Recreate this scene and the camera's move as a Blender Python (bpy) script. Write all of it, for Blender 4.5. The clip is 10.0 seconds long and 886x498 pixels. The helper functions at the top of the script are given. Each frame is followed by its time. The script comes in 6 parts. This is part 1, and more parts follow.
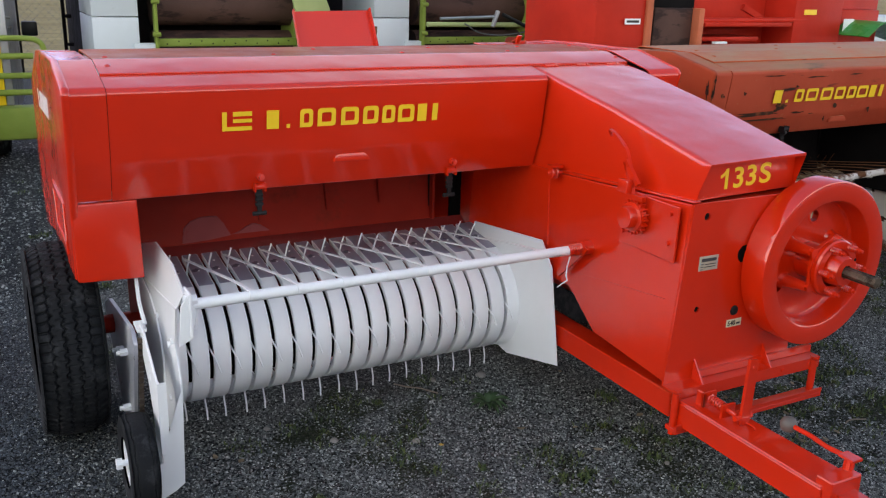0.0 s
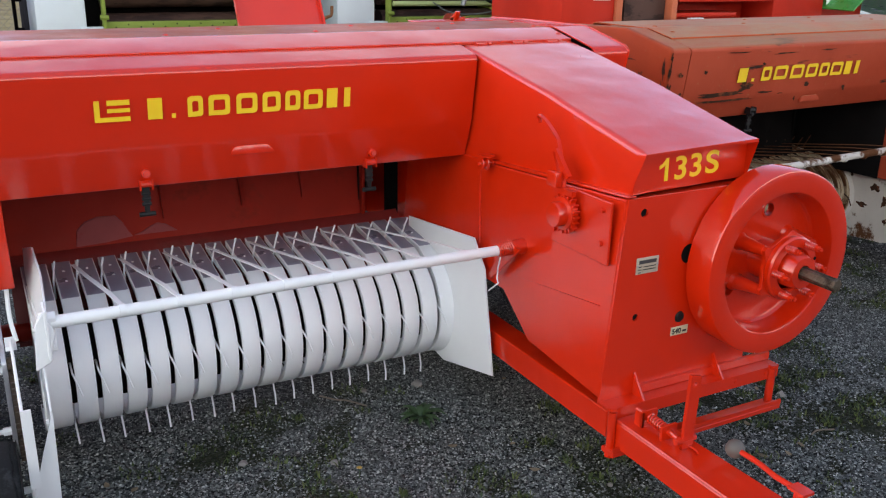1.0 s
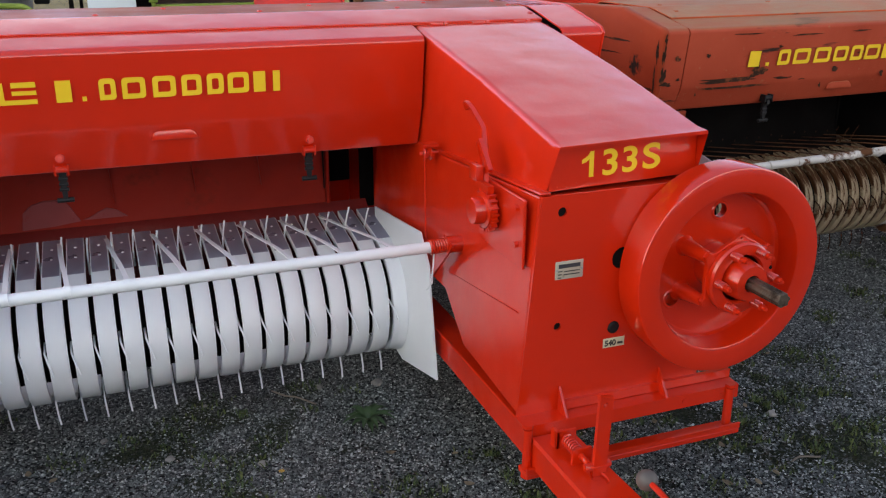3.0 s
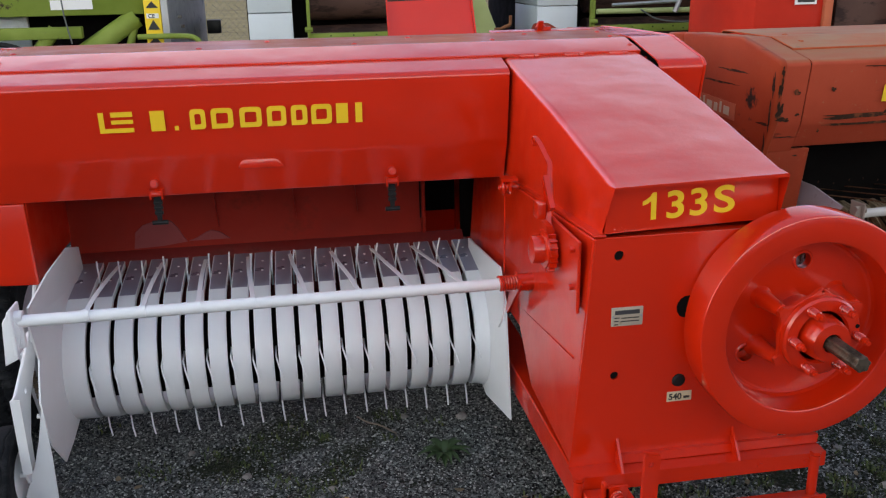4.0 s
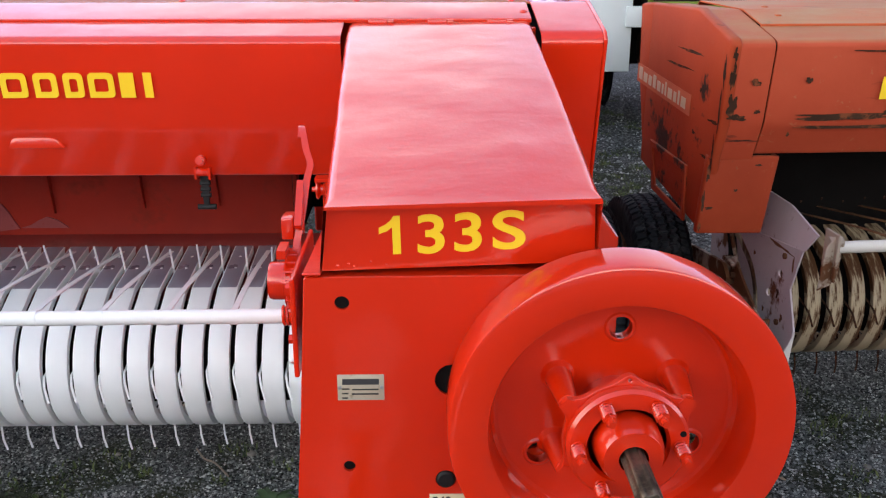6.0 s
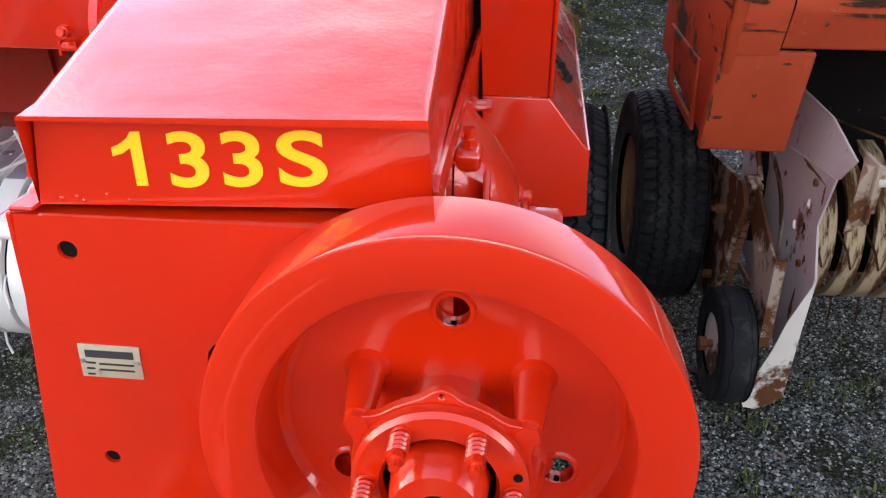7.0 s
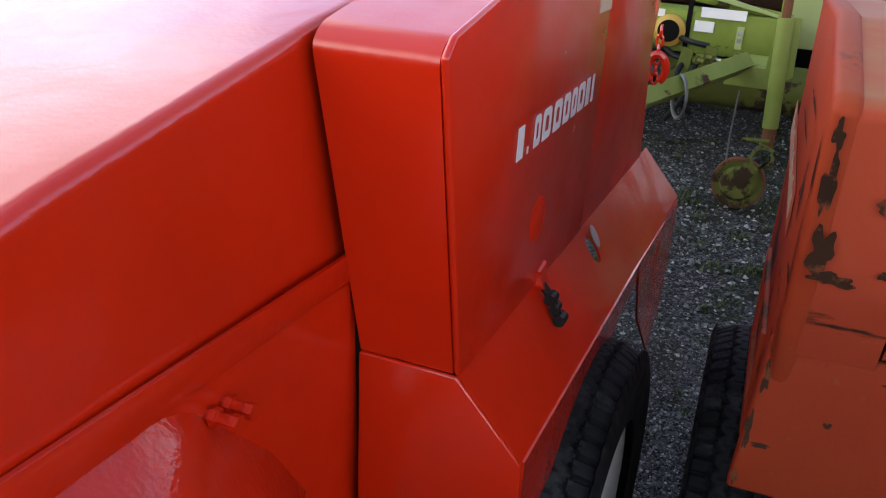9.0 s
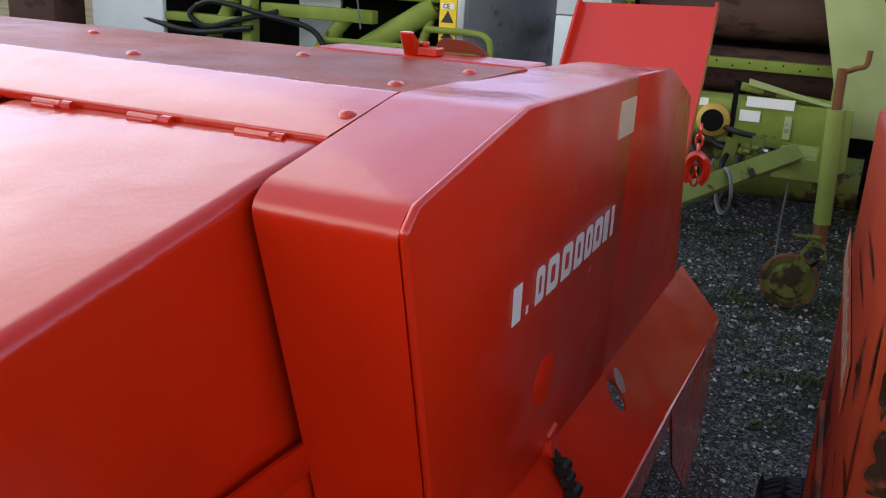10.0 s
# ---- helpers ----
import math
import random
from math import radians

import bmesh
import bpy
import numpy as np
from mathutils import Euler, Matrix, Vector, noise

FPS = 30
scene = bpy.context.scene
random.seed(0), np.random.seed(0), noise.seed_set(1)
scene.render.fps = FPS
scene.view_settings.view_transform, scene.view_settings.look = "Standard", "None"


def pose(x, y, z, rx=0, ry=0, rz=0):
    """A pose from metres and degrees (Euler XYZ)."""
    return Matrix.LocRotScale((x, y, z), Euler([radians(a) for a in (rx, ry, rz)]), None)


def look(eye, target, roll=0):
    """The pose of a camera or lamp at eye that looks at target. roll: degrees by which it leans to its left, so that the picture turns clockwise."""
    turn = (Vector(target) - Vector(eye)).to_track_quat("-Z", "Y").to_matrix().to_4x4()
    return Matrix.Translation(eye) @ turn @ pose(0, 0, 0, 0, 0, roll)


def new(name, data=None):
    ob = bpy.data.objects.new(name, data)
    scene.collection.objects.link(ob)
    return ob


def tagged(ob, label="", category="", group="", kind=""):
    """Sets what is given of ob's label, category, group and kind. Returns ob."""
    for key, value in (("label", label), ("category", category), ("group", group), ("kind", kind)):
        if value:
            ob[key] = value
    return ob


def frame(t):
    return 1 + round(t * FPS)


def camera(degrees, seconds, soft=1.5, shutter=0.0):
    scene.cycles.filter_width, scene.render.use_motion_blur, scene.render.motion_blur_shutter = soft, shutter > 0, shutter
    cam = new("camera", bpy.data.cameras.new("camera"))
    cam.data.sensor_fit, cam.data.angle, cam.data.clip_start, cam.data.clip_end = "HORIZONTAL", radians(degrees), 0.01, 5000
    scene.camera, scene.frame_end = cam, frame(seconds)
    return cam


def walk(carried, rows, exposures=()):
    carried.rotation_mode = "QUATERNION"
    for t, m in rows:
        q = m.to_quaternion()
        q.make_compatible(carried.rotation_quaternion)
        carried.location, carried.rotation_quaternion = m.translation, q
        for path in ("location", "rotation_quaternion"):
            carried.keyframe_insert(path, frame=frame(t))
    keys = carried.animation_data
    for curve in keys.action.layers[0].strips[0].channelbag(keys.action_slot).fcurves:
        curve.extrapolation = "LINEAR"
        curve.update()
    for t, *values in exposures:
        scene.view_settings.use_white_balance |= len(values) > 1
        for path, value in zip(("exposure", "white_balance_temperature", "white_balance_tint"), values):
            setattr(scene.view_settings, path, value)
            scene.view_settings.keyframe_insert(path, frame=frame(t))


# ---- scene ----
cam = camera(53.2, 10.0, soft=1.2)
PATH = [
    (0, (-0.654, -1.829, 1.536), (0.251, -0.149, 0.937), 1.8),
    (0.5, (-0.476, -1.758, 1.507), (0.427, -0.087, 0.881), 1.1),
    (1, (-0.290, -1.676, 1.503), (0.612, -0.008, 0.867), 1.1),
    (1.5, (-0.188, -1.545, 1.489), (0.736, 0.108, 0.845), 1.5),
    (2, (-0.055, -1.489, 1.479), (1.030, 0.056, 0.819), 2.9),
    (2.5, (0.164, -1.583, 1.474), (1.059, 0.071, 0.793), 1.2),
    (3, (0.242, -1.720, 1.483), (0.921, 0.037, 0.81), 0.3),
    (3.2, (0.250, -1.789, 1.483), (0.846, 0.001, 0.82), 0.2),
    (4.3, (0.661, -1.684, 1.503), (0.921, 0.203, 0.894), -0.7),
    (4.5, (0.742, -1.619, 1.497), (0.991, 0.271, 0.893), -0.4),
    (5, (0.878, -1.414, 1.465), (1.156, 0.465, 0.838), -0.5),
    (5.2, (0.928, -1.362, 1.458), (1.228, 0.509, 0.819), 0.2),
    (6.3, (1.472, -1.147, 1.373), (1.441, 0.73, 0.682), 0.3),
    (6.5, (1.536, -1.034, 1.35), (1.504, 0.798, 0.549), 0.6),
    (7, (1.694, -0.812, 1.33), (1.522, 0.953, 0.405), 0.5),
    (7.5, (1.903, -0.668, 1.327), (1.317, 1.009, 0.409), -2.7),
    (8, (1.956, -0.5, 1.331), (1.284, 1.134, 0.394), 0.3),
    (8.5, (1.977, -0.304, 1.351), (1.378, 1.414, 0.522), 3.1),
    (9, (2.053, -0.014, 1.343), (1.373, 1.705, 0.581), 3.7),
    (9.5, (2.082, 0.177, 1.384), (1.273, 1.879, 0.716), 3.5),
    (10, (2.038, 0.189, 1.388), (1.229, 1.912, 0.775), 3.0),
]
EXPOSURES = [(0.0, 1.16, 7750, 10), (0.5, 1.36, 7750, 10), (1.0, 1.32, 7750, 10), (2.0, 1.26, 7750, 10), (2.5, 1.21, 7750, 10), (3.2, 1.14, 7750, 10), (4.5, 1.02, 7750, 10), (5.0, 1.34, 7750, 10), (6.3, 1.80, 8050, 10), (7.0, 2.08, 8100, 10), (7.5, 1.80, 7950, 10), (8.5, 1.44, 7750, 10), (9.0, 1.36, 7550, 11), (9.5, 1.28, 7650, 11), (10.0, 0.96, 7700, 11)]
walk(cam, [(t, look(eye, target, roll)) for t, eye, target, roll in PATH], EXPOSURES)

# ---- world, sun, exposure ----
SUN_EL, SUN_AZ = radians(36), radians(-58)      # azimuth from +y, positive toward +x
world = bpy.data.worlds.new("world")
scene.world = world
world.use_nodes = True
wn, wl = world.node_tree.nodes, world.node_tree.links
sky = wn.new("ShaderNodeTexSky")
sky.sky_type = "NISHITA"
sky.sun_disc = False
sky.sun_elevation, sky.sun_rotation = SUN_EL, SUN_AZ
sky.dust_density, sky.air_density, sky.ozone_density = 0.1, 1.0, 1.6
cloud = wn.new("ShaderNodeMix")
cloud.data_type = "RGBA"
# thin cloud and haze low in the sky, clearing overhead
wtc = wn.new("ShaderNodeTexCoord")
bank = wn.new("ShaderNodeVectorMath")
bank.operation = "DOT_PRODUCT"
bank.inputs[1].default_value = (-0.14, 0.08, -1.00)
wl.new(wtc.outputs["Generated"], bank.inputs[0])
haze = wn.new("ShaderNodeMapRange")
haze.inputs["From Min"].default_value, haze.inputs["From Max"].default_value = -0.66, -0.10
haze.inputs["To Min"].default_value, haze.inputs["To Max"].default_value = 0.05, 0.95
wl.new(bank.outputs["Value"], haze.inputs["Value"])
wl.new(haze.outputs["Result"], cloud.inputs["Factor"])
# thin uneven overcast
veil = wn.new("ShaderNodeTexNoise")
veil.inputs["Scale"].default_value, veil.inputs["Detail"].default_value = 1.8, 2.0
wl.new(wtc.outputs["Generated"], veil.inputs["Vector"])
southwest = wn.new("ShaderNodeVectorMath")
southwest.operation = "DOT_PRODUCT"
southwest.inputs[1].default_value = (-0.45, -0.89, 0.0)
wl.new(wtc.outputs["Generated"], southwest.inputs[0])


def cloud_tint(stops):
    t = wn.new("ShaderNodeValToRGB")
    t.color_ramp.elements.new(0.5)
    for e, (p, c) in zip(t.color_ramp.elements, stops):
        e.position, e.color = p, (*c, 1)
    wl.new(veil.outputs["Fac"], t.inputs["Fac"])
    return t.outputs["Color"]


# sky tint split by side to set the reflections: blue north, white south-west
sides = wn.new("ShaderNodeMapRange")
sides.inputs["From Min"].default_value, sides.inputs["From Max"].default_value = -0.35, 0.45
wl.new(southwest.outputs["Value"], sides.inputs["Value"])
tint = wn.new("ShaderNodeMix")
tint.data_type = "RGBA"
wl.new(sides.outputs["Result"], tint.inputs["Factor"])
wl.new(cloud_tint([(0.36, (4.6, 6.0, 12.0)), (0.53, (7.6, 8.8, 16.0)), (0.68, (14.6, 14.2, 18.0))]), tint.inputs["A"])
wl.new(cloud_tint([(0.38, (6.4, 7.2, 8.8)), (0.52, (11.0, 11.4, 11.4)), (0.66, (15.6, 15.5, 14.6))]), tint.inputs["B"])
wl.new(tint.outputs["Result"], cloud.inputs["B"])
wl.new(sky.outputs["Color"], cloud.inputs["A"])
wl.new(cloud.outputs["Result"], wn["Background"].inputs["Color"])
# sky strength raised toward the south-west, an added fill for front faces
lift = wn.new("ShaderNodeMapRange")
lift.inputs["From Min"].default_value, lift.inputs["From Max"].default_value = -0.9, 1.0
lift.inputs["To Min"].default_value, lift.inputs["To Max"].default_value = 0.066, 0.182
wl.new(southwest.outputs["Value"], lift.inputs["Value"])
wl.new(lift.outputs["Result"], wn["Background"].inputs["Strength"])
sun = new("sun", bpy.data.lights.new("sun", "SUN"))
sun.data.energy, sun.data.angle, sun.data.color = 0.14, radians(34), (1.0, 0.91, 0.74)
sun_way = Vector((math.sin(SUN_AZ) * math.cos(SUN_EL), math.cos(SUN_AZ) * math.cos(SUN_EL), math.sin(SUN_EL)))
sun.matrix_world = look(sun_way * 30, (0, 0, 0))


# ---- materials ----
def material(name):
    m = bpy.data.materials.new(name)
    m.use_nodes = True
    return m, m.node_tree.nodes, m.node_tree.links, m.node_tree.nodes["Principled BSDF"]


def noise_node(n, l, scale, detail=4.0, rough=0.55, coord="Object", stretch=None):
    tc = n.new("ShaderNodeTexCoord")
    t = n.new("ShaderNodeTexNoise")
    t.inputs["Scale"].default_value, t.inputs["Detail"].default_value, t.inputs["Roughness"].default_value = scale, detail, rough
    if stretch:
        mp = n.new("ShaderNodeMapping")
        mp.inputs["Scale"].default_value = stretch
        l.new(tc.outputs[coord], mp.inputs["Vector"])
        l.new(mp.outputs["Vector"], t.inputs["Vector"])
    else:
        l.new(tc.outputs[coord], t.inputs["Vector"])
    return t.outputs["Fac"]


def ramp(n, l, src, stops):
    r = n.new("ShaderNodeValToRGB")
    while len(r.color_ramp.elements) < len(stops):
        r.color_ramp.elements.new(0.5)
    for e, (p, c) in zip(r.color_ramp.elements, stops):
        e.position = p
        e.color = (*c, 1) if len(c) == 3 else c
    l.new(src, r.inputs["Fac"])
    return r.outputs["Color"]


def mixed(n, l, fac, a, b):
    m = n.new("ShaderNodeMix")
    m.data_type = "RGBA"
    for sock, v in (("Factor", fac), ("A", a), ("B", b)):
        if isinstance(v, tuple):
            m.inputs[sock].default_value = (*v, 1)
        elif isinstance(v, (int, float)):
            m.inputs[sock].default_value = v
        else:
            l.new(v, m.inputs[sock])
    return m.outputs["Result"]


def bump(n, l, bs, src, strength, dist):
    b = n.new("ShaderNodeBump")
    b.inputs["Strength"].default_value, b.inputs["Distance"].default_value = strength, dist
    l.new(src, b.inputs["Height"])
    l.new(b.outputs["Normal"], bs.inputs["Normal"])


def grey(v):
    return (v, v, v)


def paint(name, col, rough=0.3, vary=0.08, dirt=None, dirt_at=0.62, peel=0.06, coat=0.0, metal=0.0, wave=0.0, spec=0.5, coat_rough=0.07, dirt_scale=6.0):
    """Sprayed or plain paint: broad tone change, fine relief, wavy sheet, optional stains."""
    m, n, l, bs = material(name)
    lo = tuple(c * (1 - vary) for c in col)
    hi = tuple(min(1, c * (1 + vary)) for c in col)
    c = ramp(n, l, noise_node(n, l, 3.0, 3), [(0.3, lo), (0.7, hi)])
    r = ramp(n, l, noise_node(n, l, 9.0, 5), [(0.3, grey(rough * 0.8)), (0.75, grey(min(1, rough * 1.3)))])
    if dirt:
        f = ramp(n, l, noise_node(n, l, dirt_scale, 8, 0.7), [(dirt_at, grey(0)), (dirt_at + 0.10, grey(1))])
        c = mixed(n, l, f, c, dirt)
        r = mixed(n, l, f, r, grey(0.85))
    l.new(c, bs.inputs["Base Color"])
    l.new(r, bs.inputs["Roughness"])
    bs.inputs["Specular IOR Level"].default_value = spec
    bs.inputs["Metallic"].default_value = metal
    bump(n, l, bs, noise_node(n, l, 55.0, 4), peel, 0.004)
    if coat:
        bs.inputs["Coat Weight"].default_value = coat
        bs.inputs["Coat IOR"].default_value = 1.67
        cr = ramp(n, l, noise_node(n, l, 5.0, 6, 0.65), [(0.35, grey(coat_rough)), (0.75, grey(coat_rough * 2.2))])
        l.new(cr, bs.inputs["Coat Roughness"])
        b = n.new("ShaderNodeBump")
        b.inputs["Strength"].default_value, b.inputs["Distance"].default_value = 1.0, wave
        add = n.new("ShaderNodeMath")
        add.operation = "MULTIPLY_ADD"
        l.new(noise_node(n, l, 150.0, 2), add.inputs[0])
        add.inputs[1].default_value = 0.030
        mid = n.new("ShaderNodeMath")
        mid.operation = "MULTIPLY_ADD"
        l.new(noise_node(n, l, 14.0, 3, 0.5), mid.inputs[0])
        mid.inputs[1].default_value = 0.13
        l.new(noise_node(n, l, 3.2, 2, 0.4), mid.inputs[2])
        l.new(mid.outputs[0], add.inputs[2])
        l.new(add.outputs[0], b.inputs["Height"])
        l.new(b.outputs["Normal"], bs.inputs["Coat Normal"])
    return m


def worn(name, col, rust, dust, at=0.60, streak=(1, 1, 1), rough=0.55, dusty=0.0, fade=None):
    """Old paint with chipped, rusty patches, fading and, on faces that lie flat, settled dust."""
    m, n, l, bs = material(name)
    base = ramp(n, l, noise_node(n, l, 2.2, 5), [(0.32, tuple(c * 0.82 for c in col)), (0.7, fade or tuple(min(1, c * 1.2) for c in col))])
    speck = ramp(n, l, noise_node(n, l, 40.0, 6, 0.7), [(0.62, grey(0)), (0.72, grey(0.55))])
    base = mixed(n, l, speck, base, dust)
    f = ramp(n, l, noise_node(n, l, 5.0, 10, 0.68, stretch=streak), [(at, grey(0)), (at + 0.05, grey(1))])
    c = mixed(n, l, f, base, rust)
    if dusty:
        g = n.new("ShaderNodeNewGeometry")
        s = n.new("ShaderNodeSeparateXYZ")
        l.new(g.outputs["Normal"], s.inputs[0])
        up = ramp(n, l, s.outputs["Z"], [(0.55, grey(0)), (0.97, grey(dusty))])
        mul = n.new("ShaderNodeMath")
        mul.operation = "MULTIPLY"
        l.new(up, mul.inputs[0])
        l.new(ramp(n, l, noise_node(n, l, 7.0, 8, 0.65, stretch=(0.5, 1, 1)), [(0.3, grey(0.35)), (0.6, grey(1))]), mul.inputs[1])
        c = mixed(n, l, mul.outputs[0], c, dust)
    l.new(c, bs.inputs["Base Color"])
    bs.inputs["Roughness"].default_value = rough
    bs.inputs["Specular IOR Level"].default_value = 0.09
    bump(n, l, bs, noise_node(n, l, 30.0, 8, 0.7), 0.25, 0.004)
    return m


RED = paint("red_paint", (0.62, 0.020, 0.003), 0.5, 0.05, peel=0.03, coat=1.0, wave=0.014, spec=0.12, coat_rough=0.045)
RED_MATTE = paint("touched_up_red", (0.74, 0.026, 0.005), 0.55, 0.05, peel=0.05, spec=0.2)
RED_RIM = paint("red_paint_on_turned_rim", (0.62, 0.020, 0.003), 0.5, 0.05, peel=0.03, coat=1.0, wave=0.002, spec=0.12, coat_rough=0.022)
RED_SIDE = paint("red_paint_side_sheets", (0.62, 0.020, 0.003), 0.5, 0.07, peel=0.05, coat=0.9, wave=0.010, spec=0.12, coat_rough=0.13)
RED_CAST = paint("red_paint_on_casting", (0.62, 0.020, 0.003), 0.5, 0.08, peel=0.25, coat=1.0, wave=0.007, spec=0.12, coat_rough=0.10)
RED_GEAR = paint("red_paint_on_lumpy_casting", (0.62, 0.020, 0.003), 0.5, 0.06, peel=0.15, coat=1.0, wave=0.022, spec=0.12, coat_rough=0.05)
RED_TOP = paint("red_paint_top", (0.37, 0.070, 0.018), 0.5, 0.3, dirt=(0.56, 0.40, 0.27), dirt_at=0.585, peel=0.3, coat=0.16, wave=0.010, spec=0.12, coat_rough=0.13, dirt_scale=110.0)
# much darker red than the outer sheets: feed chamber, axle tube, hub well
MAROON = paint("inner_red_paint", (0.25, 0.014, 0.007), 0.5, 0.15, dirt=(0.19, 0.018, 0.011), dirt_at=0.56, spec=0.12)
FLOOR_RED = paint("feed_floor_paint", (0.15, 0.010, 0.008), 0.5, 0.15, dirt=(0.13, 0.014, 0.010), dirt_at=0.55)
BARE_PINK = paint("thin_overspray", (0.24, 0.052, 0.054), 0.5, 0.2, dirt=(0.22, 0.022, 0.016), dirt_at=0.56, dirt_scale=22.0, spec=0.10)
WHITE = paint("white_paint", (0.80, 0.82, 0.84), 0.35, 0.04, peel=0.08)
GALV = paint("galvanised_steel", (0.52, 0.53, 0.58), 0.34, 0.10, dirt=(0.72, 0.73, 0.76), dirt_at=0.55, metal=0.55)
# smooth steel tone, darkened for the shade under the hood
SHADED_BAND = paint("shaded_bare_band", (0.30, 0.29, 0.36), 0.30, 0.12, dirt=(0.40, 0.38, 0.46), dirt_at=0.55, metal=0.45, dirt_scale=12.0)
YELLOW = paint("yellow_vinyl", (0.86, 0.56, 0.03), 0.4, 0.02)
WHITE_VINYL = paint("white_vinyl", (0.80, 0.80, 0.80), 0.4, 0.02)
RUBBER = paint("tyre_rubber", (0.013, 0.014, 0.016), 0.75, 0.3, dirt=(0.034, 0.036, 0.039), dirt_at=0.52, peel=0.3, dirt_scale=14.0, spec=0.12)
GRIP = paint("worn_grey_grip", (0.10, 0.085, 0.075), 0.6, 0.2)
BLACK = paint("black_rubber", (0.010, 0.010, 0.011), 0.5, 0.2, spec=0.25)
# near-black holds the shade of openings and gaps; also dark posts, ladder, drum
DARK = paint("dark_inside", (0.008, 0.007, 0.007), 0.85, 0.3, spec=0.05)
STEEL = paint("bare_steel", (0.30, 0.28, 0.25), 0.38, 0.2, dirt=(0.16, 0.10, 0.06), dirt_at=0.55, metal=0.9)
SHAFT = paint("oily_steel", (0.13, 0.10, 0.075), 0.42, 0.25, dirt=(0.05, 0.035, 0.025), dirt_at=0.50, metal=0.8)
PLATE = paint("aluminium_plate", (0.46, 0.40, 0.31), 0.42, 0.10, dirt=(0.30, 0.23, 0.16), dirt_at=0.58, metal=0.15, dirt_scale=40.0)
PLATE_BLUE = paint("plate_blue", (0.04, 0.04, 0.045), 0.4, 0.1, dirt=(0.30, 0.28, 0.24), dirt_at=0.60)
PAPER = paint("sticker_paper", (0.60, 0.54, 0.36), 0.7, 0.08)
INK = paint("black_ink", (0.02, 0.02, 0.02), 0.5, 0.05)
TAN = paint("faded_sticker", (0.52, 0.42, 0.28), 0.7, 0.15, dirt=(0.36, 0.24, 0.14), dirt_at=0.55)
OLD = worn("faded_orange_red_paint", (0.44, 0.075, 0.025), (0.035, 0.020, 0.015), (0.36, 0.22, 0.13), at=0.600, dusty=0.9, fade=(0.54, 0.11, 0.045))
# deeper copy of the old paint, with shade between the balers mixed in
OLD_SIDE = worn("deep_shaded_orange_red_paint", (0.31, 0.040, 0.016), (0.030, 0.018, 0.014), (0.30, 0.10, 0.05), at=0.595, dusty=0.5, fade=(0.40, 0.062, 0.024))
OLD_STREAK = worn("scraped_orange_red_paint", (0.40, 0.056, 0.026), (0.030, 0.018, 0.014), (0.34, 0.17, 0.09), at=0.600, streak=(0.30, 1, 2.4), dusty=0.9, fade=(0.46, 0.076, 0.038))
OLD_DARK = worn("dull_red_paint", (0.20, 0.035, 0.02), (0.03, 0.02, 0.016), (0.12, 0.08, 0.06), at=0.56)
OLD_WHITE = worn("chipped_white_paint", (0.60, 0.56, 0.52), (0.11, 0.045, 0.020), (0.28, 0.12, 0.05), at=0.525, rough=0.5)
OLD_LILAC = worn("chalky_white_paint", (0.50, 0.42, 0.44), (0.16, 0.055, 0.025), (0.20, 0.075, 0.04), at=0.575, rough=0.6)
OLD_BAND = worn("rusty_white_band", (0.39, 0.30, 0.20), (0.085, 0.036, 0.016), (0.24, 0.13, 0.055), at=0.480, streak=(3.2, 0.5, 0.5), rough=0.5)
OLD_RUSTY = worn("rust_over_white_paint", (0.34, 0.27, 0.22), (0.10, 0.040, 0.018), (0.22, 0.10, 0.05), at=0.46, rough=0.7)
CHIP = paint("bare_brown_metal", (0.045, 0.022, 0.014), 0.75, 0.35, dirt=(0.18, 0.055, 0.025), dirt_at=0.52, dirt_scale=30.0, spec=0.08)
RUST = worn("rusty_steel", (0.16, 0.070, 0.035), (0.06, 0.030, 0.018), (0.30, 0.20, 0.13), at=0.52, rough=0.8)
LIME = worn("faded_lime_paint", (0.17, 0.24, 0.035), (0.06, 0.045, 0.028), (0.15, 0.16, 0.07), at=0.605, rough=0.5, fade=(0.25, 0.32, 0.075))
LIME_CHIPPED = worn("chipped_lime_paint", (0.19, 0.25, 0.05), (0.055, 0.035, 0.022), (0.17, 0.17, 0.08), at=0.57, rough=0.6, fade=(0.27, 0.33, 0.10))
LIME_PALE = worn("sun_bleached_lime_paint", (0.36, 0.44, 0.18), (0.18, 0.20, 0.09), (0.32, 0.36, 0.17), at=0.70, rough=0.5, fade=(0.43, 0.50, 0.23))
ROLLER = worn("rusty_roller", (0.075, 0.040, 0.032), (0.035, 0.020, 0.018), (0.13, 0.075, 0.06), at=0.50, streak=(0.4, 1, 1), rough=0.6)
PANEL = paint("pale_grey_sheet", (0.56, 0.62, 0.65), 0.4, 0.05, dirt=(0.44, 0.48, 0.48), dirt_at=0.6)
ZINC = paint("dull_zinc_sheet", (0.36, 0.37, 0.38), 0.4, 0.12, dirt=(0.30, 0.30, 0.30), dirt_at=0.55, metal=0.6)
SIGN = paint("yellow_sign", (0.85, 0.58, 0.02), 0.45, 0.03)
DULL_RED = worn("weathered_red_paint", (0.46, 0.022, 0.012), (0.12, 0.025, 0.015), (0.42, 0.06, 0.04), at=0.69, rough=0.42, fade=(0.54, 0.030, 0.016))
ORANGE = worn("orange_edge_paint", (0.45, 0.12, 0.06), (0.10, 0.04, 0.03), (0.40, 0.2, 0.12), at=0.62)
DEEP_GREEN = paint("deep_green_paint", (0.015, 0.22, 0.035), 0.3, 0.08)
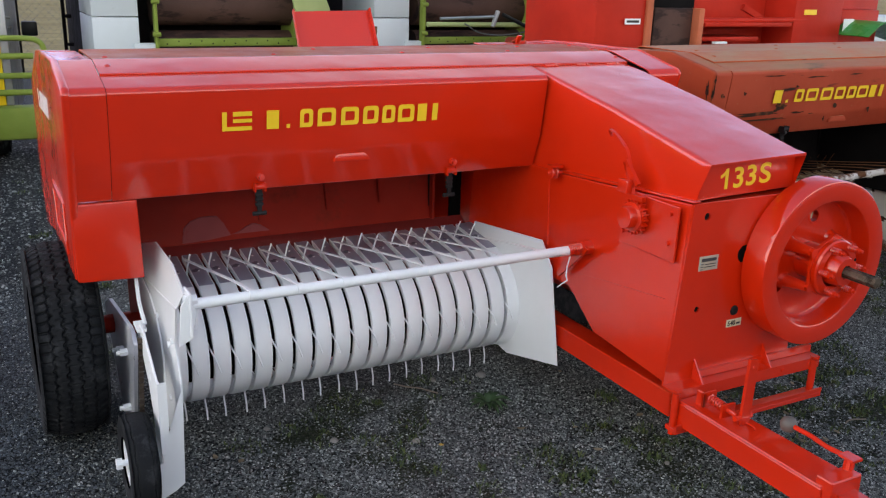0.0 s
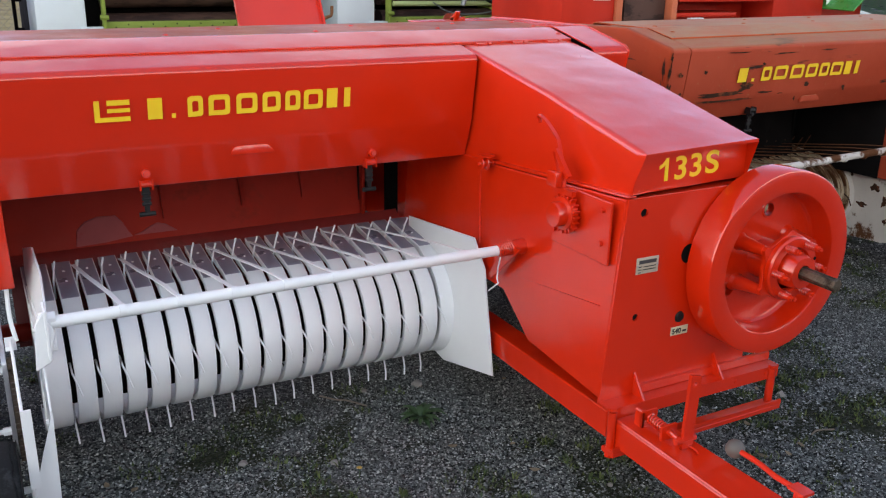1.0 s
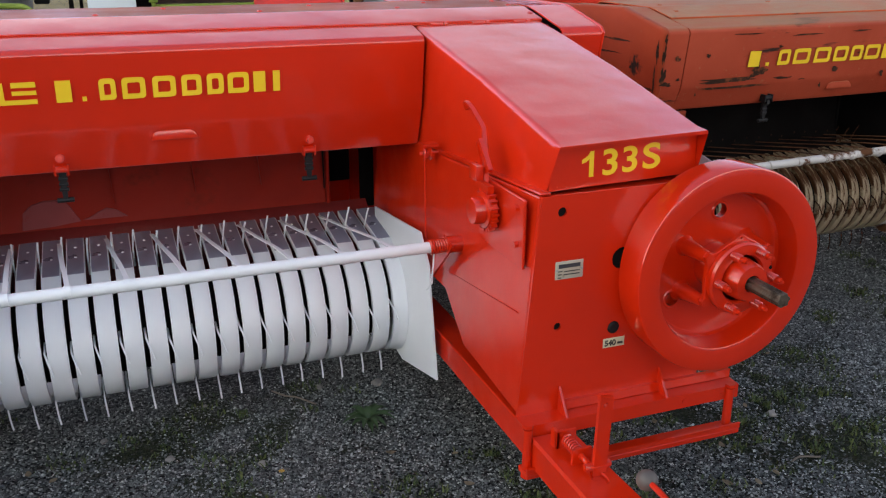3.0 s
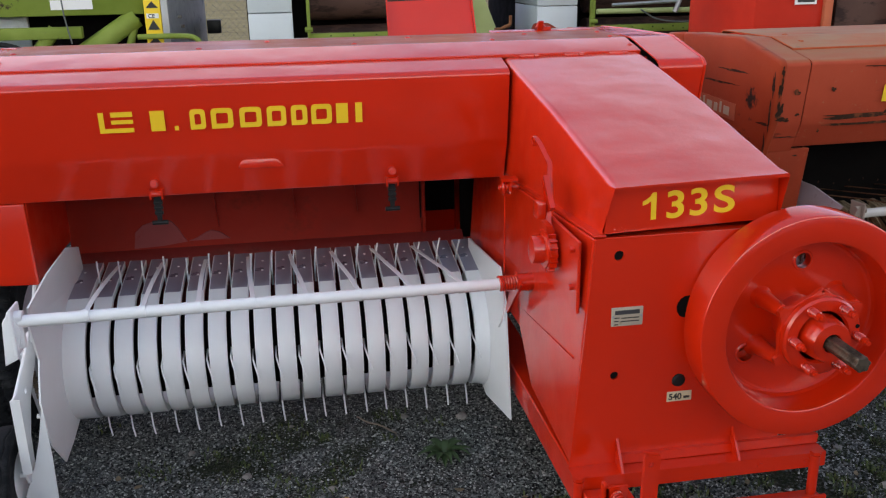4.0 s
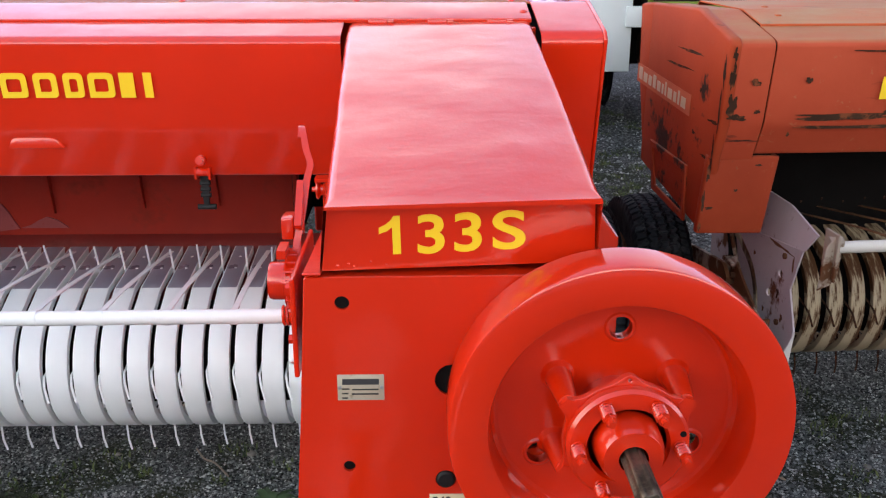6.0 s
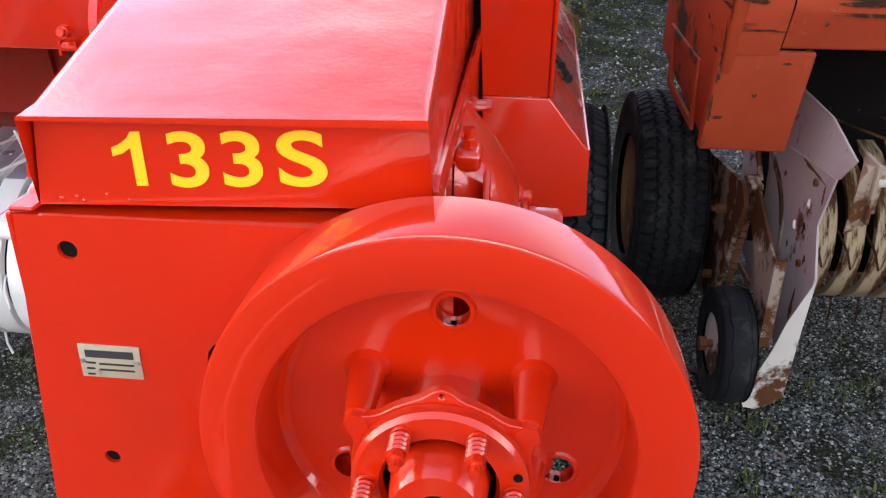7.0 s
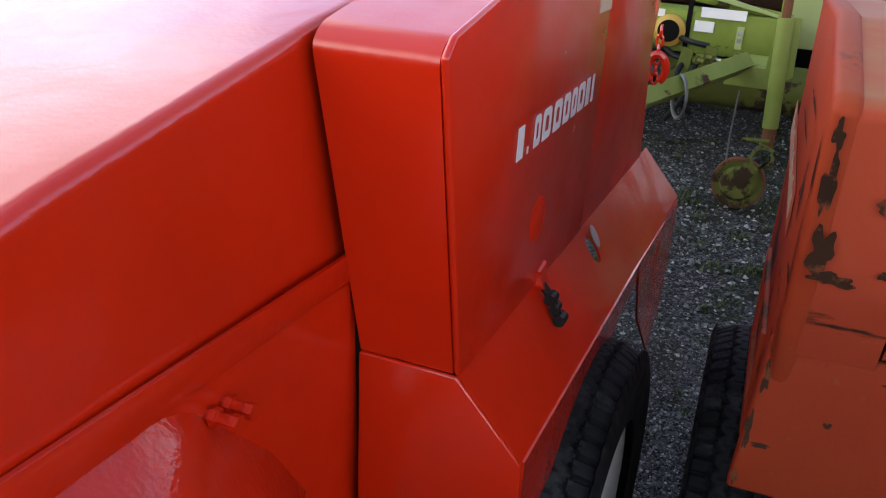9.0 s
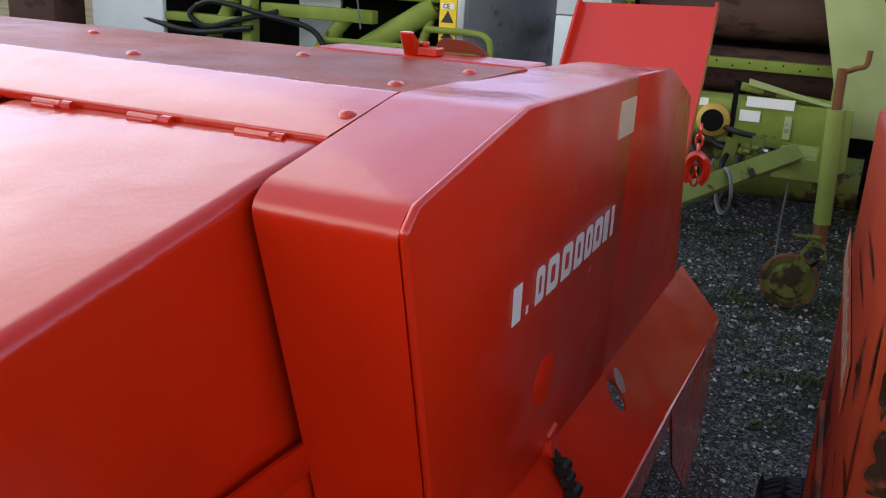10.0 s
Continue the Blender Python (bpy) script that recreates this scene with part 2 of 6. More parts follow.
# mud on wheel and fittings; on the pickup drum it stands for shade
LIME_DIRT_SHADE = worn("muddy_shaded_lime_paint", (0.12, 0.14, 0.035), (0.05, 0.032, 0.02), (0.13, 0.11, 0.06), at=0.52, rough=0.7)
OCHRE = paint("ochre_guard", (0.50, 0.30, 0.05), 0.5, 0.1)
CABLE = paint("grey_cable", (0.10, 0.11, 0.11), 0.5, 0.15)


def ground_material():
    m, n, l, bs = material("gravel_ground")
    tc = n.new("ShaderNodeTexCoord")
    v = n.new("ShaderNodeTexVoronoi")
    v.inputs["Scale"].default_value = 140
    l.new(tc.outputs["Object"], v.inputs["Vector"])
    sep = n.new("ShaderNodeSeparateColor")
    l.new(v.outputs["Color"], sep.inputs[0])
    stone = ramp(n, l, sep.outputs[0], [(0.0, (0.009, 0.009, 0.009)), (0.6, (0.048, 0.050, 0.050)), (1.0, (0.19, 0.192, 0.188))])
    earth = ramp(n, l, noise_node(n, l, 26, 8, 0.7), [(0.3, (0.010, 0.009, 0.008)), (0.7, (0.040, 0.035, 0.028))])
    c = mixed(n, l, ramp(n, l, noise_node(n, l, 1.4, 6, 0.6), [(0.30, grey(0.15)), (0.42, grey(0.95))]), earth, stone)
    at = n.new("ShaderNodeAttribute")
    at.attribute_name = "moss"
    both = n.new("ShaderNodeMath")
    both.operation = "ADD"
    l.new(at.outputs["Fac"], both.inputs[0])
    l.new(noise_node(n, l, 9.0, 9, 0.7), both.inputs[1])
    half = n.new("ShaderNodeMath")
    half.operation = "MULTIPLY"
    half.inputs[1].default_value = 0.5
    l.new(both.outputs[0], half.inputs[0])
    moss = ramp(n, l, half.outputs[0], [(0.56, grey(0)), (0.68, grey(0.75))])
    c = mixed(n, l, moss, c, ramp(n, l, noise_node(n, l, 130, 5, 0.65), [(0.3, (0.008, 0.011, 0.005)), (0.7, (0.034, 0.042, 0.015))]))
    # dry meadow beyond the yard
    s = n.new("ShaderNodeSeparateXYZ")
    l.new(tc.outputs["Object"], s.inputs[0])
    far = n.new("ShaderNodeMapRange")
    far.inputs["From Min"].default_value, far.inputs["From Max"].default_value = 11.5, 12.5
    l.new(s.outputs["Y"], far.inputs["Value"])
    # ground turns darker and bluer towards the left
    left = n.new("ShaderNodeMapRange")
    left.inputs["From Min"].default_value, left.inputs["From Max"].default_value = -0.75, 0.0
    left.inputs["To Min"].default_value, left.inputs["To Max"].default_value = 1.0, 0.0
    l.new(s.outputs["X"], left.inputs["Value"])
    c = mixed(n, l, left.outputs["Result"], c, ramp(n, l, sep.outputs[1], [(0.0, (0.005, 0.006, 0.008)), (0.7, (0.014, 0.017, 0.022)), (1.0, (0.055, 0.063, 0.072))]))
    straw = ramp(n, l, noise_node(n, l, 1.2, 9, 0.7, stretch=(0.3, 1, 1)), [(0.3, (0.20, 0.15, 0.07)), (0.7, (0.38, 0.31, 0.15))])
    c = mixed(n, l, far.outputs["Result"], c, straw)
    l.new(c, bs.inputs["Base Color"])
    bs.inputs["Roughness"].default_value = 0.9
    bs.inputs["Specular IOR Level"].default_value = 0.15
    bump(n, l, bs, v.outputs["Distance"], 0.8, 0.01)
    return m


def pebble_material(name, k, hue=(1.0, 1.0, 1.0)):
    m, n, l, bs = material(name)
    g = n.new("ShaderNodeNewGeometry")
    c = ramp(n, l, g.outputs["Random Per Island"], [(p, tuple(k * v * h for v, h in zip(c, hue))) for p, c in ((0.0, (0.030, 0.032, 0.032)), (0.45, (0.105, 0.109, 0.108)), (0.80, (0.27, 0.274, 0.268)), (1.0, (0.62, 0.61, 0.58)))])
    l.new(mixed(n, l, ramp(n, l, noise_node(n, l, 60, 5), [(0.35, grey(0)), (0.7, grey(0.5))]), c, (0.075 * hue[0], 0.079 * hue[1], 0.074 * hue[2])), bs.inputs["Base Color"])
    bs.inputs["Roughness"].default_value = 0.75
    return m


def blade_material(name, a, b):
    m, n, l, bs = material(name)
    g = n.new("ShaderNodeNewGeometry")
    l.new(ramp(n, l, g.outputs["Random Per Island"], [(0, a), (1, b)]), bs.inputs["Base Color"])
    bs.inputs["Roughness"].default_value = 0.6
    return m


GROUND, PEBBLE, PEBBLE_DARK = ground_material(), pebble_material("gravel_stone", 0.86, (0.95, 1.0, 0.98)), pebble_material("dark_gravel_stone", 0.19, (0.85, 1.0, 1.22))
GRASS = blade_material("grass_blades", (0.014, 0.036, 0.007), (0.085, 0.110, 0.022))
WEED = blade_material("weed_leaf", (0.016, 0.040, 0.012), (0.032, 0.070, 0.020))
TWIG = paint("dry_twig", (0.16, 0.13, 0.10), 0.8, 0.2)


# ---- mesh tools ----
def at_axis(axis, a, p, q):
    return {"x": (a, p, q), "y": (p, a, q), "z": (p, q, a)}[axis]


def part(name, bm, mat, parent=None, label="", sharp=35):
    """One mesh object from a bmesh, under a thing or a part."""
    bmesh.ops.recalc_face_normals(bm, faces=bm.faces[:])
    me = bpy.data.meshes.new(name)
    bm.to_mesh(me)
    bm.free()
    return part_of(name, me, mat, parent, label, sharp)


def part_of(name, me, mat, parent=None, label="", sharp=35):
    if mat and not me.materials:
        me.materials.append(mat)
        me.shade_smooth()
        me.set_sharp_from_angle(angle=radians(sharp))
    ob = new(name, me)
    ob.parent = parent
    if label:
        ob["label"] = label
    return ob


def thing(name, label, category, at=(0, 0, 0), group=""):
    ob = new(name)
    ob.location = at
    ob.empty_display_size = 0.1
    return tagged(ob, label, category, group)


def bmnew():
    return bmesh.new()


def prism(bm, pts, axis, a0, a1):
    lo = [bm.verts.new(at_axis(axis, a0, *p)) for p in pts]
    hi = [bm.verts.new(at_axis(axis, a1, *p)) for p in pts]
    bm.faces.new(lo)
    bm.faces.new(hi[::-1])
    for i in range(len(pts)):
        j = (i + 1) % len(pts)
        bm.faces.new((lo[i], hi[i], hi[j], lo[j]))
    return lo + hi


def soften(bm, w, seg=2):
    bmesh.ops.recalc_face_normals(bm, faces=bm.faces[:])
    es = [e for e in bm.edges if len(e.link_faces) == 2 and e.calc_face_angle(0) > 0.3]
    bmesh.ops.bevel(bm, geom=es, offset=w, segments=seg, affect="EDGES", profile=0.5, clamp_overlap=True)
    return bm


def box(bm, x0, x1, y0, y1, z0, z1):
    prism(bm, [(x0, y0), (x1, y0), (x1, y1), (x0, y1)], "z", z0, z1)
    return bm


def slab(x0, x1, y0, y1, z0, z1, w=0.004):
    return soften(box(bmnew(), x0, x1, y0, y1, z0, z1), w)


def fillet(pts, r, n=4):
    out = [pts[0]]
    for a, b, c in zip(pts, pts[1:], pts[2:]):
        a, b, c = Vector(a), Vector(b), Vector(c)
        u, v = (a - b), (c - b)
        k = min(r, u.length * 0.45, v.length * 0.45)
        p, q = b + u.normalized() * k, b + v.normalized() * k
        for i in range(n + 1):
            t = i / n
            out.append(tuple(p * (1 - t) ** 2 + b * 2 * t * (1 - t) + q * t * t))
    return out + [pts[-1]]


def ribbon(bm, pts, th, axis, a0, a1, skew=0.0):
    """A bent sheet: the open line pts, th thick, drawn out along an axis."""
    vs = [Vector(p) for p in pts]
    rows = []
    for i, p in enumerate(vs):
        d = (vs[min(i + 1, len(vs) - 1)] - vs[max(i - 1, 0)]).normalized()
        q = p + Vector((-d.y, d.x)) * th
        rows.append([bm.verts.new(at_axis(axis, a, *w)) for a, w in ((a0, p), (a1, p), (a1, q), (a0, q))])
    for r, s in zip(rows, rows[1:]):
        for i in range(4):
            j = (i + 1) % 4
            bm.faces.new((r[i], r[j], s[j], s[i]))
    bm.faces.new(rows[0][::-1])
    bm.faces.new(rows[-1])
    return bm


def basis(d):
    d = Vector(d).normalized()
    u = d.orthogonal().normalized()
    return d, u, d.cross(u)


def rod(bm, p0, p1, r, seg=12, r1=None, spin=0.0):
    p0, p1 = Vector(p0), Vector(p1)
    d, u, v = basis(p1 - p0)
    r1 = r if r1 is None else r1
    rings = []
    for p, k in ((p0, r), (p1, r1)):
        rings.append([bm.verts.new(p + (u * math.cos(spin + 2 * math.pi * i / seg) + v * math.sin(spin + 2 * math.pi * i / seg)) * k) for i in range(seg)])
    for i in range(seg):
        j = (i + 1) % seg
        bm.faces.new((rings[0][i], rings[0][j], rings[1][j], rings[1][i]))
    bm.faces.new(rings[0][::-1])
    bm.faces.new(rings[1])
    return bm


def pipe(bm, pts, r, seg=8):
    vs = [Vector(p) for p in pts]
    d, u, v = basis(vs[1] - vs[0])
    rings = []
    for i, p in enumerate(vs):
        d = (vs[min(i + 1, len(vs) - 1)] - vs[max(i - 1, 0)]).normalized()
        u = (u - d * u.dot(d)).normalized()
        v = d.cross(u)
        rings.append([bm.verts.new(p + (u * math.cos(2 * math.pi * k / seg) + v * math.sin(2 * math.pi * k / seg)) * r) for k in range(seg)])
    for a, b in zip(rings, rings[1:]):
        for k in range(seg):
            j = (k + 1) % seg
            bm.faces.new((a[k], a[j], b[j], b[k]))
    bm.faces.new(rings[0][::-1])
    bm.faces.new(rings[-1])
    return bm


def smooth_line(pts, n=6):
    """A soft line through the points."""
    vs = [Vector(p) for p in pts]
    vs = [vs[0] * 2 - vs[1]] + vs + [vs[-1] * 2 - vs[-2]]
    out = []
    for a, b, c, d in zip(vs, vs[1:], vs[2:], vs[3:]):
        for i in range(n):
            t = i / n
            out.append(0.5 * (2 * b + (c - a) * t + (2 * a - 5 * b + 4 * c - d) * t * t + (3 * b - a - 3 * c + d) * t ** 3))
    return out + [vs[-2]]


def coil(p0, p1, r, turns, n=10):
    p0, p1 = Vector(p0), Vector(p1)
    d, u, v = basis(p1 - p0)
    k = int(turns * n)
    return [p0 + (p1 - p0) * i / k + (u * math.cos(2 * math.pi * i / n) + v * math.sin(2 * math.pi * i / n)) * r for i in range(k + 1)]


def lathe(bm, prof, centre, axis, seg=32):
    """prof: (radius, place along the axis), turned round the axis through centre."""
    cx, cy, cz = centre
    rings = []
    for r, h in prof:
        ring = []
        for i in range(seg):
            c, s = math.cos(2 * math.pi * i / seg) * r, math.sin(2 * math.pi * i / seg) * r
            ring.append(bm.verts.new({"x": (cx + h, cy + c, cz + s), "y": (cx + c, cy + h, cz + s), "z": (cx + c, cy + s, cz + h)}[axis]))
        rings.append(ring)
    for a, b in zip(rings, rings[1:]):
        for i in range(seg):
            j = (i + 1) % seg
            bm.faces.new((a[i], a[j], b[j], b[i]))
    return rings


def closed_lathe(bm, prof, centre, axis, seg=32):
    rings = lathe(bm, prof, centre, axis, seg)
    bm.faces.new(rings[0][::-1])
    bm.faces.new(rings[-1])
    return bm


def ellipse(p, q, r, s=None, n=16, turn=0.0):
    s = r if s is None else s
    c, k = math.cos(turn), math.sin(turn)
    return [(p + c * r * math.cos(2 * math.pi * i / n) - k * s * math.sin(2 * math.pi * i / n), q + k * r * math.cos(2 * math.pi * i / n) + c * s * math.sin(2 * math.pi * i / n)) for i in range(n)]


def plate(bm, outer, holes, axis, a0, a1):
    """A flat plate with holes cut through it."""
    edges = []
    for loop in [outer] + list(holes):
        vs = [bm.verts.new(at_axis(axis, a0, *p)) for p in loop]
        edges += [bm.edges.new((vs[i], vs[(i + 1) % len(vs)])) for i in range(len(vs))]
    got = bmesh.ops.triangle_fill(bm, use_beauty=True, use_dissolve=False, edges=edges)
    faces = [g for g in got["geom"] if isinstance(g, bmesh.types.BMFace)]
    ext = bmesh.ops.extrude_face_region(bm, geom=faces)
    move = Vector(at_axis(axis, a1 - a0, 0, 0))
    for g in ext["geom"]:
        if isinstance(g, bmesh.types.BMVert):
            g.co += move
    return bm


def moved(bm, m):
    bmesh.ops.transform(bm, matrix=m, verts=bm.verts[:])
    return bm


def text_bm(words, size, bold=0.0, depth=0.001, spacing=1.0):
    """Letters in the built-in font, in the plane x, z, facing -y, from x = 0, z = 0."""
    cu = bpy.data.curves.new("text", "FONT")
    cu.body, cu.size, cu.offset, cu.extrude, cu.space_character = words, size, bold, depth, spacing
    ob = bpy.data.objects.new("text", cu)
    scene.collection.objects.link(ob)
    bpy.context.view_layer.update()
    me = bpy.data.meshes.new_from_object(ob.evaluated_get(bpy.context.evaluated_depsgraph_get()))
    bpy.data.objects.remove(ob)
    bm = bmnew()
    bm.from_mesh(me)
    bpy.data.meshes.remove(me)
    return moved(bm, pose(0, 0, 0, 90, 0, 0))


# ---- ground ----
def mossy(x, y):
    """How overgrown the yard is at a place."""
    under = math.exp(-((x - 0.75) / 0.75) ** 2 - ((y - 0.35) / 0.65) ** 2)
    lane = math.exp(-((x - 2.3) / 0.5) ** 2) * (1 if y > 2.0 else 0.5)
    clear = 1 / (1 + math.exp((x + 0.45) * 6))
    right = math.exp(-((x - 2.2) / 0.6) ** 2 - ((y - 0.2) / 0.9) ** 2)
    return 0.36 * right + 0.40 * noise.noise((x * 1.3, y * 1.3, 4.0)) + 0.30 * noise.noise((x * 2.9, y * 2.9, 7.0)) + 0.72 * noise.noise((x * 6.0, y * 6.0, 9.0)) + 0.40 * noise.noise((x * 15.0, y * 15.0, 2.0)) + 0.10 * under + 0.30 * lane - 0.45 * clear - 0.05


def build_ground():
    bm = bmnew()
    moss = bm.verts.layers.float.new("moss")
    xs = [-400, -60, -12, -6] + [-4 + 0.06 * i for i in range(200)] + [9, 12, 20, 60, 400]
    ys = [-400, -60, -8] + [-2.5 + 0.06 * i for i in range(184)] + [9, 12, 25, 80, 900]
    grid = []
    for y in ys:
        row = []
        for x in xs:
            near = abs(x) < 10 and -5 < y < 10
            v = bm.verts.new((x, y, -0.006 + 0.016 * (noise.noise((x * 0.9, y * 0.9, 0)) if near else 0)))
            v[moss] = max(0.0, min(1.0, 0.5 + mossy(x, y))) if near else 0.4
            row.append(v)
        grid.append(row)
    for r, s in zip(grid, grid[1:]):
        for i in range(len(xs) - 1):
            bm.faces.new((r[i], r[i + 1], s[i + 1], s[i]))
    ob = part("ground", bm, GROUND)
    tagged(ob, "grey gravel yard with moss patches and a dry meadow beyond", "ground", kind="structure")


def scatter(name, count, area, size, mat, label, category, seed):
    """Loose chips of stone, each a small uneven solid, in one mesh."""
    rng = np.random.default_rng(seed)
    x0, x1, y0, y1 = area
    px, py = rng.uniform(x0, x1, count * 2), rng.uniform(y0, y1, count * 2)
    keep = np.array([mossy(x, y) < k for x, y, k in zip(px, py, rng.uniform(0.05, 0.85, count * 2))])
    # thinner toward the borders, so that one spread runs into the next
    rim = np.minimum(np.minimum(px - x0, x1 - px), np.minimum(py - y0, y1 - py))
    keep &= rng.uniform(0, 1, count * 2) < rim / 0.55
    px, py = px[keep][:count], py[keep][:count]
    count = len(px)
    r = rng.uniform(*size, count) * rng.choice([0.7, 1.0, 1.0, 1.5], count)
    base = np.array([(1, 0, -0.3), (0, 1, -0.3), (-1, 0, -0.3), (0, -1, -0.3), (0, 0, 1)], float)
    tri = np.array([(0, 1, 4), (1, 2, 4), (2, 3, 4), (3, 0, 4)])
    v = base[None] * rng.uniform(0.55, 1.25, (count, 5, 1)) + rng.uniform(-0.3, 0.3, (count, 5, 3))
    v[:, :, 2] *= 0.62
    a = rng.uniform(0, 2 * math.pi, count)
    c, s = np.cos(a)[:, None], np.sin(a)[:, None]
    out = np.empty_like(v)
    out[:, :, 0] = (v[:, :, 0] * c - v[:, :, 1] * s) * r[:, None] + px[:, None]
    out[:, :, 1] = (v[:, :, 0] * s + v[:, :, 1] * c) * r[:, None] + py[:, None]
    out[:, :, 2] = v[:, :, 2] * r[:, None] + r[:, None] * 0.15
    f = (tri[None] + 5 * np.arange(count)[:, None, None]).reshape(-1)
    me = bpy.data.meshes.new(name)
    me.vertices.add(count * 5)
    me.vertices.foreach_set("co", out.reshape(-1))
    me.loops.add(len(f))
    me.loops.foreach_set("vertex_index", f)
    me.polygons.add(count * 4)
    me.polygons.foreach_set("loop_start", np.arange(0, len(f), 3))
    me.update(calc_edges=True)
    me.materials.append(mat)
    tagged(new(name, me), label, category, kind="stuff")


def blades(name, spots, mat, label, seed, height=(0.015, 0.05)):
    """Tufts of thin bent blades; spots: x, y, radius, count."""
    rng = random.Random(seed)
    vs, fs = [], []
    for x, y, rad, count in spots:
        for _ in range(count):
            d, a = rad * rng.random() ** 0.7, rng.uniform(0, 6.283)
            bx, by = x + d * math.cos(a), y + d * math.sin(a)
            h, t, w = rng.uniform(*height), rng.uniform(0, 6.283), rng.uniform(0.0015, 0.004)
            lean = rng.uniform(0.2, 1.3) * h
            ux, uy = math.cos(t), math.sin(t)
            k = len(vs)
            vs += [(bx - uy * w, by + ux * w, 0), (bx + uy * w, by - ux * w, 0), (bx + ux * lean * 0.4 + uy * w * 0.8, by + uy * lean * 0.4 - ux * w * 0.8, h * 0.7),
                   (bx + ux * lean * 0.4 - uy * w * 0.8, by + uy * lean * 0.4 + ux * w * 0.8, h * 0.7), (bx + ux * lean, by + uy * lean, h)]
            fs += [(k, k + 1, k + 2, k + 3), (k + 3, k + 2, k + 4)]
    me = bpy.data.meshes.new(name)
    me.from_pydata(vs, [], fs)
    me.materials.append(mat)
    tagged(new(name, me), label, "grass", kind="stuff")


build_ground()


# ---- tyre, shared by the balers ----
def tyre_mesh(R, width, inner, ribs=4, seg=504, lug=True):
    """Round the x axis: a farm tyre with zigzag ribs, rounded tread blocks and cut shoulders."""
    fine = 46 if lug else 30
    across = [-0.5, -0.5, -0.53, -0.535, -0.515, -0.495] + [(-0.475 + 0.95 * i / fine) for i in range(fine + 1)] + [0.495, 0.515, 0.535, 0.53, 0.5, 0.5]
    drop = [0.0, 0.45, 0.62, 0.76, 0.88, 0.945]
    bm = bmnew()
    rings = []
    for k in range(seg):
        a = 2 * math.pi * k / seg
        turn = (k % 8) / 8
        zig = abs(2 * turn - 1) - 0.5
        row = []
        for i, s in enumerate(across):
            edge, side = abs(s), min(i, len(across) - 1 - i)
            if side < 6:
                r = inner + (R - inner) * drop[side]
                if lug and side in (4, 5) and k % 8 in (0, 1, 7):
                    r -= 0.022 * R
            else:
                r = R * (1 - 0.07 * (edge / 0.475) ** 3)
                for g in range(ribs):
                    c = -0.29 + 0.58 * g / max(1, ribs - 1) + 0.060 * zig * (1 if g % 2 else -1)
                    if abs(s - c) < 0.016:
                        r -= 0.026 * R
                if lug and edge > 0.345 and k % 8 in (0, 1):
                    r -= 0.028 * R
                if lug and edge <= 0.345 and (k + 4 * (int((s + 0.5) * 6.9) % 2)) % 8 == 0:
                    r -= 0.010 * R
            row.append(bm.verts.new((s * width, r * math.cos(a), r * math.sin(a))))
        rings.append(row)
    for k in range(seg):
        a, b = rings[k], rings[(k + 1) % seg]
        for i in range(len(across) - 1):
            bm.faces.new((a[i], a[i + 1], b[i + 1], b[i]))
    bmesh.ops.recalc_face_normals(bm, faces=bm.faces[:])
    me = bpy.data.meshes.new("tyre")
    bm.to_mesh(me)
    bm.free()
    return me


TYRE = tyre_mesh(0.325, 0.190, 0.19)
SMALL_TYRE = tyre_mesh(0.140, 0.075, 0.075, 2, 96, False)


def wheel(parent, at, tyre, rim_mat, inner, width, label=""):
    bm = bmnew()
    w = width * 0.42
    closed_lathe(bm, [(inner * 0.98, -w), (inner * 1.04, -w * 0.97), (inner * 0.9, -w * 0.6), (inner * 0.55, -w * 0.35), (inner * 0.5, -w * 0.6), (inner * 0.2, -w * 0.62), (inner * 0.2, w * 0.62),
                      (inner * 0.5, w * 0.6), (inner * 0.55, w * 0.35), (inner * 0.9, w * 0.6), (inner * 1.04, w * 0.97), (inner * 0.98, w)], (0, 0, 0), "x", 36)
    for i in range(5):
        a = 2 * math.pi * i / 5
        rod(bm, (-w * 0.75, inner * 0.34 * math.cos(a), inner * 0.34 * math.sin(a)), (w * 0.75, inner * 0.34 * math.cos(a), inner * 0.34 * math.sin(a)), inner * 0.06, 6)
    ob = part("wheel", bm, rim_mat, parent, label)
    ob.location = at
    part_of("tyre", tyre, RUBBER, ob, "worn black ribbed rubber tyre")
    return ob


# ---- the balers ----
BRAND = [(0.0, 0.094, 1), (0.128, 0.185, 1), (0.198, 0.213, 0), (0.241, 0.287, 1), (0.298, 0.362, 1), (0.376, 0.44, 1), (0.451, 0.508, 1), (0.518, 0.567, 1), (0.574, 0.636, 1), (0.638, 0.688, 1), (0.695, 0.726, 1)]


